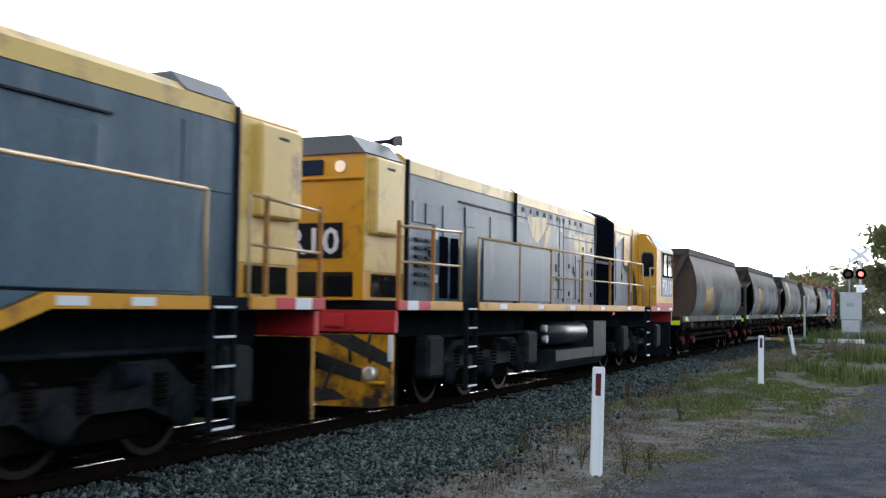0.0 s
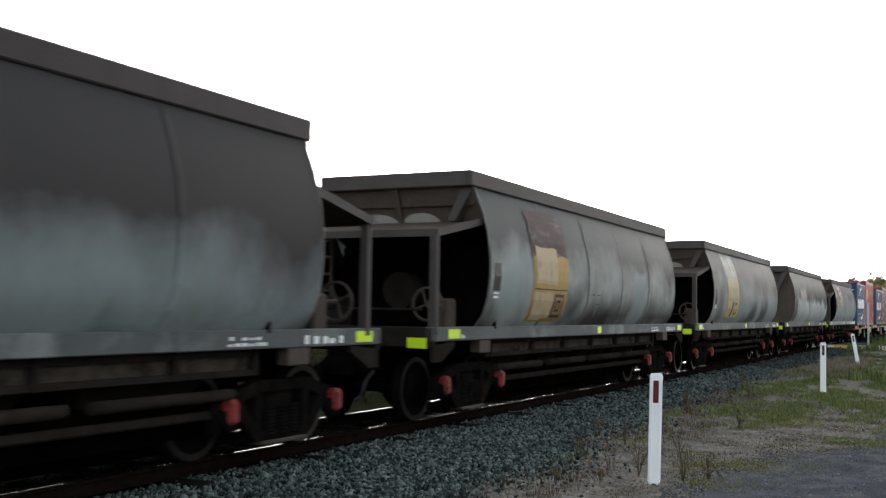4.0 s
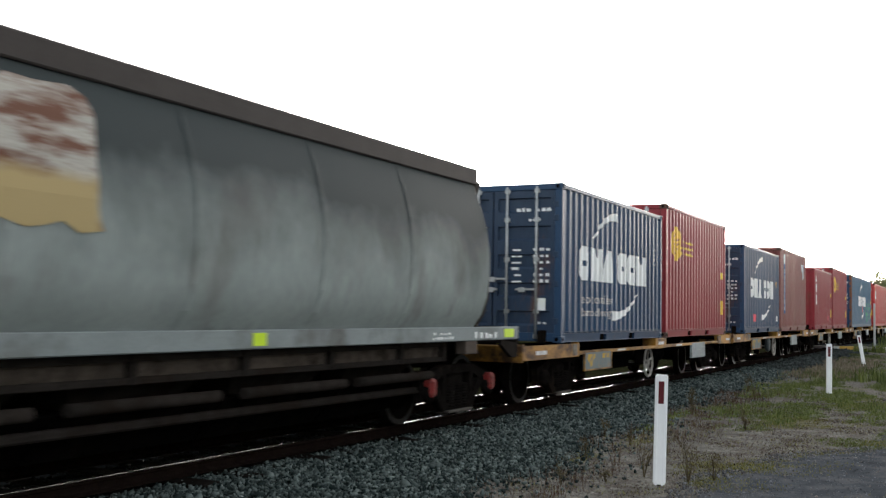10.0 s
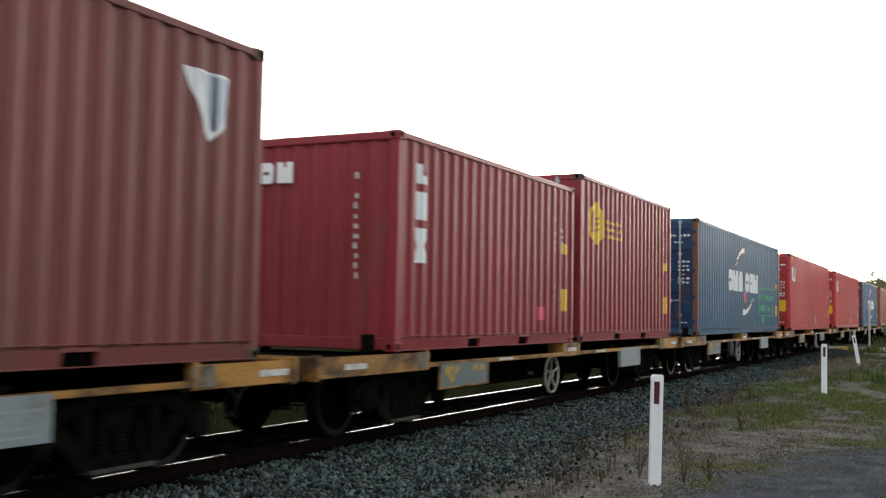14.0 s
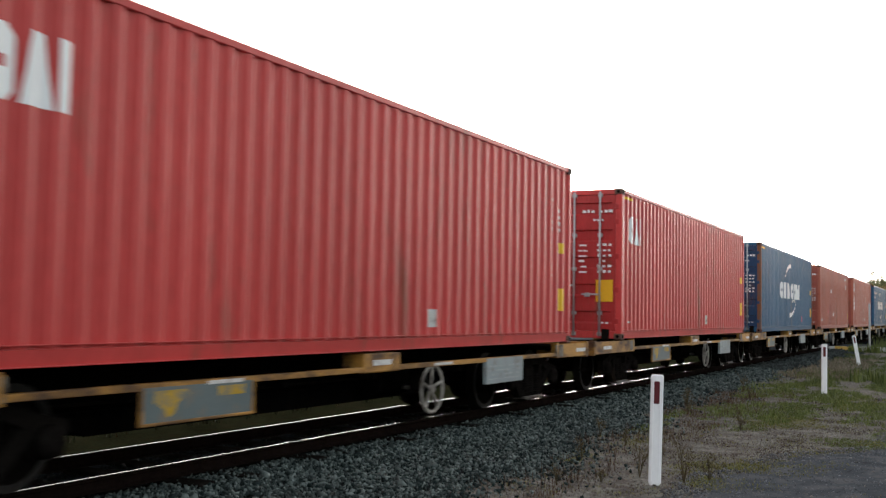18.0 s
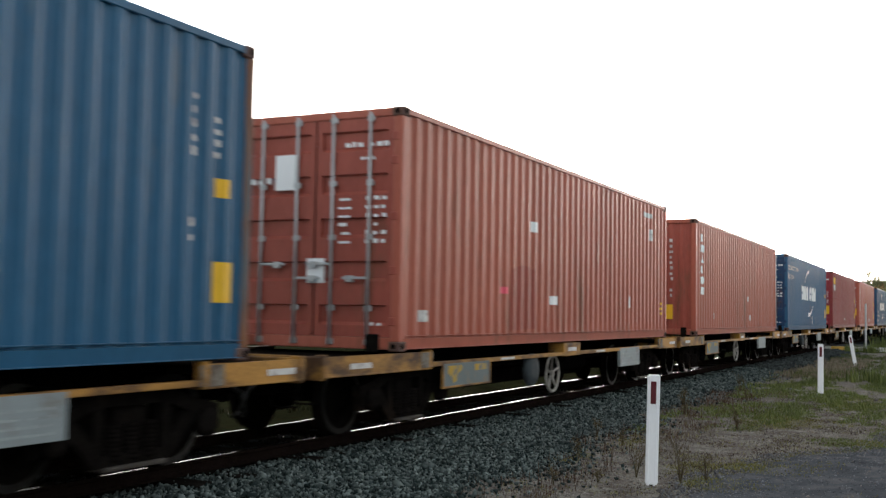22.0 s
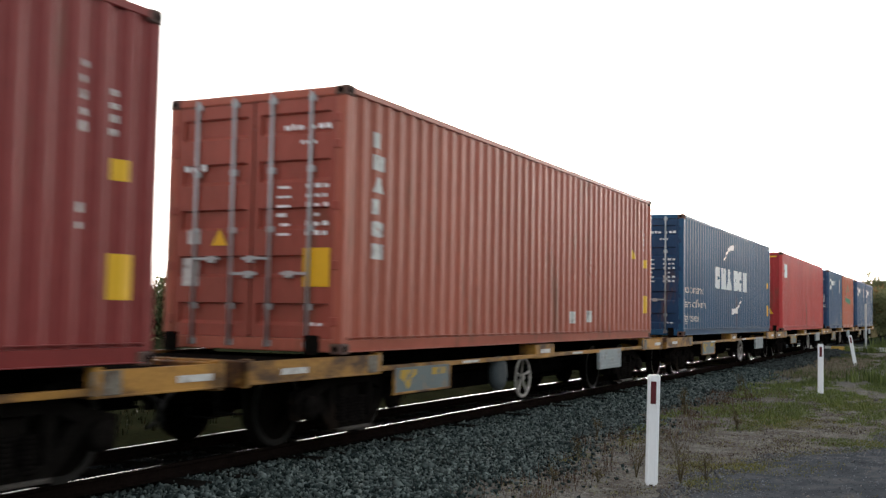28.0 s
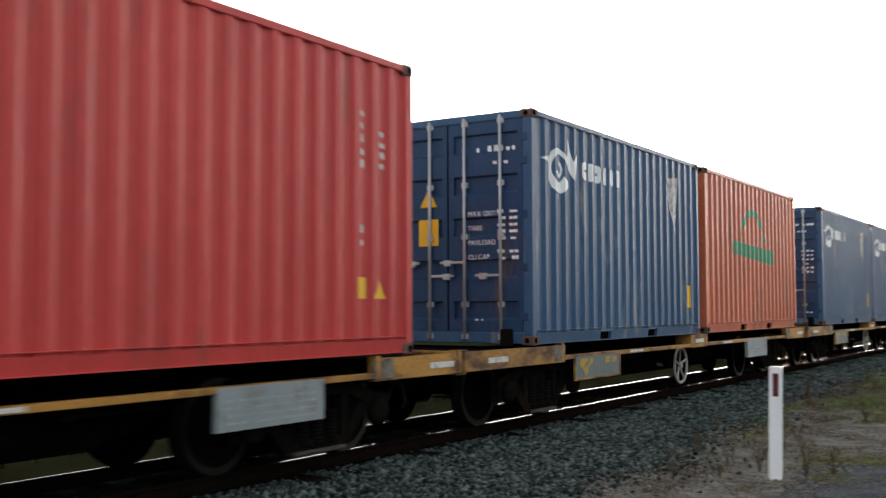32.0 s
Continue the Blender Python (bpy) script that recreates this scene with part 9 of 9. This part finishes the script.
pebbles("verge_gravel", 4200, lambda n: np.array(verge_spots(n, 6.5, 26, -5.2, -0.4, -0.9, 6)), 0.012, "pebble", "scattered pale gravel on the verge", "gravel")
pebbles("soil_clods", 6000, lambda n: np.array(verge_spots(n, 6.5, 24, -5.2, -0.6, -0.3, 16)), 0.017, "clod", "small clods of grey-brown soil on the verge", "soil")


def on_road(n):
    pts = np.c_[rng.uniform(-2.6, 0.8, n), rng.uniform(8.0, 20, n), np.zeros(n)]
    pts = pts[[x > road_edge(y) - 0.05 for x, y, _ in pts]]
    pts[:, 2] = [ground_z(x, y) + 0.016 for x, y, _ in pts]
    return pts


def along_rim(n):
    """Spots strewn either side of the asphalt's rim, thinning out over the road."""
    y = rng.uniform(6.5, 26.0, n)
    x = np.array([road_side(b) for b in y]) - 0.25 + rng.exponential(0.42, n)
    return np.array([(a, b, ground_z(a, b) + 0.010) for a, b in zip(x, y)])


pebbles("road_grit", 9000, on_road, 0.008, "grit", "grit on the asphalt", "gravel")
pebbles("road_grit", 9000, along_rim, 0.011, "grit", "loose grey gravel along the asphalt's rim", "gravel")
pebbles("soil_clods", 5000, along_rim, 0.013, "clod", "crumbs of soil along the asphalt's rim", "soil")
blades("verge_grass", [tuple(p) for p in along_rim(5000) if noise.noise((p[0] * 0.9, p[1] * 0.9, 2.0)) > 0.12], 0.024, 0.0036, 5, "moss", "thin growth along the asphalt's rim", 1.2)


def weed(x, y, high, seed):
    """A dry branching weed."""
    r = random.Random(seed)
    b = bmesh.new()
    for k in range(r.randint(6, 9)):
        a, h = r.uniform(0, math.tau), high * r.uniform(0.5, 1.0)
        reach = high * r.uniform(0.10, 0.34)
        tip = Vector((math.cos(a) * reach, math.sin(a) * reach, h))
        mid = Vector((tip.x * 0.35, tip.y * 0.35, h * 0.55))
        rod(b, (0, 0, 0), mid, 0.0045, 5, 0.0032)
        rod(b, mid, tip, 0.0032, 5, 0.0012)
        for i in range(4):
            p = mid.lerp(tip, r.uniform(0.0, 0.8))
            q = p + Vector((r.uniform(-1, 1), r.uniform(-1, 1), r.uniform(0.4, 1.2))) * 0.10 * high / 0.45
            rod(b, p, q, 0.0022, 4, 0.001)
            for j in range(4):
                o = p.lerp(q, r.uniform(0.4, 1.0))
                d = Vector((r.uniform(-1, 1), r.uniform(-1, 1), r.uniform(-0.2, 1))) * 0.030
                n = Vector((r.uniform(-1, 1), r.uniform(-1, 1), 0.3)) * 0.007
                b.faces.new([b.verts.new(o - n), b.verts.new(o + n), b.verts.new(o + d)])
    t = tagged(new("weed", mesh_of(b, "weed", "weed")), "dry branching weed growing in the verge", "weed", "weeds on the verge")
    t.matrix_basis = pose(x, y, ground_z(x, y) - 0.01)


for k, (x, y, h) in enumerate([(-2.55, 10.5, 0.50), (-3.03, 10.6, 0.42), (-3.28, 10.1, 0.16), (-4.0, 11.6, 0.26), (-3.9, 13.0, 0.2), (-2.35, 10.75, 0.3), (-3.6, 9.7, 0.2), (-3.0, 15.8, 0.22), (-4.5, 13.8, 0.3), (-4.3, 18.0, 0.4), (-3.9, 21.5, 0.35), (-4.8, 20.0, 0.4), (-4.5, 24.0, 0.45), (-3.2, 12.1, 0.15), (-3.3, 17.2, 0.2)]):
    weed(x, y, h, k)


def shrub(x, y, high, wide, seed, material="grass"):
    r = random.Random(seed)
    spots = [(x + r.gauss(0, wide * 0.4), y + r.gauss(0, wide * 0.4), ground_z(x, y)) for _ in range(40)]
    return blades("grass_tussock", spots, high, 0.012, 14, material, "bushy grass tussock on the verge", 0.6)


shrub(-0.95, 38.0, 0.55, 1.3, 1)
shrub(-1.6, 30.0, 0.35, 1.2, 2)
shrub(-0.4, 27.0, 0.35, 1.4, 3)
shrub(-2.0, 46.0, 0.5, 1.5, 4, "dry_grass")
shrub(0.1, 42.0, 0.6, 1.5, 5)
shrub(-3.4, 58.6, 0.8, 1.3, 6)
shrub(-1.2, 59.5, 0.7, 1.3, 7)
shrub(-4.6, 57.0, 0.4, 1.2, 8)


def tree(x, y, high, wide, seed, leaf="leaf", clump=0.9, trunk=0.35, label="grey-green gum tree with an uneven crown", per=120, count=60, group="trees round the line"):
    """Tapered trunk, forked limbs, and a crown of many small leaf clumps with gaps."""
    r = random.Random(seed)
    t = thing("tree", label, "tree", group)
    b = bmesh.new()
    top = Vector((r.uniform(-0.05, 0.05) * high, r.uniform(-0.05, 0.05) * high, high * 0.55))
    base_r = max(0.12, high * 0.028)
    rod(b, (0, 0, -0.3), top * 0.5, base_r, 9, base_r * 0.75)
    rod(b, top * 0.5, top, base_r * 0.75, 9, base_r * 0.5)
    heads = []
    for k in range(9):
        a = k * 2.4 + r.uniform(-0.4, 0.4)
        s = top * r.uniform(trunk, 1.0)
        e = Vector((math.cos(a) * wide * r.uniform(0.25, 0.8) * 0.5, math.sin(a) * wide * r.uniform(0.25, 0.8) * 0.5, high * r.uniform(0.5, 0.93)))
        m = (s + e) / 2 + Vector((0, 0, -0.05 * high))
        rod(b, s, m, base_r * 0.45, 7, base_r * 0.3)
        rod(b, m, e, base_r * 0.3, 7, base_r * 0.1)
        heads.append(e)
    part("trunk", b, "bark", t, "grey-brown trunk and limbs")
    gen = np.random.default_rng(seed)
    cents = []
    for k in range(count):
        h = heads[k % len(heads)]
        at = np.array(h) + gen.normal(0, 1, 3) * np.array([wide * 0.16, wide * 0.16, high * 0.10])
        if trunk < 0.12 and k % 5 < 2:
            at[2] = high * gen.uniform(0.06, 0.5)
        cents.append(at)
    cents = np.array(cents)
    cents[:, 2] = np.clip(cents[:, 2], high * trunk * 0.5, high)
    n = len(cents) * per
    c = np.repeat(cents, per, 0) + gen.normal(0, 1, (n, 3)) * np.array([clump, clump, clump * 0.7]) * 0.5
    ax, bx_ = gen.normal(size=(n, 3)), gen.normal(size=(n, 3))
    ax /= np.linalg.norm(ax, axis=1)[:, None]
    bx_ /= np.linalg.norm(bx_, axis=1)[:, None]
    s = (clump * 0.125 * gen.uniform(0.6, 1.5, n))[:, None]
    v = np.stack([c - ax * s * 1.4, c + bx_ * s * 0.8, c + ax * s * 1.4, c - bx_ * s * 0.8], 1).reshape(-1, 3)
    me = bpy.data.meshes.new("crown")
    me.vertices.add(n * 4)
    me.vertices.foreach_set("co", v.reshape(-1))
    me.loops.add(n * 4)
    me.loops.foreach_set("vertex_index", np.arange(n * 4))
    me.polygons.add(n)
    me.polygons.foreach_set("loop_start", np.arange(0, n * 4, 4))
    me.update(calc_edges=True)
    me.materials.append(M[leaf])
    crown = new("crown", me)
    crown.parent = t
    t.matrix_basis = pose(x, y, 0)
    return t


# by the crossing and beyond it
tree(-0.2, 84.0, 7.6, 6.5, 11, count=90, trunk=0.15)
tree(3.4, 92.0, 9.5, 8.0, 12, count=90, trunk=0.15)
tree(-5.2, 128.0, 7.2, 8.0, 13, "leaf", label="broad grey-green tree beyond the crossing", count=80, trunk=0.1)
tree(-9.3, 132.0, 7.0, 8.0, 14, "leaf", trunk=0.1, count=80)
tree(-13.6, 134.0, 4.9, 6.0, 15, "leaf_autumn", trunk=0.05, label="low russet autumn tree", count=60)
tree(-11.2, 118.0, 4.6, 5.5, 16, "leaf_autumn", trunk=0.05, label="low russet autumn tree", count=60)
tree(-7.0, 117.0, 4.3, 6.0, 17, "leaf", trunk=0.05, label="low green tree beyond the crossing", count=60)
tree(-12.4, 140.0, 7.6, 1.3, 18, "leaf_dark", trunk=0.05, clump=0.7, label="slender dark green cypress tree", count=40)
tree(-1.5, 150.0, 8.0, 10.0, 19, "leaf", trunk=0.1, count=70)
for k in range(12):
    tree(-21 - 7.0 * k, 150 + 8 * math.sin(k * 1.7), 5.2 + 1.6 * math.sin(k * 2.9), 9.5, 30 + k, ("leaf", "leaf_dark", "leaf_autumn")[k % 3], clump=1.3, trunk=0.05, label="far tree in the row beyond the fields", count=46, per=90, group="far trees")
# added row out of view across the road, to darken low reflections in glossy paint
for k in range(9):
    tree(24 + 3.0 * math.sin(k * 2.1), -26 + 12.5 * k, 6.6 + 1.4 * math.sin(k * 1.3), 11.0, 90 + k, ("leaf_dark", "leaf")[k % 2], clump=1.5, trunk=0.05, label="added unseen tree across the road, for reflections", count=46, per=90, group="trees along the road")
# behind the line, seen between the wagons
for k, (x, y, h, w, leaf) in enumerate([(-37, 36, 2.5, 4.0, "leaf"), (-40, 33.5, 2.7, 4.5, "leaf"), (-46, 47, 2.8, 7.0, "leaf_dark"), (-43, 53, 4.0, 7.0, "leaf"), (-40, 27, 3.4, 7.0, "leaf_dark"), (-44, 20, 4.8, 7.0, "leaf"), (-40, 60, 3.4, 8.0, "leaf_dark"), (-48, 70, 5.0, 8.0, "leaf"), (-46, 12, 5.0, 8.0, "leaf"), (-48, 82, 5.0, 9.0, "leaf_dark")]):
    tree(x, y, h, w, 60 + k, leaf, clump=1.0, trunk=0.08, label="tree in the hedge behind the line", count=60, group="hedge trees behind the line")
blades("field_grass", [(rng.uniform(-24, -9.8), rng.uniform(2, 50), 0) for _ in range(9000)], 0.09, 0.010, 6, "field_grass", "rough green grass behind the line")
blades("tall_grass", [(-11.5 + rng.normal(0, 1.6), rng.uniform(92, 108), 0) for _ in range(900)], 0.9, 0.03, 9, "tall_grass", "pale tall grass beyond the crossing")
t = thing("utility_pole", "thin pole behind the line", "pole")
b = rod(bmesh.new(), (0, 0, -0.3), (0, 0, 6.3), 0.09, 10, 0.06)
part("pole", b, "bark", t)
b = box(bmesh.new(), -0.6, 0.6, -0.04, 0.04, 5.3, 5.4, 0.01)
part("cross_arm", b, "bark", t)
t.matrix_basis = pose(-35.9, 32.0, 0)


# ---- what moves ----


def run_at(t):
    k = min(int(t * 2), len(RUN) - 2)
    (a, s0), (b, s1) = RUN[k], RUN[k + 1]
    return s0 + (s1 - s0) * (t - a) / (b - a)


def motions():
    for ob, q, z in TRAIN:
        walk(ob, [(t, pose(TRACK, q - s, z)) for t, s in RUN])
    walk(first, [(t, pose(TRACK, FIRST_BACK - s, RAIL, 0, 0, 180)) for t, s in RUN])
    # wheels roll: they share one turning per place on a vehicle
    ticks = [k / 30 for k in range(961)]
    for ob, y, r in TURNING:
        walk(ob, [(t, pose(0, y, r, math.degrees(run_at(t) / r))) for t in ticks])
    back = [o for o in first.children_recursive if o.name.startswith("wheelset")]
    for ob in back:                       # the first locomotive runs tail first
        y, r = ob.location.y, ob.location.z
        walk(ob, [(t, pose(0, y, r, -math.degrees(run_at(t) / r))) for t in ticks])
    for ob in scene.objects:
        if ob.name.startswith("wheelset.") and not ob.animation_data:
            twin_of = next(o for o, y, r in TURNING if o.data == ob.data)
            ob.animation_data_create()
            ob.animation_data.action = twin_of.animation_data.action
            ob.animation_data.action_slot = twin_of.animation_data.action_slot


motions()
